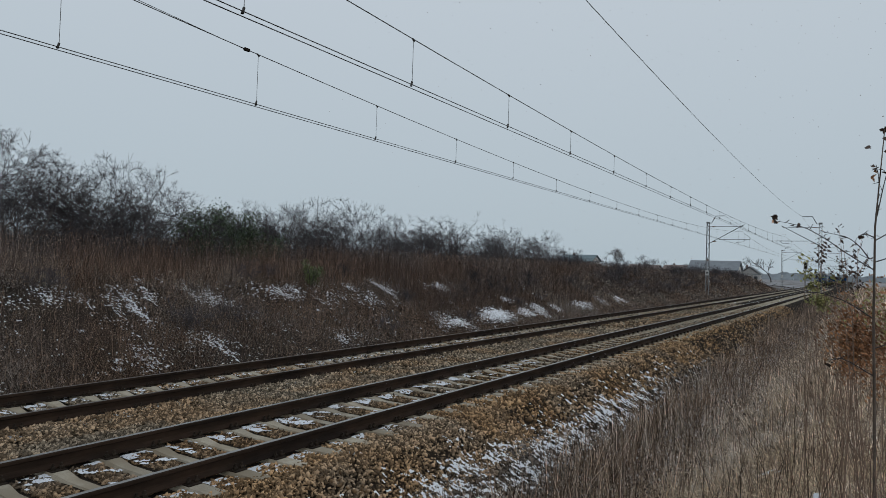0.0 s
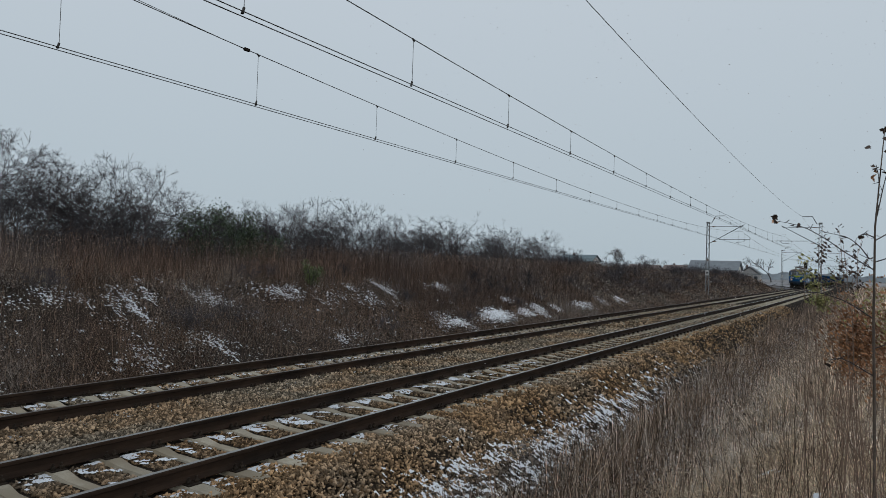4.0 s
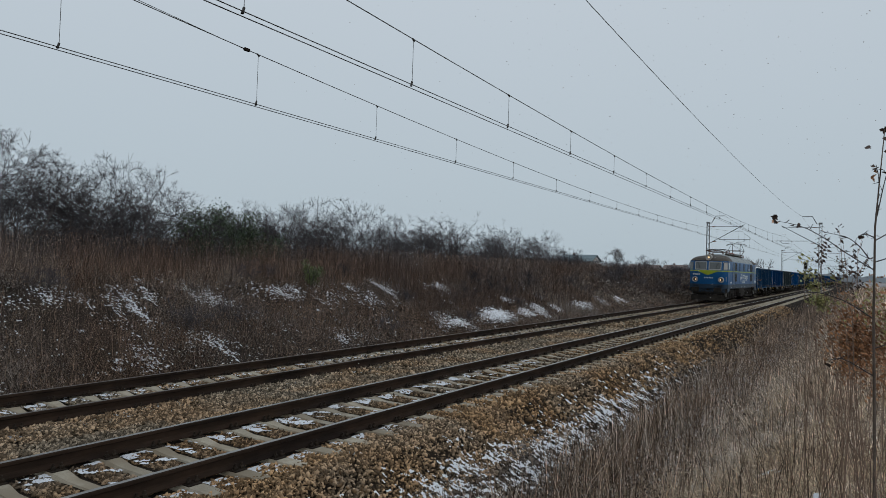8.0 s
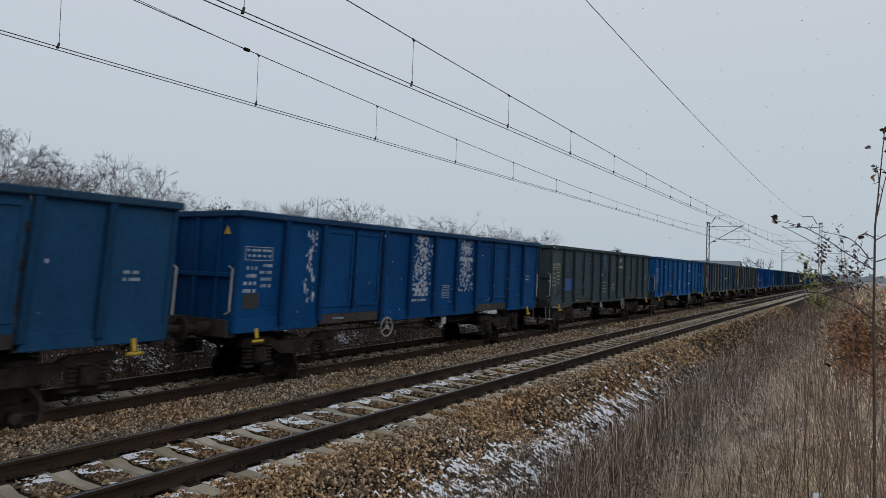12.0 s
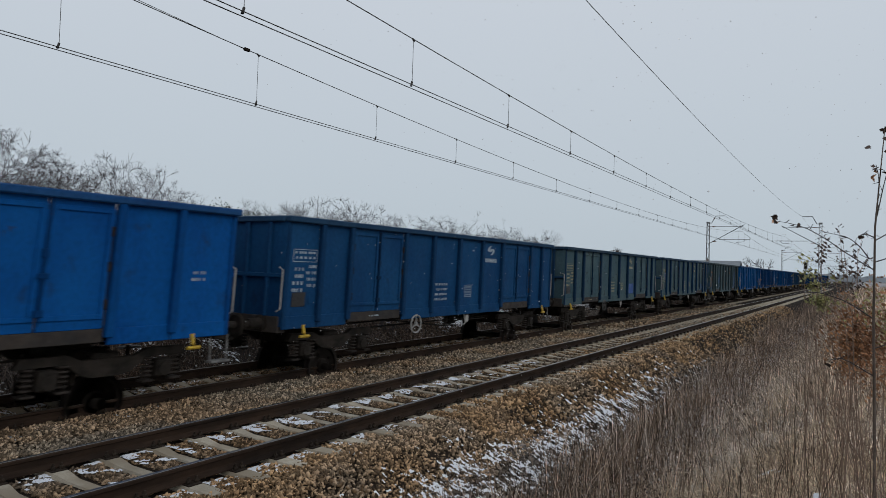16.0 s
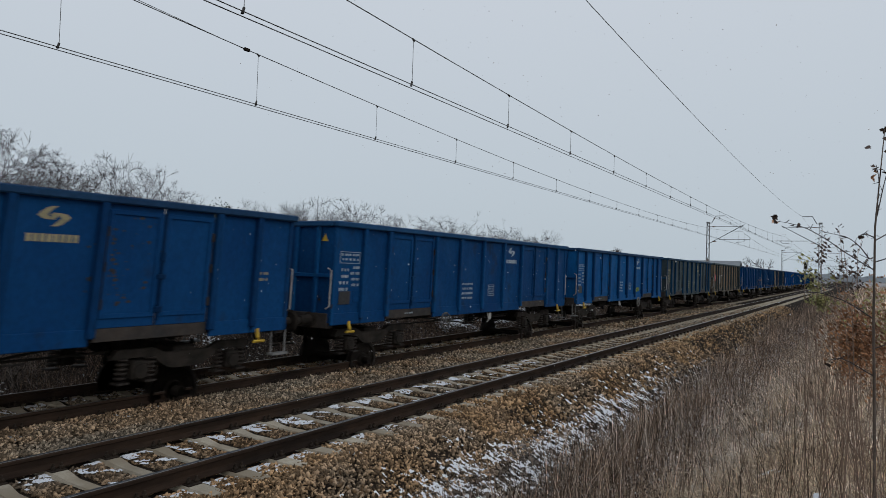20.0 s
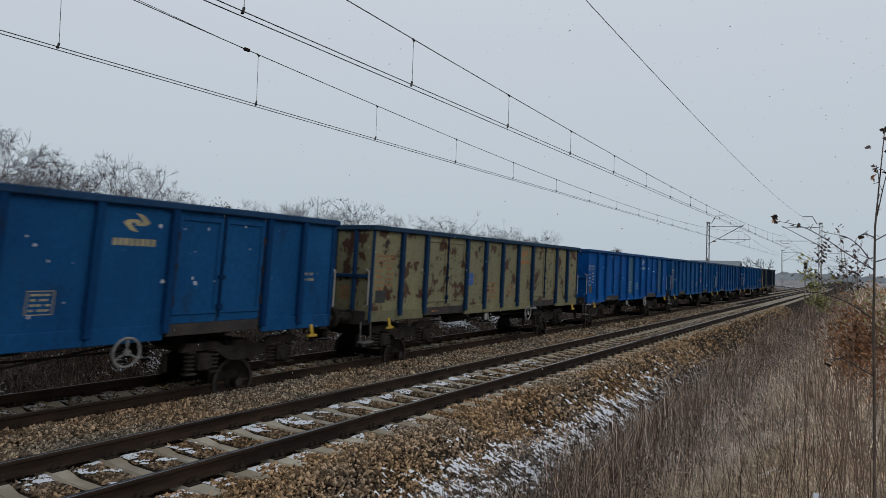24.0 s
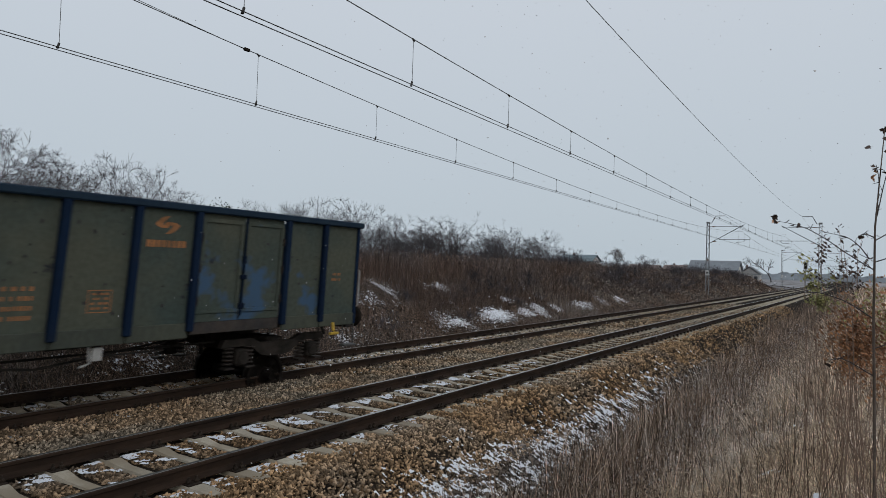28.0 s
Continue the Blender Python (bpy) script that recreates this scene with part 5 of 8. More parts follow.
# paint, panel colour, post colour, mark colour, label
FADED = (0.009, 0.064, 0.165)
NAVY, SLATE, DUSTY = (0.010, 0.026, 0.06), (0.014, 0.05, 0.115), (0.008, 0.075, 0.20)
PEWTER = tuple(0.62 * p + 0.38 * q for p, q in zip(GREEN, DULL))
CONSIST = [
    (PAINT, STEEL, STEEL, PALE_MARK, "dull steel-blue open wagon flecked with white chips"),
    (PAINT, DEEP, DEEP, PALE_MARK, "deep blue open wagon with white flaking paint"),
    (PATCHY, DULL, DULL, CREAM, "dark grey-green open wagon with blue patches"),
    (PAINT, MID, MID, PALE_MARK, "mid blue open wagon"),
    (PATCHY, OLIVE, STEEL, ORANGE_MARK, "dark olive-grey open wagon with blue posts"),
    (ORANGE, (0.018, 0.05, 0.10), DULL, ORANGE_MARK, "blue open wagon bleached with orange patches"),
    (PAINT, BRIGHT, BRIGHT, PALE_MARK, "clean bright blue open wagon"),
    (PAINT, FADED, FADED, PALE_MARK, "faded blue open wagon with a pale emblem"),
    (PATCHY, GREEN, (0.014, 0.05, 0.105), CREAM, "pale grey-green open wagon with blue repaint"),
    (PATCHY, PEWTER, SLATE, CREAM, "grey-green open wagon scraped through to blue"),
    (PATCHY, PEWTER, DULL, ORANGE_MARK, "dull grey-olive open wagon with an orange emblem"),
    (PAINT, MID, MID, PALE_MARK, "mid blue open wagon with a white scrawl"),
    (PAINT, DEEP, DEEP, CREAM, "dirty deep blue open wagon with dents"),
    (PAINT, DEEP, MID, PALE_MARK, "plain deep blue open wagon"),
    (PAINT, MID, DEEP, PALE_MARK, "blue open wagon with a yellow-green scrawl"),
    (FLAKED, DULL, STEEL, CREAM, "worn grey-blue open wagon speckled with bare spots"),
    (ORANGE, BROWN, DULL, ORANGE_MARK, "brownish open wagon with rusty stains"),
    (PAINT, DEEP, DEEP, PALE_MARK, "deep blue open wagon with a few white chips"),
    (PAINT, DUSTY, DEEP, CREAM, "blue open wagon streaked with white chips"),
    (RUSTED, STRAW, SLATE, ORANGE_MARK, "straw-coloured open wagon with large rust blotches and blue posts"),
    (PAINT, BRIGHT, BRIGHT, PALE_MARK, "bright blue open wagon with greenish repainted panels"),
    (PAINT, MID, MID, CREAM, "mid blue open wagon with a pink scrawl"),
    (PAINT, MID, DEEP, PALE_MARK, "mid blue open wagon with dark posts"),
    (PAINT, MID, MID, PALE_MARK, "blue open wagon with a scraped white end"),
    (PATCHY, OLIVE, NAVY, ORANGE_MARK, "dark olive open wagon with an orange emblem, last of the train"),
]
REAR_COLOR = {"post", "top_rail", "side_sill", "end_post", "end_rail", "door_bar", "hinge"}


def paint_wagon(w, kind, panel, post, mark, label, k):
    w["label"] = label
    rnd = random.Random(k)
    for o in w.children_recursive:
        if o.type != "MESH" or not o.data.materials:
            continue
        base = o.data.materials[0]
        plain = o.name.split(".")[0]
        if base == PAINT:
            o.material_slots[0].link = "OBJECT"
            o.material_slots[0].material = PAINT if plain in REAR_COLOR else kind
            c = post if plain in REAR_COLOR and (plain != "side_sill" or k == 5) else panel
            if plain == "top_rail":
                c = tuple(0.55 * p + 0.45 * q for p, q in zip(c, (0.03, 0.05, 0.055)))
            # Posts and door bars are dimmed: their shadow is put into the colour.
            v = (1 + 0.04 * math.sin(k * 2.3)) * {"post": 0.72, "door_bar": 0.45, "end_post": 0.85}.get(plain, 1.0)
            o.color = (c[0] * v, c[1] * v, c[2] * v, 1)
        elif base == MARK:
            o.color = (*mark, 1)


REVERSED = {1, 5, 6, 7, 8, 9, 12, 13, 15, 16, 22, 23, 24}


def scrawl(k, x, z, width, height, color, seed):
    """A sprayed tag on a wagon's near side: loose strokes that spell nothing."""
    w, flip = WAGONS[k], k in REVERSED
    rnd = random.Random(seed)
    b = Build()
    n = 6
    for i in range(n):
        a = x + width * i / n
        pts = [(a + rnd.uniform(-0.02, 0.12) * width / n * 4, -1.396, z + rnd.uniform(0, height)) for _ in range(5)]
        b.tube(pts, 0.014, 4)
    if flip:
        b.v = [(WL - a, -c, e) for a, c, e in b.v]
    part("sprayed_scrawl", b, color, w, "sprayed scrawl")


PINK = surface("pink_spray", ((0.75, 0.25, 0.3), (0.65, 0.2, 0.26)), 9, 0.6, bump=0)
LIMESPRAY = surface("yellow_green_spray", ((0.4, 0.45, 0.03), (0.35, 0.4, 0.03)), 9, 0.6, bump=0)
WHITESPRAY = surface("white_spray", ((0.55, 0.58, 0.6), (0.45, 0.48, 0.5)), 9, 0.6, bump=0)
BLUE_PATCH = surface("fresh_blue_patch", ((0.008, 0.06, 0.24), (0.01, 0.07, 0.27)), 3, 0.45, bump=0)
GREENISH = surface("greenish_repaint", ((0.006, 0.07, 0.15), (0.009, 0.076, 0.14)), 3, 0.5, bump=0.05)


def repaint(k, x0, x1, z0, z1, mat):
    b = Build().box(x0, -1.3885, z0, x1, -1.386, z1)
    if k in REVERSED:
        b.v = [(WL - a, -c, e) for a, c, e in b.v]
    part("repainted_patch", b, mat, WAGONS[k], "freshly painted patch")


CHIP_WHITE = surface("bare_white_chips", ((0.5, 0.54, 0.6), (0.38, 0.43, 0.5)), 9, 0.7, bump=0)
CHIP_RUST = surface("rusty_scrapes", ((0.06, 0.026, 0.017), (0.03, 0.018, 0.014)), 7, 0.8, bump=0.1)
CHIP_DARK = surface("dark_scrapes", ((0.012, 0.014, 0.018), (0.028, 0.024, 0.022)), 7, 0.8, bump=0.1)


def chips(k, x0, x1, z0, z1, n, size, mat, seed, tall=1.6):
    """Places where the paint has come off a wagon's near side, thickest in the middle of the patch."""
    rnd = random.Random(seed)
    b = Build()
    for _ in range(n):
        x, z = rnd.triangular(x0, x1), rnd.uniform(z0, z1)
        s = size * rnd.uniform(0.25, 1.0) ** 1.5
        m = rnd.randint(5, 7)
        ring = [(x + s * rnd.uniform(0.4, 1) * math.cos(6.283 * i / m), z + tall * s * rnd.uniform(0.4, 1) * math.sin(6.283 * i / m)) for i in range(m)]
        b.slab(ring, -1.3965, -1.388)
    if k in REVERSED:
        b.v = [(WL - a, -c, e) for a, c, e in b.v]
    tagged(part("paint_chips", b, mat, WAGONS[k], "patch of flaked paint"), kind="stuff")


NARROW_ONES = (0, 1, 2, 6, 19, 20, 24)
PATTERNS = {True: build_wagon(NARROW)[0], False: build_wagon(WIDE)[0]}
WAGONS, seen = [], set()
for i in range(len(CONSIST)):
    first = PATTERNS[i in NARROW_ONES]
    WAGONS.append(copy_thing(first, Matrix()) if first.name in seen else first)
    seen.add(first.name)
for i, (wg, row) in enumerate(zip(WAGONS, CONSIST)):
    paint_wagon(wg, *row, i)
scrawl(14, 8.5, 1.3, 0.7, 0.25, LIMESPRAY, 3)
scrawl(21, 8.45, 1.75, 0.75, 0.35, PINK, 5)
scrawl(16, 3.2, 1.5, 0.5, 0.9, WHITESPRAY, 9)
scrawl(16, 1.2, 1.8, 0.4, 0.5, PINK, 11)
scrawl(11, 11.5, 1.5, 0.35, 0.55, WHITESPRAY, 13)
repaint(8, 8.38, 9.47, 1.25, 1.72, BLUE_PATCH)
repaint(8, 3.0, 3.25, 1.72, 1.9, BLUE_PATCH)
repaint(10, 11.2, 11.5, 1.5, 1.9, BLUE_PATCH)
repaint(9, 1.3, 1.7, 1.9, 2.3, BLUE_PATCH)
repaint(9, 12.4, 12.8, 1.6, 1.8, BLUE_PATCH)
repaint(20, 6.0, 6.95, 1.22, 2.95, GREENISH)
repaint(20, 11.31, 12.2, 1.22, 2.95, GREENISH)
repaint(19, 4.92, 5.3, 1.75, 2.1, BLUE_PATCH)
repaint(2, 1.9, 2.85, 1.5, 1.95, BLUE_PATCH)
chips(0, 1.0, 13.0, 1.4, 2.9, 26, 0.035, CHIP_WHITE, 1)
chips(1, 6.02, 6.95, 1.5, 3.0, 420, 0.034, CHIP_WHITE, 2)
chips(1, 8.18, 9.1, 1.6, 3.0, 360, 0.032, CHIP_WHITE, 3)
chips(1, 2.3, 2.7, 1.5, 2.9, 60, 0.03, CHIP_WHITE, 4, 3.0)
chips(5, 8.4, 9.0, 1.7, 2.8, 160, 0.035, CHIP_WHITE, 5)
chips(9, 12.05, 13.3, 2.1, 3.0, 70, 0.05, CHIP_RUST, 6)
chips(9, 11.2, 12.1, 2.3, 2.9, 30, 0.05, CHIP_RUST, 7)
chips(9, 1.0, 13.0, 1.4, 3.0, 90, 0.035, CHIP_DARK, 8)
chips(10, 1.0, 13.0, 1.4, 3.0, 110, 0.035, CHIP_DARK, 9)
chips(8, 1.0, 13.0, 1.4, 3.0, 80, 0.03, CHIP_DARK, 10)
chips(12, 9.35, 10.1, 1.6, 2.9, 40, 0.07, CHIP_DARK, 11, 0.7)
chips(12, 9.35, 10.9, 1.5, 2.9, 40, 0.06, CHIP_DARK, 12, 0.7)
chips(17, 5.0, 12.0, 1.5, 2.9, 30, 0.03, CHIP_WHITE, 13)
chips(18, 6.0, 7.0, 1.5, 2.9, 180, 0.032, CHIP_WHITE, 14)
chips(18, 1.0, 13.0, 1.4, 2.9, 60, 0.04, CHIP_WHITE, 15)
chips(24, 1.0, 13.0, 1.4, 3.0, 90, 0.035, CHIP_DARK, 16)
chips(5, 1.0, 13.0, 1.4, 3.0, 90, 0.035, CHIP_DARK, 17)


def warning_sign(k):
    """A small yellow triangle on the end wall that comes first into view."""
    x = BODY0 - 0.003
    b = Build().add([(x, -1.2, 2.72), (x, -1.02, 2.72), (x, -1.11, 2.88), (x - 0.006, -1.2, 2.72), (x - 0.006, -1.02, 2.72), (x - 0.006, -1.11, 2.88)],
                    [(0, 1, 2), (5, 4, 3), (0, 3, 4, 1), (1, 4, 5, 2), (2, 5, 3, 0)])
    if k in REVERSED:
        b.v = [(WL - a, -c, e) for a, c, e in b.v]
    part("warning_sign", b, YELLOW, WAGONS[k], "yellow triangular sign")


for k in (1, 6, 13):
    warning_sign(k)
# one end wall scraped to bare metal
for o in WAGONS[23].children:
    if o.name.startswith(("end_post", "end_wall")) and o.type == "MESH" and sum(v.co.x for v in o.data.vertices) / len(o.data.vertices) > WL / 2:
        o.material_slots[0].material = FLAKED
        if o.name.startswith("end_post"):
            o.color = (0.30, 0.34, 0.38, 1)
LOCO, LOCO_SETS = build_loco()


def rear_at(t):
    """Where the locomotive's rear buffers stand at t seconds."""
    early = max(0.0, 9.0 - t)
    return 13.92 - 20.77 * (t - 11.0) + (0.36 * early ** 2 if early < 3.5 else 4.41 + 2.52 * (early - 3.5))


def motions():
    """The train slows a little and runs past at about 75 km/h; every wheelset rolls with it."""
    times = [i * 0.5 for i in range(20)] + [10.0 + i * 2.0 for i in range(10)]
    walk(LOCO, [(t, pose(rear_at(t) - LOCO_L, FAR_Y, FAR_Z)) for t in times])
    for k, wg in enumerate(WAGONS):
        turn = k in REVERSED
        slack = float(np.interp(k, (0, 7, 9, 14, 19, 20, 22, 24), (0.06, 0.10, 0.33, 0.30, 0.40, 0.30, 0.05, 0.02)))
        walk(wg, [(t, pose(rear_at(t) + slack + WL * (k + turn), FAR_Y, FAR_Z, 0, 0, 180 * turn)) for t in times])
    for k, fl in enumerate(FLURRIES):
        fall, drift = (1.15, 1.4, 0.95)[k], (-0.35, -0.6, -0.15)[k]
        walk(fl, [(t, pose(4.0 + drift * (t - 14) * 0.3, 0.1 * math.sin(t * 0.9 + k), -fall * t)) for t in times])
    turned = {}
    rolling = [(ws, 0.625, 1) for ws in LOCO_SETS]
    for k, wg in enumerate(WAGONS):
        for b in wg.children:
            if b.name.startswith("bogie"):
                rolling += [(o, 0.46, -1 if k in REVERSED else 1) for o in b.children if o.name.startswith("wheelset")]
    for ws, r, way in rolling:
        p = ws.matrix_local.translation.copy()
        key = (round(p.x, 3), r, way)
        if key not in turned:
            steps = range(0, 28 * FPS + 1)
            walk(ws, [(i / FPS, pose(p.x, p.y, p.z) @ Matrix.Rotation(way * (rear_at(i / FPS) - rear_at(0)) / r, 4, "Y")) for i in steps])
            turned[key] = ws.animation_data.action, ws.animation_data.action_slot
        else:
            ws.rotation_mode = "QUATERNION"
            ws.animation_data_create()
            ws.animation_data.action, ws.animation_data.action_slot = turned[key]


# ---- vegetation, buildings and the far distance ----
GRASS_DRY = surface("dry_grass", ((0.72, 0.58, 0.42), (0.53, 0.395, 0.275), (0.70, 0.635, 0.57)), 0.9, 0.95, bump=0, island=0.65, coord="World", specular=0.05, skew=True)
GRASS_BANK = surface("dead_bank_weeds", ((0.28, 0.205, 0.157), (0.165, 0.12, 0.095), (0.26, 0.23, 0.208)), 0.7, 0.95, bump=0, island=0.85, coord="World", specular=0.05, skew=True)
GRASS_CREST = surface("reddish_dead_grass", ((0.30, 0.218, 0.165), (0.185, 0.142, 0.115), (0.27, 0.225, 0.19)), 0.5, 0.95, bump=0, island=0.8, coord="World", specular=0.05, skew=True)
STRAW_BLADE = surface("bright_straw", ((0.74, 0.62, 0.46), (0.62, 0.48, 0.33)), 1.5, 0.9, bump=0, island=0.4, coord="World", specular=0.1)
FROSTED = surface("frosted_stems", ((0.66, 0.625, 0.61), (0.50, 0.445, 0.41)), 1.2, 0.95, bump=0, island=0.4, coord="World", specular=0.1)
GRASS_TAN = surface("tan_grass", ((0.66, 0.51, 0.385), (0.50, 0.37, 0.275), (0.66, 0.575, 0.505)), 0.8, 0.95, bump=0, island=0.6, coord="World", specular=0.05, skew=True)
GRASS_RED = surface("reddish_weed_stems", ((0.215, 0.14, 0.108), (0.13, 0.088, 0.07), (0.20, 0.165, 0.148)), 0.6, 0.95, bump=0, island=0.8, coord="World", specular=0.05, skew=True)
SHOOT = surface("reddish_shoots", ((0.15, 0.10, 0.078), (0.27, 0.19, 0.145)), 3, 0.85, bump=0, by_object=0.35, specular=0.15)
WEED = surface("dark_weed_stalks", ((0.15, 0.107, 0.08), (0.27, 0.19, 0.138)), 0.9, 0.95, bump=0, island=0.7, coord="World", specular=0.05, skew=True)
CANE = surface("thorny_canes", ((0.22, 0.15, 0.115), (0.34, 0.25, 0.195)), 9, 0.85, bump=0, by_object=0.3, specular=0.15)
LITTER = surface("dead_leaf_litter", ((0.26, 0.18, 0.13), (0.15, 0.108, 0.086), (0.23, 0.205, 0.185)), 0.8, 0.95, bump=0, island=0.8, coord="World", specular=0.05, skew=True)
SEED_HEAD = surface("withered_seed_heads", ((0.30, 0.22, 0.165), (0.19, 0.14, 0.112), (0.28, 0.245, 0.215)), 0.6, 0.95, bump=0, island=0.8, coord="World", specular=0.05, skew=True)
BARK = surface("shrub_bark", ((0.07, 0.064, 0.066), (0.12, 0.106, 0.104)), 2.5, 0.9, bump=0.2, by_object=0.2, specular=0.15)
YOUNG_BARK = surface("sapling_bark", ((0.075, 0.06, 0.052), (0.15, 0.12, 0.10)), 3.5, 0.85, bump=0.2, specular=0.15)
BRUSH = surface("purplish_brushwood", ((0.075, 0.056, 0.052), (0.12, 0.088, 0.076)), 0.8, 0.95, bump=0, island=0.6, coord="World", specular=0.05)
TWIG = surface("shrub_twigs", ((0.066, 0.064, 0.073), (0.105, 0.095, 0.10)), 1.2, 0.9, bump=0, by_object=0.25, specular=0.1)
LEAF_GREEN = surface("green_leaves", ((0.028, 0.048, 0.024), (0.045, 0.075, 0.03)), 2, 0.6, bump=0, island=0.5)
LEAF_OLIVE = surface("olive_leaves", ((0.075, 0.10, 0.04), (0.14, 0.16, 0.06)), 2, 0.6, bump=0, island=0.5)
LEAF_YELLOW = surface("yellowing_leaves", ((0.24, 0.26, 0.085), (0.38, 0.36, 0.15)), 2, 0.6, bump=0, island=0.5)
LEAF_BROWN = surface("brown_leaves", ((0.42, 0.205, 0.09), (0.27, 0.125, 0.062)), 2, 0.7, bump=0, island=0.5)
LEAF_DARK = surface("withered_leaves", ((0.045, 0.028, 0.022), (0.07, 0.042, 0.03)), 3, 0.8, bump=0, island=0.5)


def blade_mesh(name, rng, xs, ys, zs, h, w, lean, mat, segs=2, droop=0.0):
    """Thin standing blades or stalks, each a tapering strip with a point."""
    n = len(xs)
    az = rng.uniform(0, 2 * math.pi, n)
    tilt_dir = rng.uniform(0, 2 * math.pi, n)
    tilt = rng.uniform(0, 1, n) * lean
    side = np.stack([np.cos(az), np.sin(az), np.zeros(n)], 1)
    fall = np.stack([np.cos(tilt_dir), np.sin(tilt_dir), np.zeros(n)], 1)
    base = np.stack([xs, ys, zs], 1)
    rows = []
    for i in range(segs + 1):
        f = i / segs
        up = f * (1 - droop * f * f * rng.uniform(0.2, 1, n) if i else np.zeros(n))
        c = base + fall * (tilt * h * f ** 1.6)[:, None]
        c[:, 2] += up * h * np.sqrt(np.maximum(0.15, 1 - (tilt * 0.7) ** 2))
        ww = (w * (1 - 0.55 * f) * 0.5)[:, None]
        if i < segs:
            rows += [c - side * ww, c + side * ww]
        else:
            rows.append(c)
    k = len(rows)
    co = np.stack(rows, 1).reshape(-1, 3)
    off = (np.arange(n) * k)[:, None]
    quads = [off + np.array([[2 * i, 2 * i + 1, 2 * i + 3, 2 * i + 2]]) for i in range(segs - 1)]
    tri = off + np.array([[2 * (segs - 1), 2 * (segs - 1) + 1, 2 * segs]])
    loops = np.concatenate([q.ravel() for q in quads] + [tri.ravel()])
    sizes = np.concatenate([np.full(n * (segs - 1), 4), np.full(n, 3)])
    return from_arrays(name, co, loops, sizes, mat)


def heights(xs, ys):
    zs = np.interp(ys, *zip(*PROFILE))
    cut = 1.0 - np.clip((xs - 118.0) / 45.0, 0, 1) ** 1.5
    return np.where(ys > 12.6, -0.6 + (zs + 0.6) * (0.12 + 0.88 * cut), zs)


def swell(xs, ys, k):
    """A slow, uneven wave between 0 and 1: where weeds stand high or low."""
    a = np.sin(1.9 * k * xs + 1.4 * np.sin(1.3 * k * ys + 0.7)) + np.sin(2.3 * k * ys + 1.1 * np.sin(2.9 * k * xs))
    c = np.sin(4.7 * k * (xs + ys) + 2.0 * np.sin(3.1 * k * (xs - ys)))
    return np.clip(0.5 + 0.2 * a + 0.13 * c, 0, 1)


# snow lying open at the foot of the far slope: centre x, y, half length, half width
FOOT_SNOW = ((27.2, 14.15, 2.0, 0.5), (30.4, 14.2, 0.9, 0.35), (32.3, 14.35, 0.8, 0.6), (34.7, 14.35, 0.8, 0.5), (39.1, 14.3, 2.2, 0.5), (42.8, 14.55, 1.0, 0.6), (46.3, 14.4, 1.4, 0.55),
             (30.3, 15.3, 0.6, 0.3), (34.5, 15.35, 0.5, 0.25), (26.1, 16.6, 0.7, 0.4), (23.4, 14.0, 0.8, 0.3))


def open_snow(x, y):
    """How deep a place lies in the open snow of the slope's foot."""
    return max(1.0 - math.hypot((x - a) / c, (y - b) / e) for a, b, c, e in FOOT_SNOW)


def slope_snow(x, y):
    """How deep a place lies in the broken snow of the near slope: most along its upper half."""
    band = 0.26 * math.exp(-((y - 16.5) / 0.75) ** 2) + 0.12 * math.exp(-((y - 14.1) / 0.7) ** 2)
    return 0.6 * noise.noise((x * 0.9, y * 0.6, 21)) + 0.55 * noise.noise((x * 2.4 + 4, y * 1.2, 5)) + band - 0.24 - 0.16 * min(1.0, max(0.0, 9.0 - x))


def clumped(rng, n, x0, x1, y0, y1, cell=0.35, power=1.0):
    """Scattered places that gather in tussocks; power > 1 crowds them toward x0."""
    cx = x0 + (x1 - x0) * rng.uniform(0, 1, n // 9 + 1) ** power
    cy = rng.uniform(y0, y1, n // 9 + 1)
    pick = rng.integers(0, len(cx), n)
    return cx[pick] + rng.normal(0, cell, n), cy[pick] + rng.normal(0, cell, n)


def field(name, label, rng, n, x0, x1, y0, y1, hh, ww, lean, mat, segs=2, cell=0.35, power=1.0, droop=0.0, wave=0.0, thin=None):
    """thin(x, y): the share of the blades that grow at a place; wave: how much their height and number follow the swell."""
    xs, ys = clumped(rng, n, x0, x1, y0, y1, cell, power)
    keep = (ys < max(y1, y0) + 0.3) & (ys > min(y0, y1) - 0.3)
    if wave:
        keep &= rng.uniform(0, 1, n) < 1 - wave + wave * 1.6 * swell(xs, ys, 0.8)
    if thin:
        chance = rng.uniform(0, 1, n)
        keep &= np.array([c < thin(x, y) for c, x, y in zip(chance, xs, ys)])
    xs, ys = xs[keep], ys[keep]
    zs = heights(xs, ys) - 0.06
    m = len(xs)
    h = rng.uniform(hh[0], hh[1], m)
    if wave:
        h *= 1 - wave + 2 * wave * swell(xs + 5, ys, 1.0)
    w = rng.uniform(ww[0], ww[1], m) * (1 + np.maximum(0, xs - 12) * 0.018)
    ob = new(name, blade_mesh(name, rng, xs, ys, zs, h, w, lean, mat, segs, droop))
    return tagged(ob, label, "dead grass", kind="stuff")


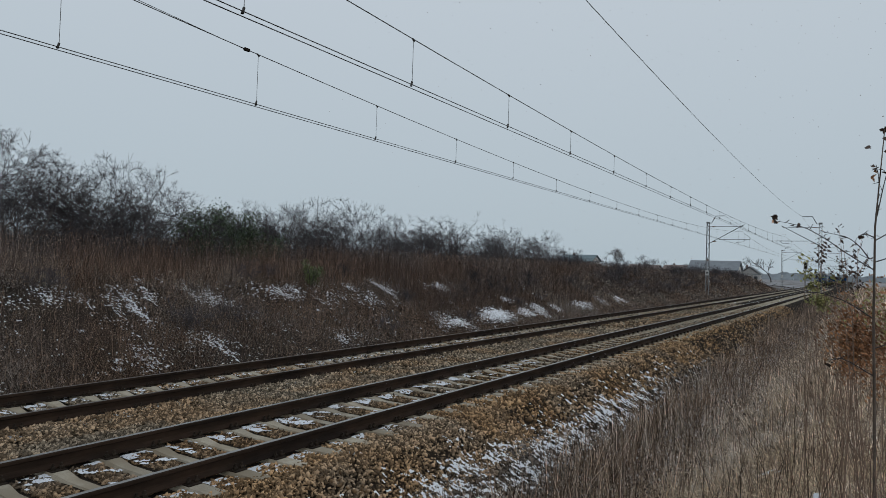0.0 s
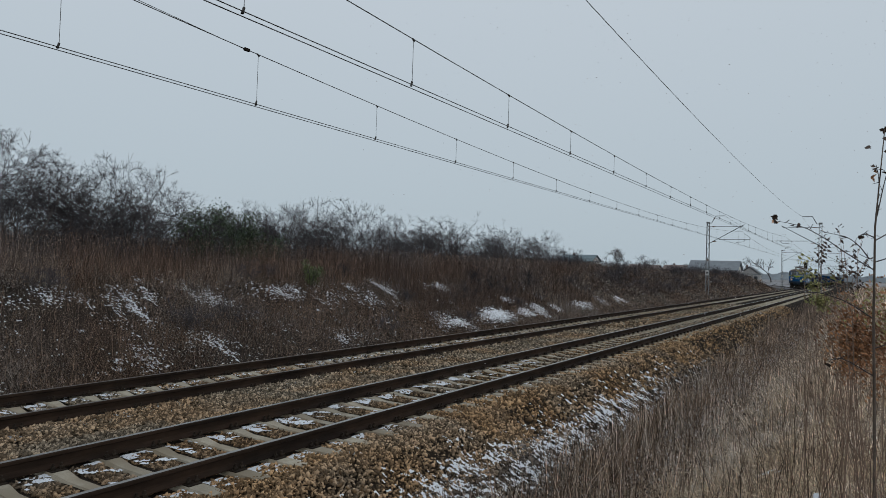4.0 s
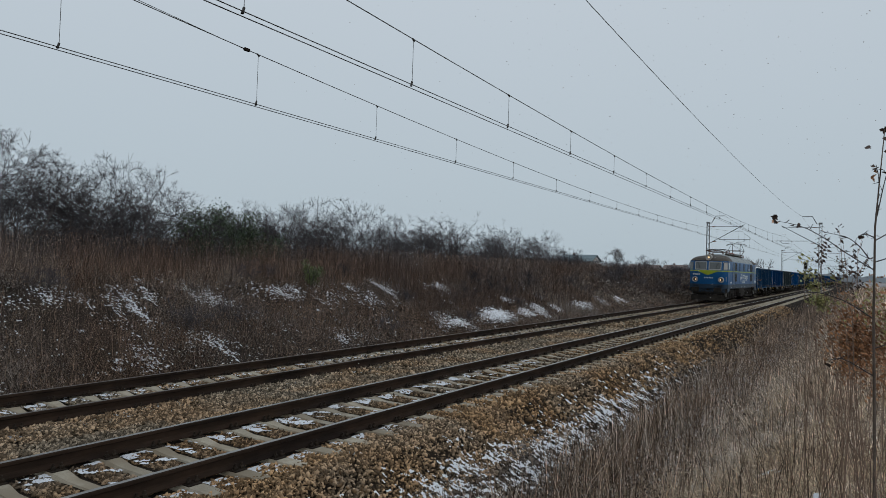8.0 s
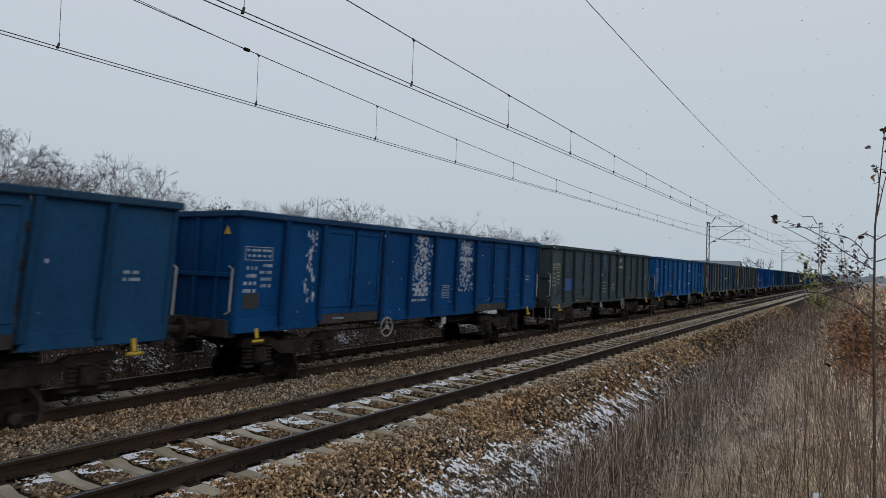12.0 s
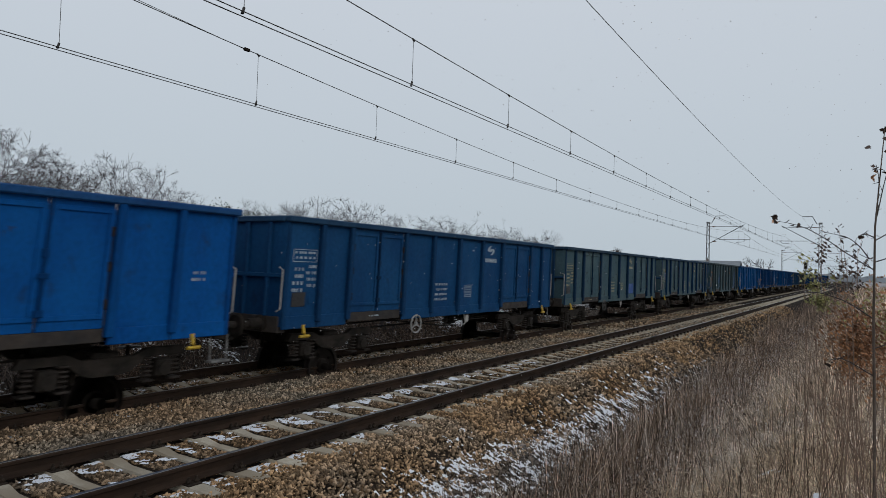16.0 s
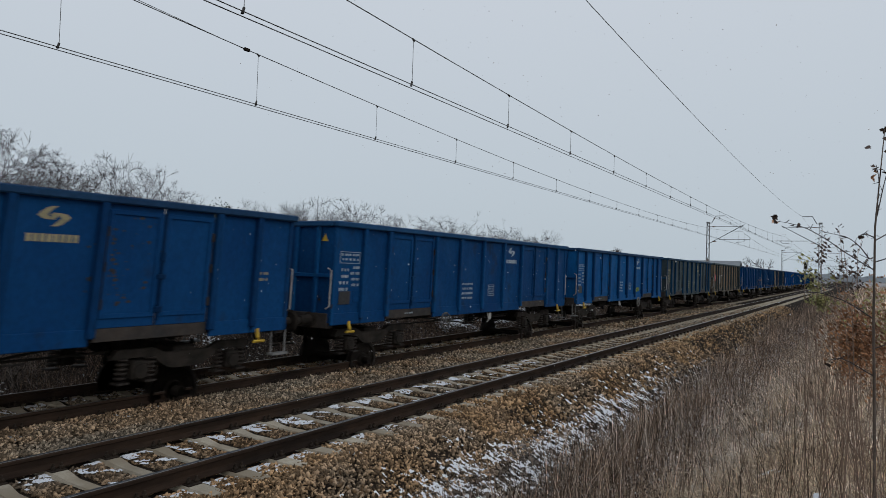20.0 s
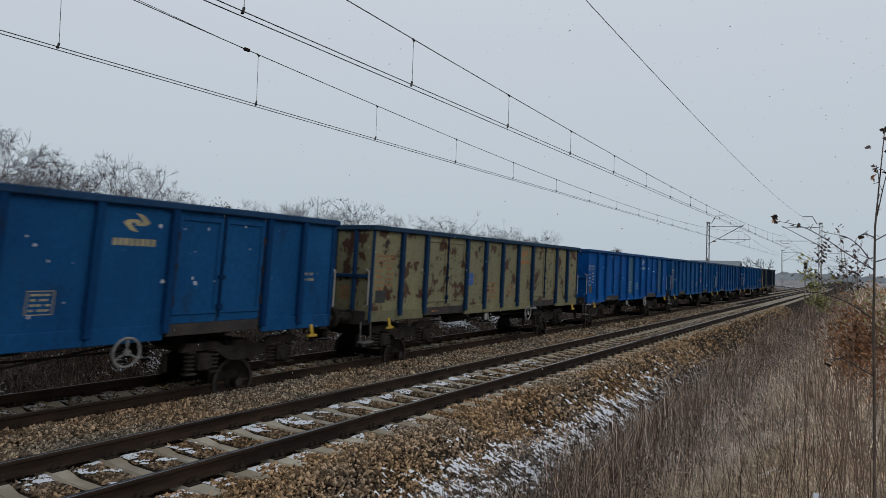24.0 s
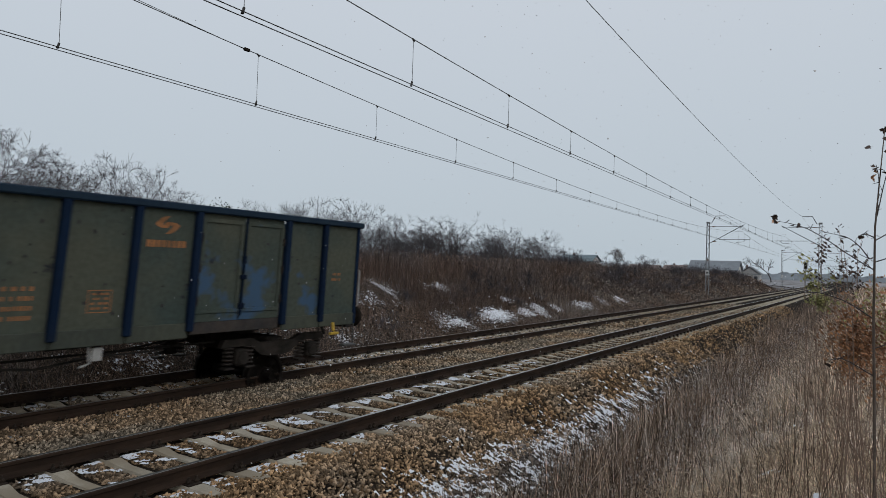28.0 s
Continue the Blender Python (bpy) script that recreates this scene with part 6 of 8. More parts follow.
def scraps(name, label, category, rng, n, x0, x1, y0, y1, lift, size, mat, cell=0.5, power=1.2, upright=0.6, thin=None):
    """Crumpled dead leaves and seed heads held at some height among the stems."""
    xs, ys = clumped(rng, n, x0, x1, y0, y1, cell, power)
    keep = (ys < y1 + 0.2) & (ys > y0 - 0.2)
    if thin:
        chance = rng.uniform(0, 1, n)
        keep &= np.array([c < thin(x, y) for c, x, y in zip(chance, xs, ys)])
    xs, ys = xs[keep], ys[keep]
    m = len(xs)
    c = np.stack([xs, ys, heights(xs, ys) + rng.uniform(lift[0], lift[1], m)], 1)
    s = rng.uniform(size[0], size[1], m) * (1 + np.maximum(0, xs - 14) * 0.02)
    u = rng.normal(0, 1, (m, 3)) * np.array([1, 1, upright])
    u /= np.linalg.norm(u, axis=1)[:, None]
    w = np.cross(u, rng.normal(0, 1, (m, 3)))
    w /= np.linalg.norm(w, axis=1)[:, None]
    u, w = u * s[:, None], w * (s * rng.uniform(0.3, 0.7, m))[:, None]
    curl = np.cross(u, w)
    curl *= (s * rng.uniform(-0.4, 0.4, m) / np.maximum(1e-9, np.linalg.norm(curl, axis=1)))[:, None]
    co = np.stack([c - u, c + w + curl, c + u, c - w + curl], 1).reshape(-1, 3)
    loops = ((np.arange(m) * 4)[:, None] + np.array([[0, 1, 2, 0, 2, 3]])).ravel()
    ob = new(name, from_arrays(name, co, loops, np.full(2 * m, 3), mat))
    return tagged(ob, label, category, kind="stuff")


def near_cover(x, y):
    """Weeds stand thin where the slope's snow lies."""
    return 0.55 if slope_snow(x, y) > 0.0 else 1.0


def foot_cover(x, y):
    return 0.22 if open_snow(x, y - 0.12) > 0.1 else 1.0


def build_fields():
    rng = np.random.default_rng(7)
    field("bank_weeds", "dark brown dead weeds covering the cutting slope", rng, 100000, 3, 36, 12.7, 17.6, (0.06, 0.26), (0.005, 0.011), 1.9, GRASS_BANK, 1, 0.35, 1.3, thin=near_cover)
    field("bank_weeds", "taller grey-brown dead weeds in tufts on the slope", rng, 44000, 3, 45, 13.2, 17.6, (0.2, 0.5), (0.004, 0.009), 1.2, GRASS_BANK, 1, 0.2, 1.3, wave=0.5, thin=foot_cover)
    field("bank_weeds", "reddish upright weed stems on the slope", rng, 30000, 3, 45, 13.4, 18.0, (0.25, 0.65), (0.004, 0.009), 1.0, GRASS_RED, 1, 0.2, 1.3, wave=0.6, thin=lambda x, y: 0.35 + 0.65 * (slope_snow(x, y) < -0.1) if x < 24 else foot_cover(x, y))
    field("bank_weeds", "dark dead weed stalks scattered over the slope", rng, 16000, 3, 45, 13.0, 17.8, (0.3, 0.75), (0.005, 0.01), 0.6, WEED, 1, 0.15, 1.3, wave=0.6, thin=foot_cover)
    field("bank_weeds", "dark brown dead weeds on the far part of the cutting slope", rng, 70000, 34, 135, 12.9, 18.5, (0.2, 0.75), (0.011, 0.024), 1.3, GRASS_BANK, 1, cell=0.5, power=1.3, wave=0.3, thin=foot_cover)
    field("bank_weeds", "purplish brushwood on the far part of the slope", rng, 30000, 22, 135, 14.6, 20.0, (0.5, 1.3), (0.008, 0.017), 0.9, BRUSH, 2, 0.4, 1.3, wave=0.6, thin=foot_cover)
    scraps("leaf_litter", "crumpled dead leaves strewn over the cutting slope", "leaf litter", rng, 110000, 3, 46, 12.6, 17.8, (-0.02, 0.42), (0.010, 0.026), LITTER, 0.25, 1.25, thin=lambda x, y: min(near_cover(x, y), foot_cover(x, y)))
    scraps("leaf_litter", "dead leaves and weeds on the far slope", "leaf litter", rng, 30000, 42, 135, 12.8, 19.5, (0.0, 0.8), (0.025, 0.05), LITTER, 0.8, 1.3, thin=foot_cover)
    field("frosted_weeds", "frosted pale stems among the weeds of the slope", rng, 7000, 3, 40, 13.2, 17.4, (0.06, 0.2), (0.005, 0.01), 1.8, FROSTED, 1, power=1.2)
    field("crest_grass", "tall reddish-brown dead grass along the top of the bank", rng, 52000, 4, 70, 17.0, 20.3, (0.2, 0.85), (0.005, 0.011), 1.5, GRASS_CREST, 1, 0.35, 1.3, wave=0.4)
    field("crest_grass", "high reddish stems along the top of the bank", rng, 34000, 4, 70, 17.0, 20.6, (0.6, 1.35), (0.005, 0.010), 0.5, GRASS_RED, 1, 0.25, 1.3, wave=0.5)
    scraps("seed_heads", "pale brown seed heads over the grass of the bank top", "seed heads", rng, 40000, 4, 72, 17.0, 20.6, (0.15, 1.1), (0.009, 0.024), SEED_HEAD, 0.4, 1.3, 1.2)
    scraps("seed_heads", "dark seed heads over the stems of the bank top", "seed heads", rng, 9000, 4, 60, 17.0, 20.6, (0.5, 1.25), (0.016, 0.032), LEAF_DARK, 0.4, 1.3, 1.2)
    field("crest_grass", "tall reddish-brown dead grass along the far bank top", rng, 24000, 60, 140, 15.5, 21, (0.4, 1.1), (0.014, 0.028), 1.1, GRASS_BANK, 1, cell=0.8, wave=0.4)
    field("thicket", "dark tangled undergrowth below the bare shrubs", rng, 52000, 5, 62, 20.8, 25.5, (0.7, 2.0), (0.008, 0.014), 1.3, TWIG, 2, 0.7, 1.05)
    # the near verge: curled straw, darker stalks along the ditch
    field("dry_grass", "pale straw-coloured dry grass in the near verge", rng, 42000, 2.6, 13, -1.7, 2.6, (0.2, 0.5), (0.006, 0.012), 1.8, GRASS_DRY, 3, 0.15, 1.25, 0.7, wave=0.4)
    field("dry_grass", "brown dry grass in the near verge", rng, 18000, 2.6, 14, -2.0, 2.6, (0.2, 0.55), (0.005, 0.010), 1.6, GRASS_TAN, 2, 0.15, 1.25, 0.6, wave=0.4)
    field("dry_grass", "pale dry grass further along the verge", rng, 36000, 11, 34, -2.6, 2.8, (0.25, 0.7), (0.006, 0.013), 1.2, GRASS_DRY, 2, 0.22, 1.2, 0.3, wave=0.45)
    field("dry_grass", "brown grass further along the verge", rng, 18000, 11, 40, -3.2, 3.0, (0.3, 0.8), (0.006, 0.012), 0.9, GRASS_TAN, 2, 0.22, 1.2, 0.2, wave=0.5)
    field("dry_grass", "brownish dry grass far along the verge", rng, 28000, 32, 130, -5, 3.6, (0.35, 0.9), (0.014, 0.03), 0.9, GRASS_TAN, 2, 0.5, 1.4, wave=0.4)
    field("straw", "bright curled straw blades in the near verge", rng, 30000, 2.8, 16, -1.6, 3.2, (0.18, 0.5), (0.007, 0.013), 2.0, STRAW_BLADE, 4, 0.2, 1.3, 0.9, wave=0.5)
    field("frosted_grass", "frost-whitened grass stems in the near verge", rng, 11000, 9.0, 30, 0.4, 2.4, (0.2, 0.5), (0.004, 0.008), 1.7, FROSTED, 3, 0.2, 1.2, 0.7, wave=0.7)
    field("ditch_grass", "tall straw-coloured stems along the ditch", rng, 10000, 3.0, 40, 1.5, 3.7, (0.2, 0.65), (0.007, 0.012), 0.8, STRAW_BLADE, 2, 0.2, 1.3, 0.2, wave=0.5)
    field("ditch_weeds", "dark dead weed stalks along the ditch", rng, 8500, 3.0, 40, 2.0, 3.7, (0.4, 1.0), (0.009, 0.016), 0.4, WEED, 2, 0.16, 1.3, wave=0.6)
    field("ditch_weeds", "reddish weed stalks along the ditch", rng, 13000, 3.0, 44, 1.8, 3.9, (0.3, 0.8), (0.008, 0.015), 0.6, GRASS_TAN, 2, 0.16, 1.3, wave=0.6)
    field("ditch_weeds", "fine grey-brown weeds at the ballast foot", rng, 9000, 3, 44, 2.9, 4.0, (0.15, 0.5), (0.004, 0.008), 0.8, WEED, 2, 0.18, 1.2, wave=0.6)
    field("ditch_weeds", "dark stalks standing above the verge grass", rng, 2600, 5, 40, 0.3, 3.2, (0.5, 1.0), (0.006, 0.011), 0.4, WEED, 2, 0.3, 1.2)
    scraps("seed_heads", "withered leaves and seed heads among the ditch weeds", "seed heads", rng, 11000, 3, 40, 1.4, 3.8, (0.1, 0.8), (0.008, 0.02), LEAF_DARK, 0.2, 1.35, 1.2)
    scraps("frosted_heads", "frost-white seed heads among the ditch weeds", "seed heads", rng, 3500, 3, 34, 1.6, 3.8, (0.45, 0.9), (0.008, 0.02), FROSTED, 0.1, 1.35, 1.0)
    field("ditch_weeds", "dark dead weeds far along the ditch", rng, 14000, 36, 120, 1.2, 4.2, (0.4, 1.1), (0.012, 0.024), 0.6, GRASS_CREST, 2, 0.4, 1.3, wave=0.4)


build_fields()


def weed_mesh(seed, head_mat):
    """A dead tall weed: stem, a few side stems, ragged seed heads."""
    rnd = random.Random(seed)
    b, hd = Build(), Build()
    h = rnd.uniform(0.85, 1.25)
    bend = rnd.uniform(-0.12, 0.12)
    top = (bend * 1.2, rnd.uniform(-0.08, 0.08), h)
    b.tube([(0, 0, -0.1), (bend * 0.3, 0, h * 0.5), top], [0.0038, 0.003, 0.002], 4, False)
    tips = [top]
    for _ in range(rnd.randint(4, 8)):
        f = rnd.uniform(0.55, 0.95)
        a = rnd.uniform(0, 6.28)
        s = (bend * f * f * 1.2, 0, h * f)
        e = (s[0] + 0.13 * math.cos(a), s[1] + 0.13 * math.sin(a), s[2] + rnd.uniform(0.06, 0.16))
        b.tube([s, e], [0.0018, 0.0014], 3, False)
        tips.append(e)
    for t in tips:
        for _ in range(10):
            c = [t[i] + rnd.gauss(0, 0.022) for i in range(3)]
            r = rnd.uniform(0.004, 0.009)
            a = rnd.uniform(0, 6.28)
            dx, dy = r * math.cos(a), r * math.sin(a)
            hd.add([(c[0] - dx, c[1] - dy, c[2] - r), (c[0] + dx, c[1] + dy, c[2] - r * 0.4), (c[0] + dx * 0.2, c[1] - dy, c[2] + r)], [(0, 1, 2)])
    return b, hd


def build_weeds():
    rnd = random.Random(21)
    makers = []
    for k in range(5):
        stem, head = weed_mesh(k, LEAF_DARK)
        t = tagged(new("dead_weed"), "tall dead weed with ragged dark seed heads beside the ditch", "weed", "tall dead weeds along the verge")
        part("stem", stem, WEED, t)
        tagged(part("seed_head", head, FROSTED if k in (1, 3) else LEAF_DARK, t), kind="stuff")
        makers.append(t)
    spots = []
    for i in range(150):
        x = 3.4 + 26 * rnd.random() ** 1.8
        y = rnd.uniform(0.6, 3.5)
        spots.append((x, y))
    for i, (x, y) in enumerate(spots):
        m = pose(x, y, ground_z(x, y) - 0.03, rnd.uniform(-7, 7), rnd.uniform(-7, 7), rnd.uniform(0, 360)) @ Matrix.Scale(rnd.uniform(0.5, 0.85), 4)
        if i < 5:
            makers[i].matrix_basis = m
        else:
            c = makers[i % 5].copy()
            scene.collection.objects.link(c)
            c.matrix_basis = m
            for o in makers[i % 5].children:
                q = o.copy()
                scene.collection.objects.link(q)
                q.parent = c


build_weeds()


def build_shoots():
    """Thin bare shoots that stand over the verge grass, with short side twigs."""
    rnd = random.Random(61)
    made = []
    for k in range(6):
        t = tagged(new("bare_shoot"), "thin reddish bare shoot standing in the dry grass", "shoot", "bare shoots in the verge")
        h = rnd.uniform(1.0, 1.5)
        way, p, d = [Vector((0, 0, -0.1))], Vector((0, 0, -0.1)), Vector((rnd.gauss(0, 0.08), rnd.gauss(0, 0.08), 1))
        for i in range(7):
            d = (d + Vector((rnd.gauss(0, 0.06), rnd.gauss(0, 0.06), 0))).normalized()
            p = p + d * (h + 0.1) / 7
            way.append(p)
        part("stem", Build().tube(way, [0.0048 - 0.0034 * i / 7 for i in range(8)], 5), SHOOT, t)
        tw = Build()
        for _ in range(rnd.randint(9, 16)):
            i = rnd.randint(2, 6)
            q = way[i].lerp(way[i + 1], rnd.random())
            a, l = rnd.uniform(0, 6.28), rnd.uniform(0.05, 0.22)
            e = q + Vector((l * math.cos(a), l * math.sin(a), l * rnd.uniform(0.1, 0.9)))
            tw.tube([q, q.lerp(e, 0.5) + Vector((0, 0, -0.01)), e], [0.0022, 0.0017, 0.001], 3, False)
        tagged(part("twig_spray", tw, SHOOT, t), kind="stuff")
        made.append(t)
    for i in range(76):
        x = 5.0 + 9.5 * rnd.random() ** 1.3
        y = rnd.uniform(-0.75, 0.45) * x / 9 + (rnd.uniform(0, 1.0) if i % 4 == 0 else 0.0)
        m = pose(x, y, ground_z(x, y) - 0.04, rnd.gauss(0, 6), rnd.gauss(0, 6), rnd.uniform(0, 360)) @ Matrix.Scale(rnd.uniform(0.55, 1.0), 4)
        if i < 6:
            made[i].matrix_basis = m
        else:
            c = copy_thing(made[i % 6], Matrix())
            c.matrix_basis = m


build_shoots()


def grow(rnd, b_thick, b_thin, start, way, length, r, depth, spread, up, kink=0.25):
    """Branches that fork and thin out; thick and thin wood go to two meshes."""
    n = 3 if r > 0.012 else (2 if depth else 1)
    pts, p, d = [start], Vector(start), Vector(way).normalized()
    for i in range(n):
        d = (d + Vector((rnd.gauss(0, kink), rnd.gauss(0, kink), rnd.gauss(0, kink) + up))).normalized()
        p = p + d * length / n
        pts.append(tuple(p))
    rr = [max(0.0035, r * (1 - 0.45 * i / n)) for i in range(n + 1)]
    (b_thick if r > 0.012 else b_thin).tube(pts, rr, 5 if r > 0.02 else 3, False)
    if depth == 0:
        return
    kids = rnd.randint(3, 4) if depth > 1 else rnd.randint(5, 7)
    for k in range(kids):
        q = Vector(pts[rnd.choice((1, min(2, n), n, n))])
        side = Vector((rnd.gauss(0, 1), rnd.gauss(0, 1), rnd.gauss(0, 0.6))).normalized()
        grow(rnd, b_thick, b_thin, tuple(q), d + side * spread, length * rnd.uniform(0.5, 0.78), r * 0.58, depth - 1, spread, up, kink)


def shrub(seed, stems, height, spread, up, depth, label, category="shrub", lean=0.5, r0=0.03, kink=0.25):
    rnd = random.Random(seed)
    t = tagged(new("bare_shrub" if category == "shrub" else "bare_tree"), label, category, "bare shrubs along the bank top" if category == "shrub" else "")
    thick, thin = Build(), Build()
    for i in range(stems):
        a = 6.28 * i / stems + rnd.uniform(-0.4, 0.4)
        way = (lean * math.cos(a) * rnd.uniform(0.3, 1), lean * math.sin(a) * rnd.uniform(0.3, 1), 1)
        st = (0.25 * math.cos(a) * min(1, stems - 1), 0.25 * math.sin(a) * min(1, stems - 1), -0.1)
        grow(rnd, thick, thin, st, way, height * rnd.uniform(0.36, 0.5), r0 * rnd.uniform(0.7, 1.1), depth, spread, up, kink)
    part("trunk", thick, BARK, t)
    part("crown", thin, TWIG, t)
    return t


def leaf_cloud(rnd, n, places, spread, size):
    b = Build()
    for _ in range(n):
        c = rnd.choice(places)
        c = [c[i] + rnd.gauss(0, spread) for i in range(3)]
        s = rnd.uniform(*size)
        u = Vector((rnd.gauss(0, 1), rnd.gauss(0, 1), rnd.gauss(0, 1))).normalized()
        v = u.orthogonal().normalized()
        w2 = u.cross(v) * 0.45
        c = Vector(c)
        b.add([c - v * s, c + w2 * s, c + v * s, c - w2 * s], [(0, 1, 2), (0, 2, 3)])
    return b


def build_shrubs():
    kinds = [
        shrub(1, 7, 3.9, 0.95, 0.0, 4, "bare grey spreading thorn shrub on the bank top", lean=0.75),
        shrub(2, 9, 3.3, 0.78, 0.05, 4, "bare dense rounded shrub on the bank top", lean=0.7, r0=0.026),
        shrub(3, 14, 2.9, 0.28, 0.3, 3, "bare shrub of upright wands on the bank top", lean=0.35, r0=0.02, kink=0.12),
        shrub(5, 9, 1.5, 0.7, 0.08, 3, "low bare thorn shrub on the cutting slope", lean=0.8, r0=0.016),
        shrub(4, 6, 4.2, 1.0, -0.01, 4, "bare low-branched hawthorn on the bank top", lean=0.6, r0=0.045),
        shrub(14, 5, 3.4, 0.8, 0.02, 5, "bare hawthorn with a dense twiggy crown on the bank top", lean=0.8, r0=0.036, kink=0.24),
        shrub(15, 4, 3.6, 0.85, 0.0, 5, "low bare tree with spreading limbs on the bank top", lean=0.75, r0=0.042, kink=0.26),
    ]
    tall = [float(np.percentile([v.co.z for o in k.children for v in o.data.vertices], 98.5)) for k in kinds]
    #   x, y, height, kind, turn
    spots = [(8.9, 22.0, 3.7, 6, 10), (9.8, 22.6, 3.3, 6, 250), (10.9, 21.6, 3.1, 5, 80), (11.8, 21.8, 3.1, 5, 20), (12.7, 22.0, 3.5, 5, 140), (13.5, 21.6, 3.45, 5, 200), (14.3, 22.3, 3.3, 5, 260), (15.1, 22.5, 2.8, 5, 320),
             (18.3, 21.5, 2.3, 2, 0), (19.2, 22.0, 2.9, 2, 70), (19.9, 21.7, 3.15, 2, 200), (20.7, 22.0, 2.8, 2, 130), (21.6, 21.6, 2.7, 0, 120), (22.3, 22.2, 3.2, 1, 33), (23.4, 22.6, 2.8, 1, 250), (24.2, 21.8, 3.2, 0, 300), (25.2, 22.0, 3.3, 5, 210), (26.5, 22.4, 3.4, 1, 95),
             (27.6, 21.8, 3.1, 0, 180), (28.6, 22.2, 2.9, 1, 15), (29.9, 22.0, 3.1, 2, 45), (31.2, 22.0, 3.2, 4, 250), (32.8, 22.2, 3.3, 2, 160), (34.8, 22.0, 3.5, 4, 20), (36.5, 22.4, 3.4, 2, 66), (38.4, 22.6, 3.2, 0, 66), (40.6, 22.0, 3.1, 1, 310),
             (42.6, 22.2, 3.3, 0, 130), (44.8, 22.0, 3.6, 4, 275), (47.0, 22.4, 3.7, 0, 15), (49.6, 22.2, 3.4, 1, 88), (52.0, 22.6, 2.9, 0, 230), (54.3, 22.2, 2.4, 1, 199),
             (8.2, 24.0, 3.6, 5, 160), (9.9, 24.3, 3.1, 5, 290), (12.2, 24.5, 2.9, 5, 50), (14.2, 24.4, 3.0, 5, 10), (16.6, 24.5, 2.4, 0, 5), (20.6, 24.5, 2.9, 1, 111), (22.6, 24.4, 3.0, 1, 60), (24.6, 24.6, 3.2, 0, 40), (28.5, 25, 3.0, 0, 31), (39.5, 25, 3.2, 1, 77), (46, 25, 3.7, 0, 190)]
    low = random.Random(77)
    for i in range(6):
        spots.append((27 + 28 * (i + low.random()) / 6, low.uniform(22.6, 25.5), low.uniform(2.9, 3.4), low.choice((0, 1, 1)), low.uniform(0, 360)))
    for x in (34, 41, 29.5, 51):
        spots.append((x, 16.2, low.uniform(1.0, 1.4), 3, low.uniform(0, 360)))
    for i in range(46):
        spots.append((46 + 76 * (i + low.random()) / 46, low.uniform(14.8, 19.6), low.uniform(1.0, 1.9), 3, low.uniform(0, 360)))
    for i in range(14):
        spots.append((8 + 26 * (i + low.random()) / 14, low.uniform(13.6, 17.5), low.uniform(0.5, 0.85), 3, low.uniform(0, 360)))
    used = set()
    for x, y, h, k, turn in spots:
        m = pose(x, y, ground_z(x, y) - 0.05, 0, 0, turn) @ Matrix.Scale(h / tall[k], 4)
        if k in used:
            copy_thing(kinds[k], m)
        else:
            used.add(k)
            kinds[k].matrix_basis = m
    # evergreen shrubs among them
    for seed, (x, y, h, w2, n, mat, lab) in enumerate((
            (16.0, 20.9, 2.5, 1.15, 7000, LEAF_GREEN, "dark green leafy shrub on the bank top"), (17.9, 21.2, 2.1, 1.05, 5500, LEAF_GREEN, "green leafy shrub on the bank top"),
            (19.3, 21.0, 1.6, 0.8, 2200, LEAF_GREEN, "small green shrub on the bank top"), (17.5, 16.7, 1.0, 0.38, 900, LEAF_OLIVE, "small yellow-green shrub on the slope"))):
        rnd = random.Random(50 + seed)
        t = tagged(new("leafy_shrub"), lab, "shrub")
        thick, thin = Build(), Build()
        tips = []
        for i in range(9):
            a = 6.28 * i / 9
            e = (w2 * math.cos(a) * rnd.uniform(0.3, 1), w2 * math.sin(a) * rnd.uniform(0.3, 1), h * rnd.uniform(0.6, 1))
            thick.tube([(0, 0, -0.1), (e[0] * 0.4, e[1] * 0.4, e[2] * 0.55), e], [0.02, 0.013, 0.005], 4, False)
            for f in (0.35, 0.55, 0.75, 0.95):
                q = (e[0] * f + rnd.gauss(0, w2 * 0.2), e[1] * f + rnd.gauss(0, w2 * 0.2), e[2] * f)
                thin.tube([(e[0] * f * 0.7, e[1] * f * 0.7, e[2] * f * 0.8), q], [0.008, 0.004], 3, False)
                tips.append(q)
        part("trunk", thick, BARK, t)
        part("crown", thin, TWIG, t)
        part("foliage", leaf_cloud(rnd, n, tips, w2 * 0.2, (0.03, 0.06)), mat, t)
        t.location = (x, y, ground_z(x, y))


build_shrubs()


def rounded(pts):
    """The same way with two more stations in each stretch, so that it bends instead of breaking."""
    q = [Vector(p) for p in pts]
    q = [2 * q[0] - q[1]] + q + [2 * q[-1] - q[-2]]
    out = []
    for i in range(1, len(q) - 2):
        for f in (0.0, 1 / 3, 2 / 3):
            a, b, c, e = q[i - 1:i + 3]
            out.append(0.5 * (2 * b + (c - a) * f + (2 * a - 5 * b + 4 * c - e) * f * f + (3 * b - a - 3 * c + e) * f ** 3))
    return out + [q[-2]]


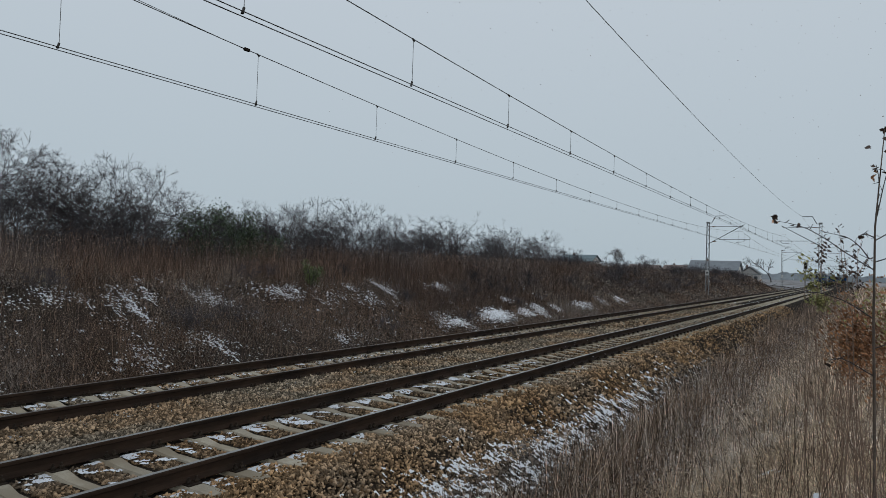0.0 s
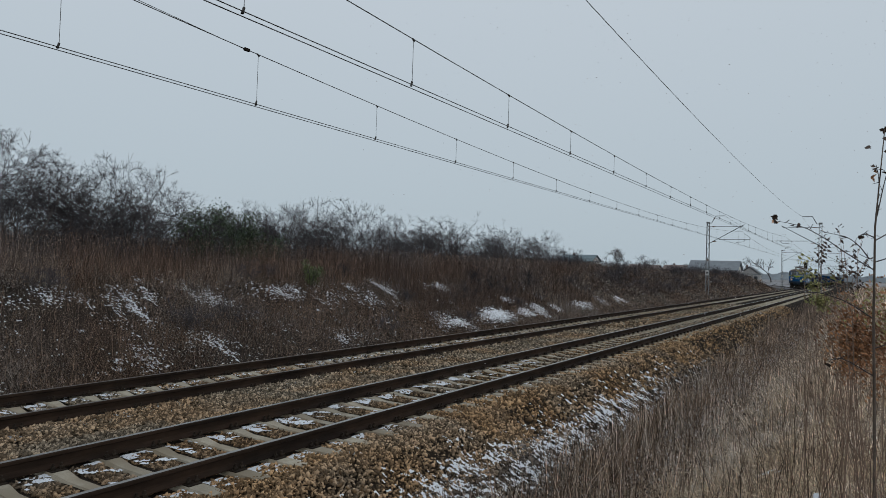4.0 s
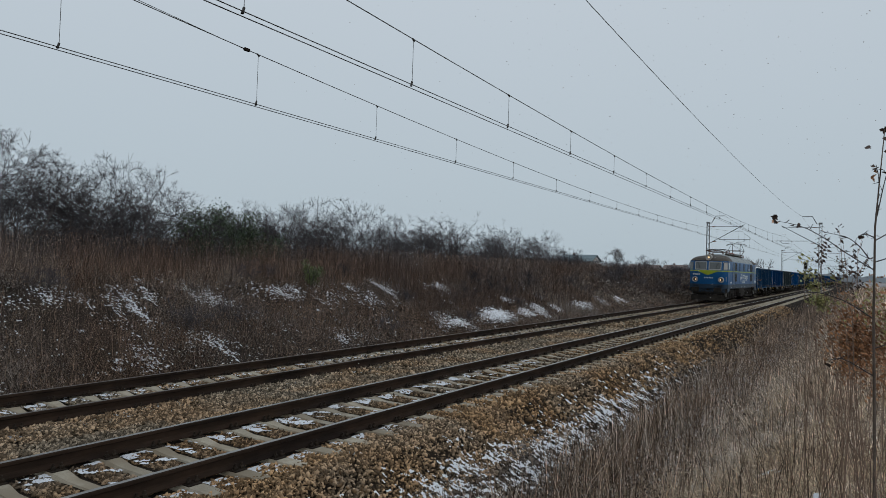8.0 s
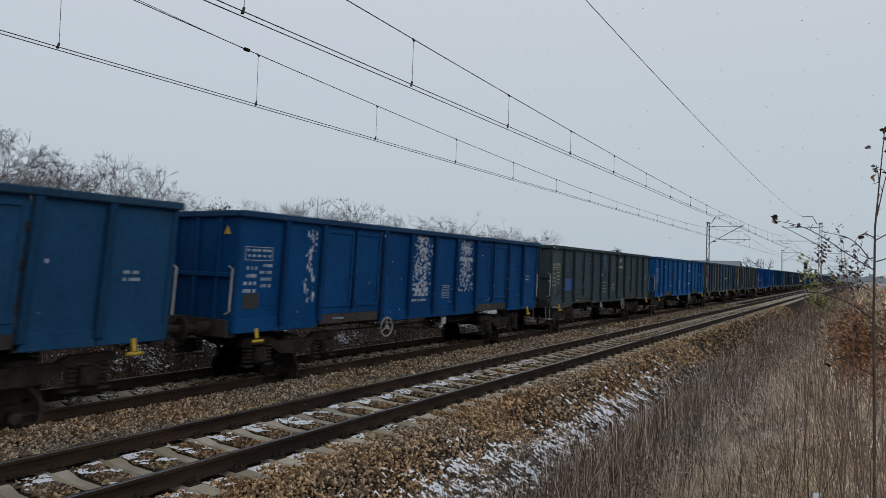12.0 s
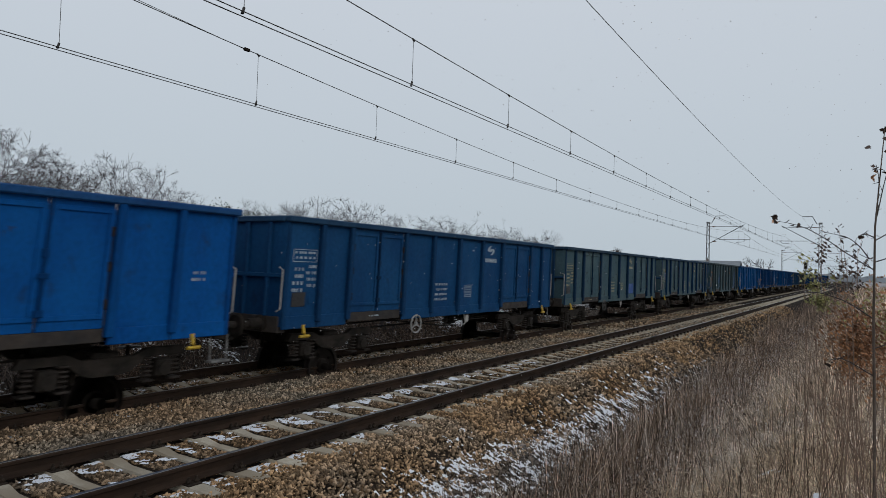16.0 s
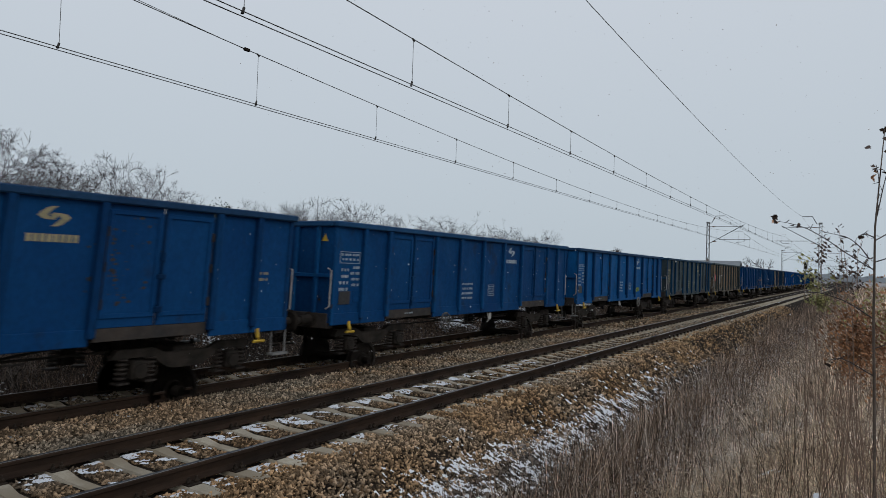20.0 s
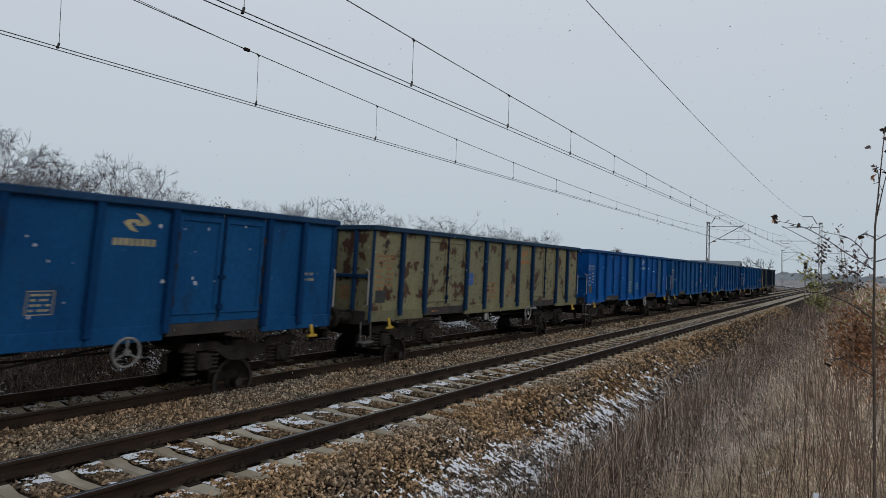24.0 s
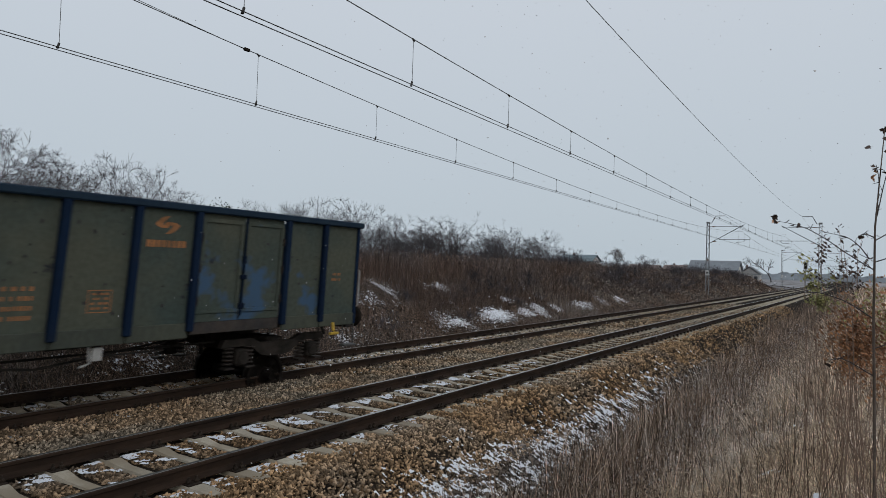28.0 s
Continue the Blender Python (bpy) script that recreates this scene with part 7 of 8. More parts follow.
def build_sapling():
    """The young tree close by at the verge, with its last withered leaves."""
    t = tagged(new("sapling"), "slender young tree with a few withered brown leaves", "tree")
    part("trunk", Build().tube([(5.62, -0.1, 0.25), (5.56, -0.1, 0.7), (5.53, -0.09, 1.37), (5.51, -0.08, 1.92), (5.5, -0.08, 2.28), (5.49, -0.08, 2.55), (5.5, -0.1, 2.83), (5.5, -0.13, 3.25)],
                               [0.0115, 0.0105, 0.0095, 0.0085, 0.0075, 0.006, 0.0045, 0.003], 8), YOUNG_BARK, t, "", True)
    branches = [
        [(5.5, -0.07, 2.25), (5.42, 0.02, 2.31), (5.34, 0.125, 2.385), (5.25, 0.21, 2.45), (5.15, 0.31, 2.51), (5.05, 0.4, 2.54), (4.95, 0.5, 2.555)],
        [(5.5, -0.05, 2.32), (5.5, 0.01, 2.41), (5.5, 0.08, 2.47), (5.5, 0.14, 2.49), (5.5, 0.23, 2.51)],
        [(5.5, -0.08, 2.47), (5.5, -0.04, 2.49), (5.5, 0.0, 2.49)],
        [(5.5, -0.07, 1.91), (5.5, 0.03, 1.98), (5.5, 0.12, 2.03), (5.5, 0.25, 2.07), (5.5, 0.36, 2.07), (5.5, 0.45, 2.1), (5.5, 0.55, 2.11), (5.5, 0.66, 2.11)],
        [(5.5, -0.08, 2.45), (5.6, -0.3, 2.6)], [(5.5, -0.08, 2.3), (5.45, -0.35, 2.4)],
        [(5.5, -0.08, 2.5), (5.52, -0.1, 2.85), (5.46, -0.08, 2.98)], [(5.5, -0.09, 2.62), (5.5, -0.14, 2.9), (5.5, -0.19, 3.05)],
        [(5.53, -0.09, 1.5), (5.4, 0.1, 1.62), (5.3, 0.2, 1.6)], [(5.52, -0.09, 1.7), (5.5, -0.3, 1.8)],
    ]
    rnd = random.Random(4)
    tips = []
    for br in branches:
        n = len(br)
        o = part("branch", Build().tube(rounded(br), [0.0045 - 0.003 * i / (3 * n - 3) for i in range(3 * n - 2)], 5), BARK, t)
        tw = Build()
        for i in range(n - 1):
            for _ in range(3):
                f = rnd.random()
                q = Vector(br[i]).lerp(Vector(br[i + 1]), f)
                e = q + Vector((rnd.gauss(0, 0.025), rnd.gauss(0, 0.025), rnd.uniform(-0.02, 0.05)))
                tw.tube([q, e], [0.003, 0.0015], 3, False)
        tagged(part("twig_spray", tw, TWIG, o), kind="stuff")
        tips += [br[-1], br[-1]] + [tuple(Vector(br[-2]).lerp(Vector(br[-1]), 0.6))]

    def leaf(c, size, mat, seed):
        """A lobed, curled leaf hanging from its twig."""
        q = random.Random(seed)
        b = Build()
        rim = [(0, 0), (0.25, 0.18), (0.2, 0.32), (0.5, 0.42), (0.42, 0.6), (0.28, 0.66), (0.3, 0.85), (0, 1.0), (-0.3, 0.85), (-0.28, 0.66), (-0.42, 0.6), (-0.5, 0.42), (-0.2, 0.32), (-0.25, 0.18)]
        R = Euler((q.uniform(2.0, 4.2), q.uniform(-0.8, 0.8), q.uniform(0, 6.28))).to_matrix()
        vs = [Vector(c) + R @ Vector((x * size, y * size, 0.35 * size * x * x + 0.1 * size * math.sin(3 * y))) for x, y in rim] + [Vector(c) + R @ Vector((0, 0.5 * size, 0.04 * size))]
        k = len(rim)
        b.add(vs, [(i, (i + 1) % k, k) for i in range(k)])
        part("leaf", b, mat, t)
    s = 0
    for c in tips:
        for _ in range(1):
            s += 1
            leaf([c[i] + rnd.gauss(0, 0.015) for i in range(3)], rnd.uniform(0.032, 0.055), LEAF_BROWN if rnd.random() < 0.35 else LEAF_DARK, s)
    for _ in range(10):
        s += 1
        leaf((5.5 + rnd.gauss(0, 0.03), -0.12 + rnd.gauss(0, 0.04), rnd.uniform(2.85, 3.25)), rnd.uniform(0.04, 0.07), LEAF_BROWN if rnd.random() < 0.4 else LEAF_DARK, s)
    for br in branches[:2]:
        for f in (0.2, 0.45, 0.7, 0.9):
            s += 1
            i = int(f * (len(br) - 1))
            c = Vector(br[i]).lerp(Vector(br[i + 1]), rnd.random())
            leaf((c.x, c.y, c.z - 0.015), rnd.uniform(0.03, 0.045), LEAF_DARK, s)


build_sapling()


def bramble(seed, base, tips, leaf_mat, n, size, label, name="thorny_bush", spread=0.1, leafy=0.62):
    rnd = random.Random(seed)
    t = tagged(new(name), label, "bush")
    pts = []
    for tip in tips:
        a, e = Vector(base) + Vector((rnd.gauss(0, 0.12), rnd.gauss(0, 0.12), 0)), Vector(tip)
        mid = a.lerp(e, 0.55) + Vector((rnd.gauss(0, 0.06), rnd.gauss(0, 0.06), 0.12))
        o = part("cane", Build().tube(rounded([a, mid, e]), [0.0034, 0.0031, 0.0028, 0.0025, 0.0021, 0.0017, 0.0013], 5), CANE, t)
        tw = Build()
        for _ in range(12):
            f = rnd.uniform(0.3, 1)
            q = (a.lerp(mid, f / 0.55) if f < 0.55 else mid.lerp(e, (f - 0.55) / 0.45))
            k = q + Vector((rnd.gauss(0, 0.06), rnd.gauss(0, 0.06), rnd.gauss(0.04, 0.04)))
            tw.tube([q, k], [0.0018, 0.001], 3, False)
            if f > leafy:
                pts += [tuple(k), tuple(q)]
        tagged(part("twig_spray", tw, CANE, o), kind="stuff")
    part("foliage", leaf_cloud(rnd, n, pts, spread, size), leaf_mat, t)


bramble(21, (5.95, 0.02, 0.35), [(5.8, 0.16, 2.03), (5.85, 0.08, 2.08), (5.8, 0.0, 2.06), (5.85, -0.1, 2.08), (5.9, -0.19, 2.0), (5.7, 0.11, 1.9), (5.8, 0.0, 1.82), (5.75, -0.06, 1.7), (5.8, 0.05, 2.0), (5.85, -0.03, 1.95), (6.0, -0.2, 1.8)],
        LEAF_BROWN, 3300, (0.011, 0.021), "rust-brown leafy thicket in the verge", "rusty_bush", 0.06, 0.66)
bramble(22, (6.0, 0.2, 0.35), [(5.8, 0.32, 2.2), (5.75, 0.37, 2.26), (5.8, 0.27, 2.12), (5.8, 0.25, 2.05), (5.8, 0.3, 2.16), (5.8, 0.21, 1.98)], LEAF_YELLOW, 380, (0.011, 0.023), "thin bush with olive-green leaves", spread=0.03, leafy=0.91)
bramble(23, (6.0, -0.1, 0.35), [(5.8, -0.14, 2.0), (5.8, -0.19, 2.1), (5.9, -0.25, 2.0), (5.75, -0.06, 2.1)], LEAF_YELLOW, 420, (0.011, 0.023), "thin bush with yellow-green leaves", spread=0.045, leafy=0.8)
bramble(24, (5.95, 0.12, 0.35), [(5.55, 0.23, 2.44), (5.6, 0.11, 2.42), (5.65, 0.02, 2.4), (5.65, -0.02, 2.3), (5.6, 0.27, 2.36), (5.7, 0.13, 2.47), (5.7, 0.06, 2.26), (5.65, 0.17, 2.24)], LEAF_DARK, 300, (0.010, 0.020), "bush of thin dark canes with withered purple-brown leaves", "withered_bush", 0.02, 0.84)
bramble(25, (5.75, -0.2, 0.4), [(5.5, 0.62, 1.91), (5.5, 0.5, 1.6)], LEAF_DARK, 6, (0.012, 0.022), "long frosted cane arching over the grass", "arching_cane", 0.03)
bramble(6, (5.66, 0.55, 0.3), [(5.67, 1.0, 1.48), (5.5, 0.8, 1.1)], LEAF_DARK, 8, (0.012, 0.025), "single dark leaning weed stalks", "leaning_stalks", 0.04)
bramble(7, (7.3, -0.5, 0.4), [(7.0, -0.2, 1.9), (7.3, -0.5, 2.1), (7.5, -0.7, 1.9), (7.2, -0.1, 1.6), (6.9, -0.4, 1.7)], LEAF_BROWN, 150, (0.012, 0.028), "bare brown shoots in the verge", "verge_shoots", 0.1)

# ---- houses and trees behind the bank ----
# Roof colours are lightened: distance haze painted into them.
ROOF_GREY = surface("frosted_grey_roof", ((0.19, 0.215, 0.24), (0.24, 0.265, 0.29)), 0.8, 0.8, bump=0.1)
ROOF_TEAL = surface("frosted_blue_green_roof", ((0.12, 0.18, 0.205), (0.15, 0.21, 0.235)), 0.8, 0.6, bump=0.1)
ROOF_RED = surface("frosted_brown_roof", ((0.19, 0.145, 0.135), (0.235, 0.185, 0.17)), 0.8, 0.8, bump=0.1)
WALL_PALE = surface("pale_render", ((0.42, 0.41, 0.39), (0.5, 0.49, 0.47)), 0.5, 0.9, bump=0.05)
HOUSE_GLASS = plain_glass("house_window", (0.05, 0.06, 0.07))


def house(x, y, z, w, d, eave, ridge, roof_mat, label, along_y=True, hip=False):
    """A detached house: walls, a pitched roof with overhang, chimney, windows. w runs along Y, d along X."""
    h = tagged(new("house"), label, "house", "houses beyond the bank")
    h.location = (x, y, z)
    hw, hd = w / 2, d / 2
    b = Build().box(-hd, -hw, -0.5, hd, hw, eave)
    if not hip:
        if along_y:
            b.add([(-hd, -hw, eave), (hd, -hw, eave), (0, -hw, ridge - 0.1), (-hd, hw, eave), (hd, hw, eave), (0, hw, ridge - 0.1)], [(0, 1, 2), (3, 5, 4), (0, 2, 5, 3), (1, 4, 5, 2)])
        else:
            b.add([(-hd, -hw, eave), (-hd, hw, eave), (-hd, 0, ridge - 0.1), (hd, -hw, eave), (hd, hw, eave), (hd, 0, ridge - 0.1)], [(0, 2, 1), (3, 4, 5), (0, 3, 5, 2), (1, 2, 5, 4)])
    part("wall", b, WALL_PALE, h, "pale rendered walls")
    o, t = 0.5, 0.18
    if along_y:
        e = w * 0.28 if hip else -o
        ring = [(-hd - o, -hw - o, eave - 0.15), (hd + o, -hw - o, eave - 0.15), (hd + o, hw + o, eave - 0.15), (-hd - o, hw + o, eave - 0.15)]
        top = [(0, -hw + e, ridge), (0, hw - e, ridge)]
        fs = [(0, 1, 4), (1, 2, 5, 4), (2, 3, 5), (3, 0, 4, 5)] if hip else [(1, 2, 5, 4), (3, 0, 4, 5)]
    else:
        ring = [(-hd - o, -hw - o, eave - 0.15), (hd + o, -hw - o, eave - 0.15), (hd + o, hw + o, eave - 0.15), (-hd - o, hw + o, eave - 0.15)]
        top = [(-hd - o, 0, ridge), (hd + o, 0, ridge)]
        fs = [(0, 1, 5, 4), (2, 3, 4, 5)]
    vs = ring + top
    vs += [(a, c, k + t) for a, c, k in vs]
    r = Build().add(vs, fs + [tuple(i + 6 for i in f[::-1]) for f in fs] + [(0, 1, 7, 6), (1, 2, 8, 7), (2, 3, 9, 8), (3, 0, 6, 9)])
    roof = part("roof", r, roof_mat, h)
    part("chimney", Build().box(-0.3, hw * 0.3, ridge - 0.8, 0.3, hw * 0.3 + 0.6, ridge + 0.7, 0.03), ROOF_RED, roof)
    for k in range(3):
        yy = -hw + w * (k + 0.5) / 3
        win = part("window", Build().box(-hd - 0.04, yy - 0.55, eave - 1.75, -hd + 0.02, yy + 0.55, eave - 0.55, 0.01), WHITE, h)
        part("pane", Build().box(-hd - 0.05, yy - 0.47, eave - 1.67, -hd - 0.035, yy + 0.47, eave - 0.63), HOUSE_GLASS, win)
    for k in range(2):
        xx = -hd + d * (k + 0.5) / 2
        win = part("window", Build().box(xx - 0.5, -hw - 0.04, eave - 1.75, xx + 0.5, -hw + 0.02, eave - 0.55, 0.01), WHITE, h)
        part("pane", Build().box(xx - 0.42, -hw - 0.05, eave - 1.67, xx + 0.42, -hw - 0.035, eave - 0.63), HOUSE_GLASS, win)


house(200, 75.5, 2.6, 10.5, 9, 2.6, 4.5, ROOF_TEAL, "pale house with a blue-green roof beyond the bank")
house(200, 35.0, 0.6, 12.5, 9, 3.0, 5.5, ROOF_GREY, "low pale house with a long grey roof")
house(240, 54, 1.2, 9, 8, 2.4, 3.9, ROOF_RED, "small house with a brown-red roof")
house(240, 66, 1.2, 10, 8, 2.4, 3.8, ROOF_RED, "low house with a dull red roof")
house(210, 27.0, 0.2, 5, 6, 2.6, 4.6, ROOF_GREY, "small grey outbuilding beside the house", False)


def far_tree(x, y, z, h, seed, label, spread=0.7, stems=1, lean=0.1, leaves=0):
    t = shrub(seed, stems, h, spread, 0.06, 4, label, "tree", lean, h * 0.022, 0.18)
    if leaves:
        rnd = random.Random(seed)
        ball = [Vector((rnd.gauss(0, 1), rnd.gauss(0, 1), rnd.gauss(0, 1))).normalized() * rnd.uniform(0.25, 1) for _ in range(60)]
        part("foliage", leaf_cloud(rnd, leaves, [(0.36 * h * p.x, 0.36 * h * p.y, h * (0.62 + 0.3 * p.z)) for p in ball], h * 0.045, (0.1, 0.2)), LEAF_DARK, t, "withered dark leaves")
    t.location = (x, y, z)


far_tree(200, 63.5, 2.6, 7.6, 71, "round-headed dark tree on the skyline", 0.9, leaves=900)
far_tree(220, 22.7, 0.7, 9.1, 72, "tall bare tree beyond the houses", 0.8)
far_tree(230, 29.9, 1.1, 7.3, 73, "bare spreading tree near the houses", 0.9)
far_tree(190, 33, 0.5, 7.0, 74, "bare tree behind the low house", 0.8)
far_tree(170, 66, 2.6, 5.0, 75, "bare young tree on the skyline", 0.6)
far_tree(180, 49, 2.3, 5.0, 76, "bare bushy tree on the skyline", 0.9, 3, 0.5)


# The pale grey-blue is distance haze painted over the woods' own colour.
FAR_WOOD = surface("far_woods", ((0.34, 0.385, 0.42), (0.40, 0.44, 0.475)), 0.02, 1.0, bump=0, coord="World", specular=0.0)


def build_far_woods():
    """Uneven rows of distant winter woods near the horizon."""
    rnd = random.Random(12)
    for x, lo, hi in ((620, -420, 70), (900, -700, 420)):
        b = Build()
        y = lo
        while y < hi:
            w2 = rnd.uniform(4, 11)
            h = rnd.uniform(5, 9.5) * (x / 800)
            xx = x + rnd.uniform(-15, 15)
            prof = [(y - w2, 0), (y - w2 * 0.9, h * 0.5), (y - w2 * 0.5, h * rnd.uniform(0.75, 0.95)), (y - w2 * 0.1, h), (y + w2 * 0.4, h * rnd.uniform(0.8, 0.95)), (y + w2 * 0.85, h * 0.55), (y + w2, 0)]
            n = len(prof)
            b.add([(xx, c, k - 1) for c, k in prof] + [(xx + 8, c, k * 0.9 - 1) for c, k in prof], [tuple(range(n)), tuple(range(2 * n - 1, n - 1, -1))] + [(i, i + n, (i + 1) % n + n, (i + 1) % n) for i in range(n)])
            y += w2 * rnd.uniform(0.5, 1.1)
        tagged(solid("far_woods", b, FAR_WOOD), "pale woods along the horizon, distance haze painted into their colour", "woods", kind="stuff")


build_far_woods()


# ---- ballast stones and snow ----
def stone_shapes():
    """Corners and faces of a rough block, to be knocked out of square stone by stone."""
    v = np.array([(1, 0, 0), (-1, 0, 0), (0, 1, 0), (0, -1, 0), (0, 0, 1), (0, 0, -1)], float) * 1.15
    f = np.array([(0, 2, 4), (2, 1, 4), (1, 3, 4), (3, 0, 4), (2, 0, 5), (1, 2, 5), (3, 1, 5), (0, 3, 5)])
    return v, f


def build_stones():
    rng = np.random.default_rng(3)
    v, f = stone_shapes()

    def heap(n, x0, x1, y0, y1, size, mat, label, firsts):
        xs = x0 + (x1 - x0) * rng.uniform(0, 1, n) ** 1.15
        ys = rng.uniform(y0, y1, n)
        # keep the sleepers clear
        ok = np.ones(n, bool)
        for cy, first in firsts:
            d = np.abs((xs - first + 0.3) % 0.6 - 0.3)
            ok &= ~((d < 0.135) & (np.abs(ys - cy) < (1.17 if cy < 8 else 0.98)))
            for s in (-1, 1):
                ok &= ~(np.abs(ys - cy - s * GAUGE) < 0.075)
        xs, ys = xs[ok], ys[ok]
        m = len(xs)
        zs = np.interp(ys, (3.3, 3.95, 5.0, 5.3, 5.75, 5.9, 7.6, 7.75, 8.2, 8.5, 9.2, 9.75, 9.95, 11.5, 11.7, 12.35, 13.3), (-1.2, -0.9, -0.24, -0.205, -0.215, -0.235, -0.235, -0.21, -0.205, -0.24, -0.27, -0.25, -0.31, -0.31, -0.25, -0.3, -0.85))
        r = rng.uniform(*size, m)
        sc = rng.uniform(0.45, 1.4, (m, 3)) * r[:, None]
        jag = (v[None] + rng.uniform(-0.55, 0.55, (m, len(v), 3))) * sc[:, None, :]
        a, b2 = rng.uniform(0, 6.28, m), rng.uniform(0, 6.28, m)
        ca, sa, cb, sb = np.cos(a), np.sin(a), np.cos(b2), np.sin(b2)
        x, y, z = jag[..., 0], jag[..., 1], jag[..., 2]
        x, y = x * ca[:, None] - y * sa[:, None], x * sa[:, None] + y * ca[:, None]
        x, z = x * cb[:, None] - z * sb[:, None], x * sb[:, None] + z * cb[:, None]
        co = np.stack([x + xs[:, None], y + ys[:, None], z + (zs + r * rng.uniform(-0.1, 0.75, m))[:, None]], 2).reshape(-1, 3)
        loops = (f[None] + (np.arange(m) * len(v))[:, None, None]).ravel()
        ob = new("ballast_stones", from_arrays("ballast_stones", co, loops, np.full(m * len(f), 3), mat))
        ob.parent = BED
        tagged(ob, label, kind="stuff")
    both = ((NEAR_Y, 3.903), (FAR_Y, 4.05))
    heap(15000, 1.3, 10, 3.3, 4.5, (0.011, 0.026), STONE_DIRTY, "loose grimy grey-brown stones at the foot of the ballast", both)
    heap(23000, 1.3, 10, 4.3, 6.0, (0.011, 0.026), STONE, "loose rust-brown ballast stones", both)
    heap(20000, 1.3, 10, 6.0, 7.5, (0.011, 0.026), STONE_SHADED, "rusty stones between the near rails, painted darker for the rails' shade", both)
    heap(40000, 2.2, 11, 7.6, 12.9, (0.012, 0.027), STONE_GREY, "loose grey-brown ballast stones", both)
    heap(3000, 9, 24, 3.3, 4.5, (0.022, 0.042), STONE_DIRTY, "loose grimy stones at the ballast foot further off", both)
    heap(10000, 9, 24, 4.3, 6.0, (0.018, 0.036), STONE, "loose rust-brown ballast stones further off", both)
    heap(8000, 9, 26, 6.0, 7.5, (0.018, 0.032), STONE_SHADED, "rusty stones between the near rails further off, painted darker for the rails' shade", both)
    heap(20000, 10, 26, 7.6, 12.9, (0.019, 0.038), STONE_GREY, "loose grey-brown ballast stones further off", both)
    heap(5500, 22, 60, 3.9, 6.0, (0.024, 0.046), STONE, "rust-brown ballast far off", both)
    heap(4000, 24, 60, 6.0, 7.5, (0.02, 0.036), STONE_SHADED, "rusty ballast between the near rails far off, painted darker for the rails' shade", both)
    heap(9000, 24, 60, 7.6, 12.9, (0.026, 0.048), STONE_GREY, "grey-brown ballast far off", both)
    # single stones nearest the eye
    meshes = []
    for k in range(6):
        q = (v + rng.uniform(-0.42, 0.42, v.shape)) * rng.uniform(0.6, 1.2, (1, 3)) * 0.026
        meshes.append(from_arrays("ballast_stone", q, f.ravel(), np.full(len(f), 3), STONE_ONE))
    for i in range(280):
        x, y = rng.uniform(2.6, 6.0), rng.uniform(4.0, 5.4)
        share("ballast_stone", meshes[i % 6], BED, pose(x, y, ballast_top(y) + 0.03, *rng.uniform(0, 360, 3)))


STONE_ONE = surface("ballast_stone_single", ((0.13, 0.085, 0.05), (0.24, 0.155, 0.085)), 9, 0.9, bump=0.4, bump_scale=60, by_object=0.5, specular=0.25)
build_stones()


def snow_sheet(name, label, x0, x1, y0, y1, step, want, lift, seed, level=lambda x, y: ballast_top(y)):
    """Thin snow lying in hollows: cells of a fine sheet where want(x, y, n) holds."""
    nx, ny = int((x1 - x0) / step), int((y1 - y0) / step)
    b = Build()
    ids = {}

    def corner(i, j):
        if (i, j) not in ids:
            x, y = x0 + i * step, y0 + j * step
            jx, jy = step * 0.35 * noise.noise((x * 31, y * 31, seed)), step * 0.35 * noise.noise((x * 31, y * 31, seed + 9))
            ids[i, j] = len(b.v)
            b.v.append((x + jx, y + jy, level(x, y) + lift + 0.014 * noise.noise((x * 9, y * 9, seed))))
        return ids[i, j]
    for i in range(nx):
        for j in range(ny):
            x, y = x0 + (i + 0.5) * step, y0 + (j + 0.5) * step
            n = noise.noise((x * 3.1 + y * 1.6, y * 3.4, seed)) + 0.7 * noise.noise((x * 8 + y * 5, y * 9, seed + 4))
            if want(x, y, n):
                b.f.append((corner(i, j), corner(i + 1, j), corner(i + 1, j + 1), corner(i, j + 1)))
    ob = solid(name, b, SNOW, True)
    tagged(ob, label, "snow", kind="stuff")


def shoulder(x, y, n):
    band = min(1.0, max(0.0, (4.85 - y) / 0.4)) * min(1.0, max(0.0, (y - 3.7) / 0.25)) * min(1.0, max(0.0, (24 - x) / 10))
    fine = noise.noise((x * 17 + y * 9, y * 19, 7))
    return 0.8 * n + 1.0 * fine > 0.86 - 0.76 * band


def crib(first, cy):
    def want(x, y, n):
        d = abs((x - first + 0.3) % 0.6 - 0.3)
        if d < 0.125:
            return False
        near_rail = min(abs(abs(y - cy) - GAUGE - 0.2), abs(abs(y - cy) - GAUGE + 0.22))
        return abs(abs(y - cy) - GAUGE) > 0.08 and n > -0.14 + 1.55 * near_rail
    return want


snow_sheet("snow_patches", "patchy snow among the shoulder stones", 1.4, 12, 3.3, 5.0, 0.022, shoulder, 0.03, 2)
snow_sheet("snow_patches", "patchy snow along the ballast shoulder", 12, 24, 3.3, 5.0, 0.06, shoulder, 0.045, 2)
snow_sheet("snow_patches", "small snow patches between the near sleepers", 1.6, 16, 5.2, 8.2, 0.03, crib(3.903, NEAR_Y), 0.036, 5)
snow_sheet("snow_patches", "small snow patches between the far sleepers", 2.6, 26, 9.2, 12.3, 0.045, crib(4.05, FAR_Y), 0.04, 6)


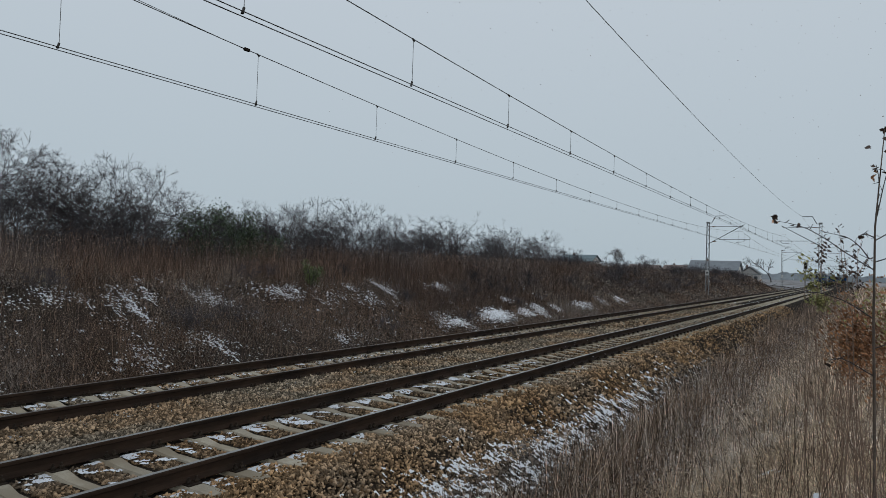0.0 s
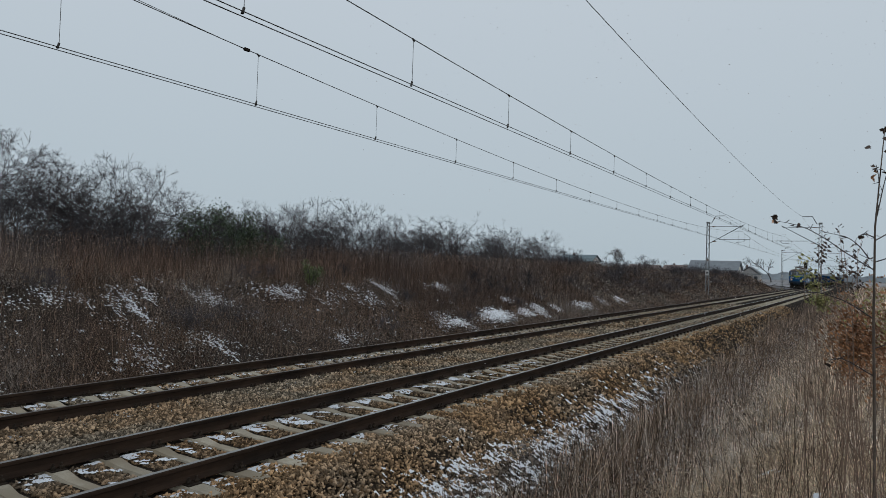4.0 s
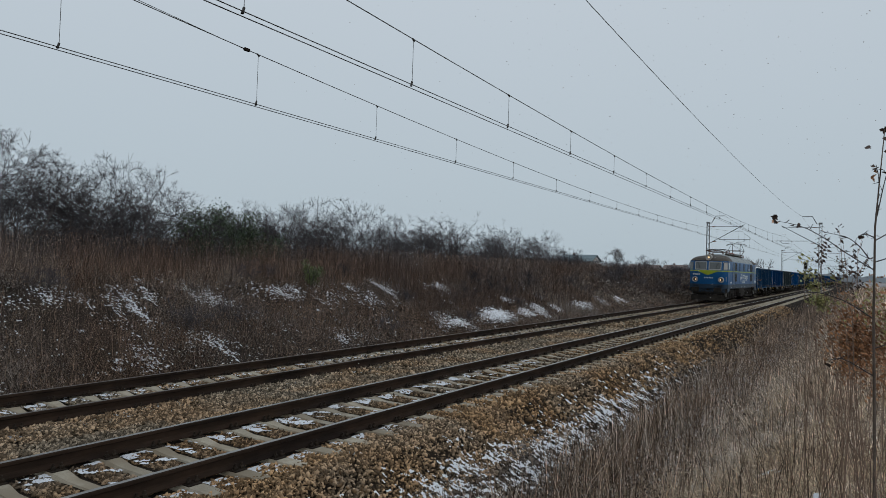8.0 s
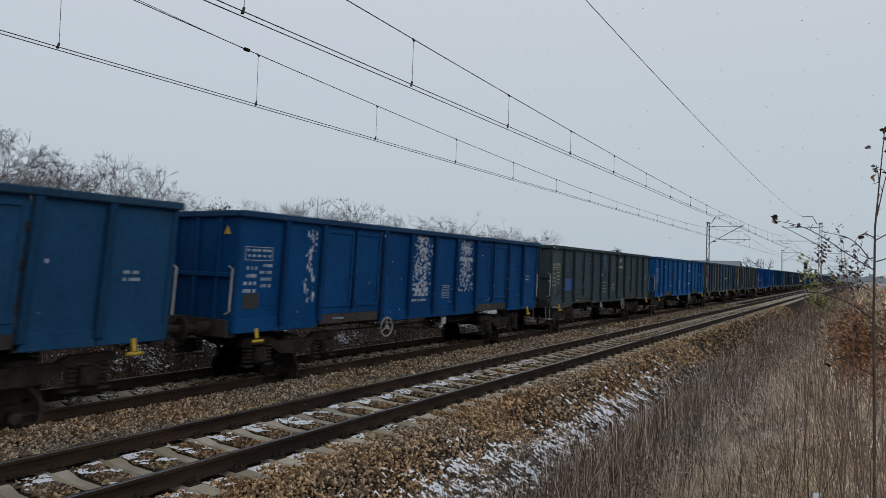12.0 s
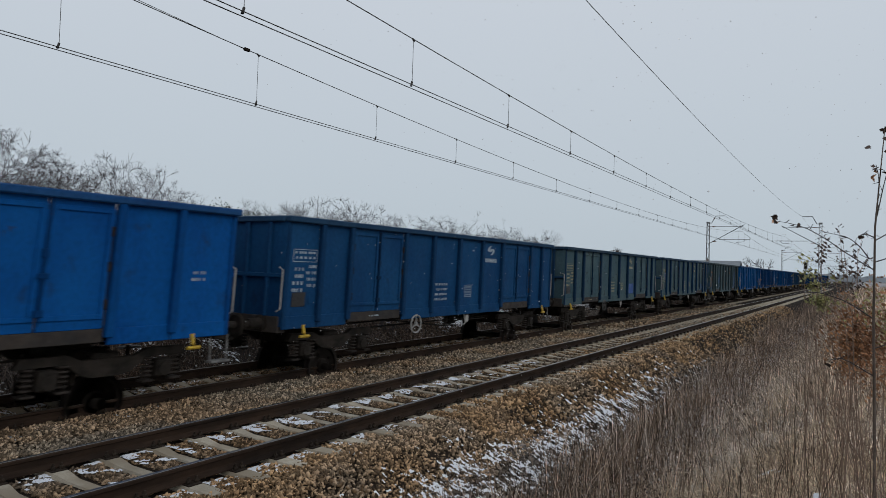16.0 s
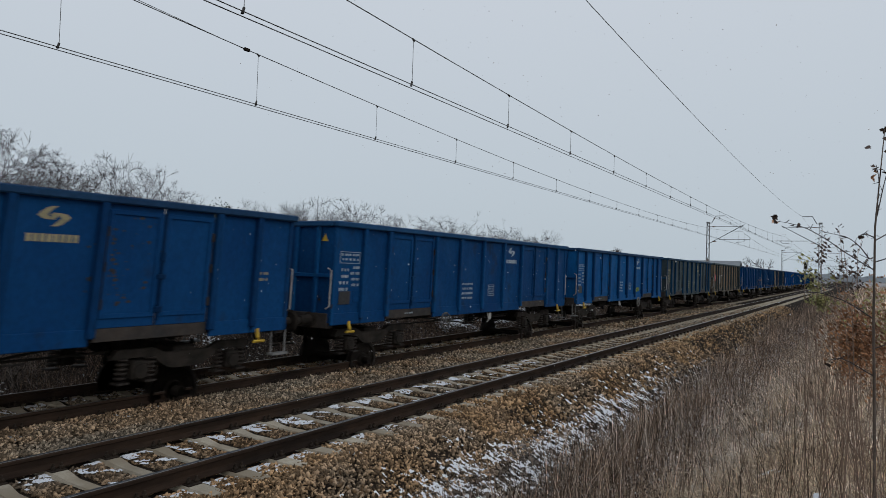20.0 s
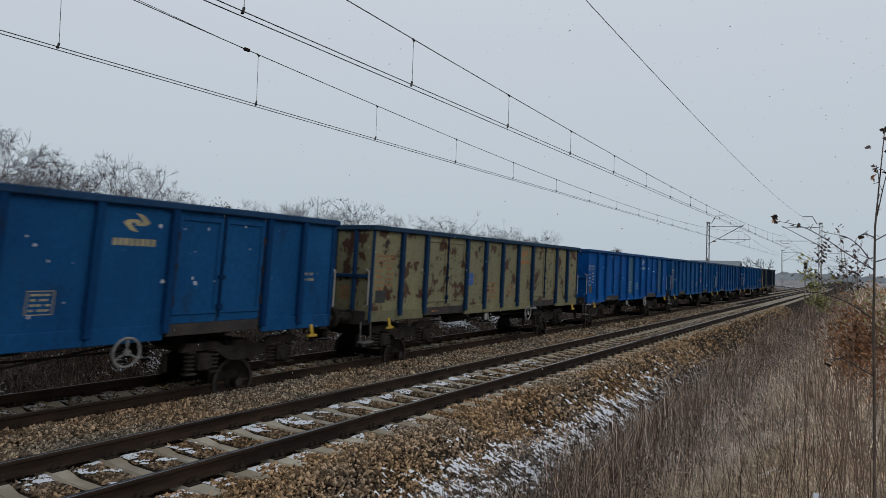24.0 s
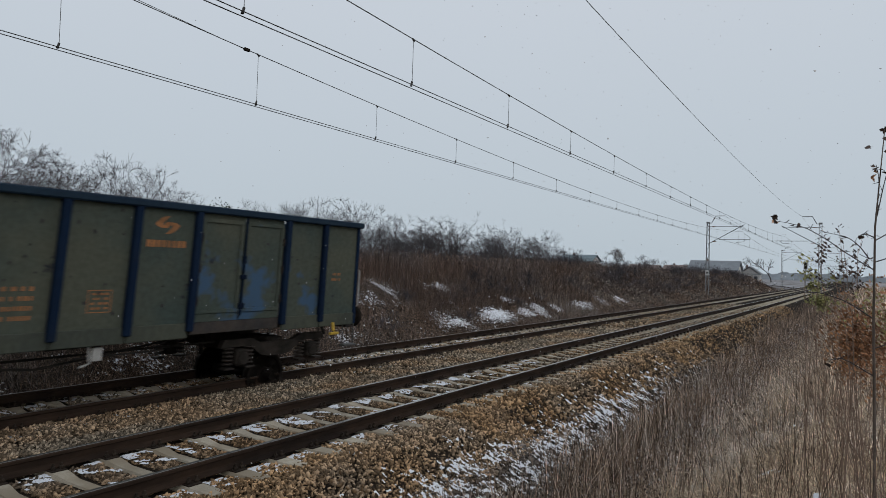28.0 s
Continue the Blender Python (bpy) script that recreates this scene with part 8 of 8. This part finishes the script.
def bank_snow(x, y, n):
    """Broken snow of the near slope; its edges are frayed by the weeds."""
    fine = noise.noise((x * 13, y * 13, 17)) + 0.8 * noise.noise((x * 29, y * 23, 3))
    return slope_snow(x, y) + 0.25 * n + 0.75 * fine > 0.42


def foot_snow(x, y, n):
    fine = noise.noise((x * 11, y * 13, 9))
    return open_snow(x, y) + 0.4 * n + 0.9 * fine > 0.12


def flecks(name, label, n, x0, x1, y0, y1, want, lift, size, seed):
    """Small scraps of snow held up by dead stems."""
    rng = np.random.default_rng(seed)
    b = Build()
    for _ in range(n):
        x, y = x0 + (x1 - x0) * rng.random() ** 1.2, rng.uniform(y0, y1)
        k = noise.noise((x * 3.1 + y * 1.6, y * 3.4, seed)) + 0.7 * noise.noise((x * 8 + y * 5, y * 9, seed + 4))
        if not want(x, y, k):
            continue
        z = ground_z(x, y) + lift * rng.random()
        s = size * rng.uniform(0.4, 1.3) * (1 + max(0.0, x - 20) * 0.02)
        c = [(s * q[0] * rng.uniform(0.7, 1.7), s * q[1] * rng.uniform(0.4, 1.0), s * rng.uniform(-0.4, 0.4)) for q in ((-1, -0.6), (0.2, -1), (1, 0.1), (0.1, 1), (-0.8, 0.7))]
        m = len(b.v)
        b.v += [(x + p, y + q, z + r) for p, q, r in c]
        b.f.append((m, m + 1, m + 2, m + 3, m + 4))
    tagged(solid(name, b, SNOW, True), label, "snow", kind="stuff")


snow_sheet("bank_snow", "broken snow lying under the weeds of the slope", 4, 26, 13.0, 17.6, 0.035, bank_snow, 0.06, 3, ground_z)
snow_sheet("bank_snow", "open snow at the foot of the far slope", 22, 48.5, 13.4, 17.2, 0.06, foot_snow, 0.07, 4, ground_z)
flecks("bank_snow", "scraps of snow caught among the weeds of the slope", 36000, 3, 34, 12.9, 17.3, bank_snow, 0.3, 0.02, 3)


def verge_snow(x, y, n):
    return n + noise.noise((x * 0.8, y * 0.8, 33)) > 1.05


snow_sheet("verge_snow", "thin snow caught in the dry grass", 6, 24, -1.5, 2.8, 0.06, verge_snow, 0.16, 8, ground_z)


# ---- falling snow ----
FLAKE = surface("snowflake", ((0.8, 0.82, 0.85), (0.85, 0.87, 0.9)), 9, 0.8, bump=0)


def flurry(seed, n):
    """A tall column of loose snowflakes; it sinks past the eye as one piece."""
    rnd = random.Random(seed)
    b = Build()
    while n:
        p = (rnd.uniform(2.2, 15), rnd.uniform(-0.5, 9.0), rnd.uniform(-1.0, 48))
        if p[1] > p[0] * 2.6:
            continue
        r = rnd.uniform(0.0045, 0.0105)
        b.add([(p[0] + r * a, p[1] + r * c, p[2] + r * e * 0.8) for a, c, e in ((1, 0, 0), (-0.8, 0.3, 0), (0, 1, 0), (0.2, -1, 0), (0, 0, 1), (0, 0, -1))],
              [(0, 2, 4), (2, 1, 4), (1, 3, 4), (3, 0, 4), (2, 0, 5), (1, 2, 5), (3, 1, 5), (0, 3, 5)])
        n -= 1
    return tagged(solid("falling_snow", b, FLAKE), "loose white snowflakes drifting down in the air", "snow", kind="stuff")


FLURRIES = [flurry(31, 1700), flurry(32, 1700), flurry(33, 1700)]


motions()
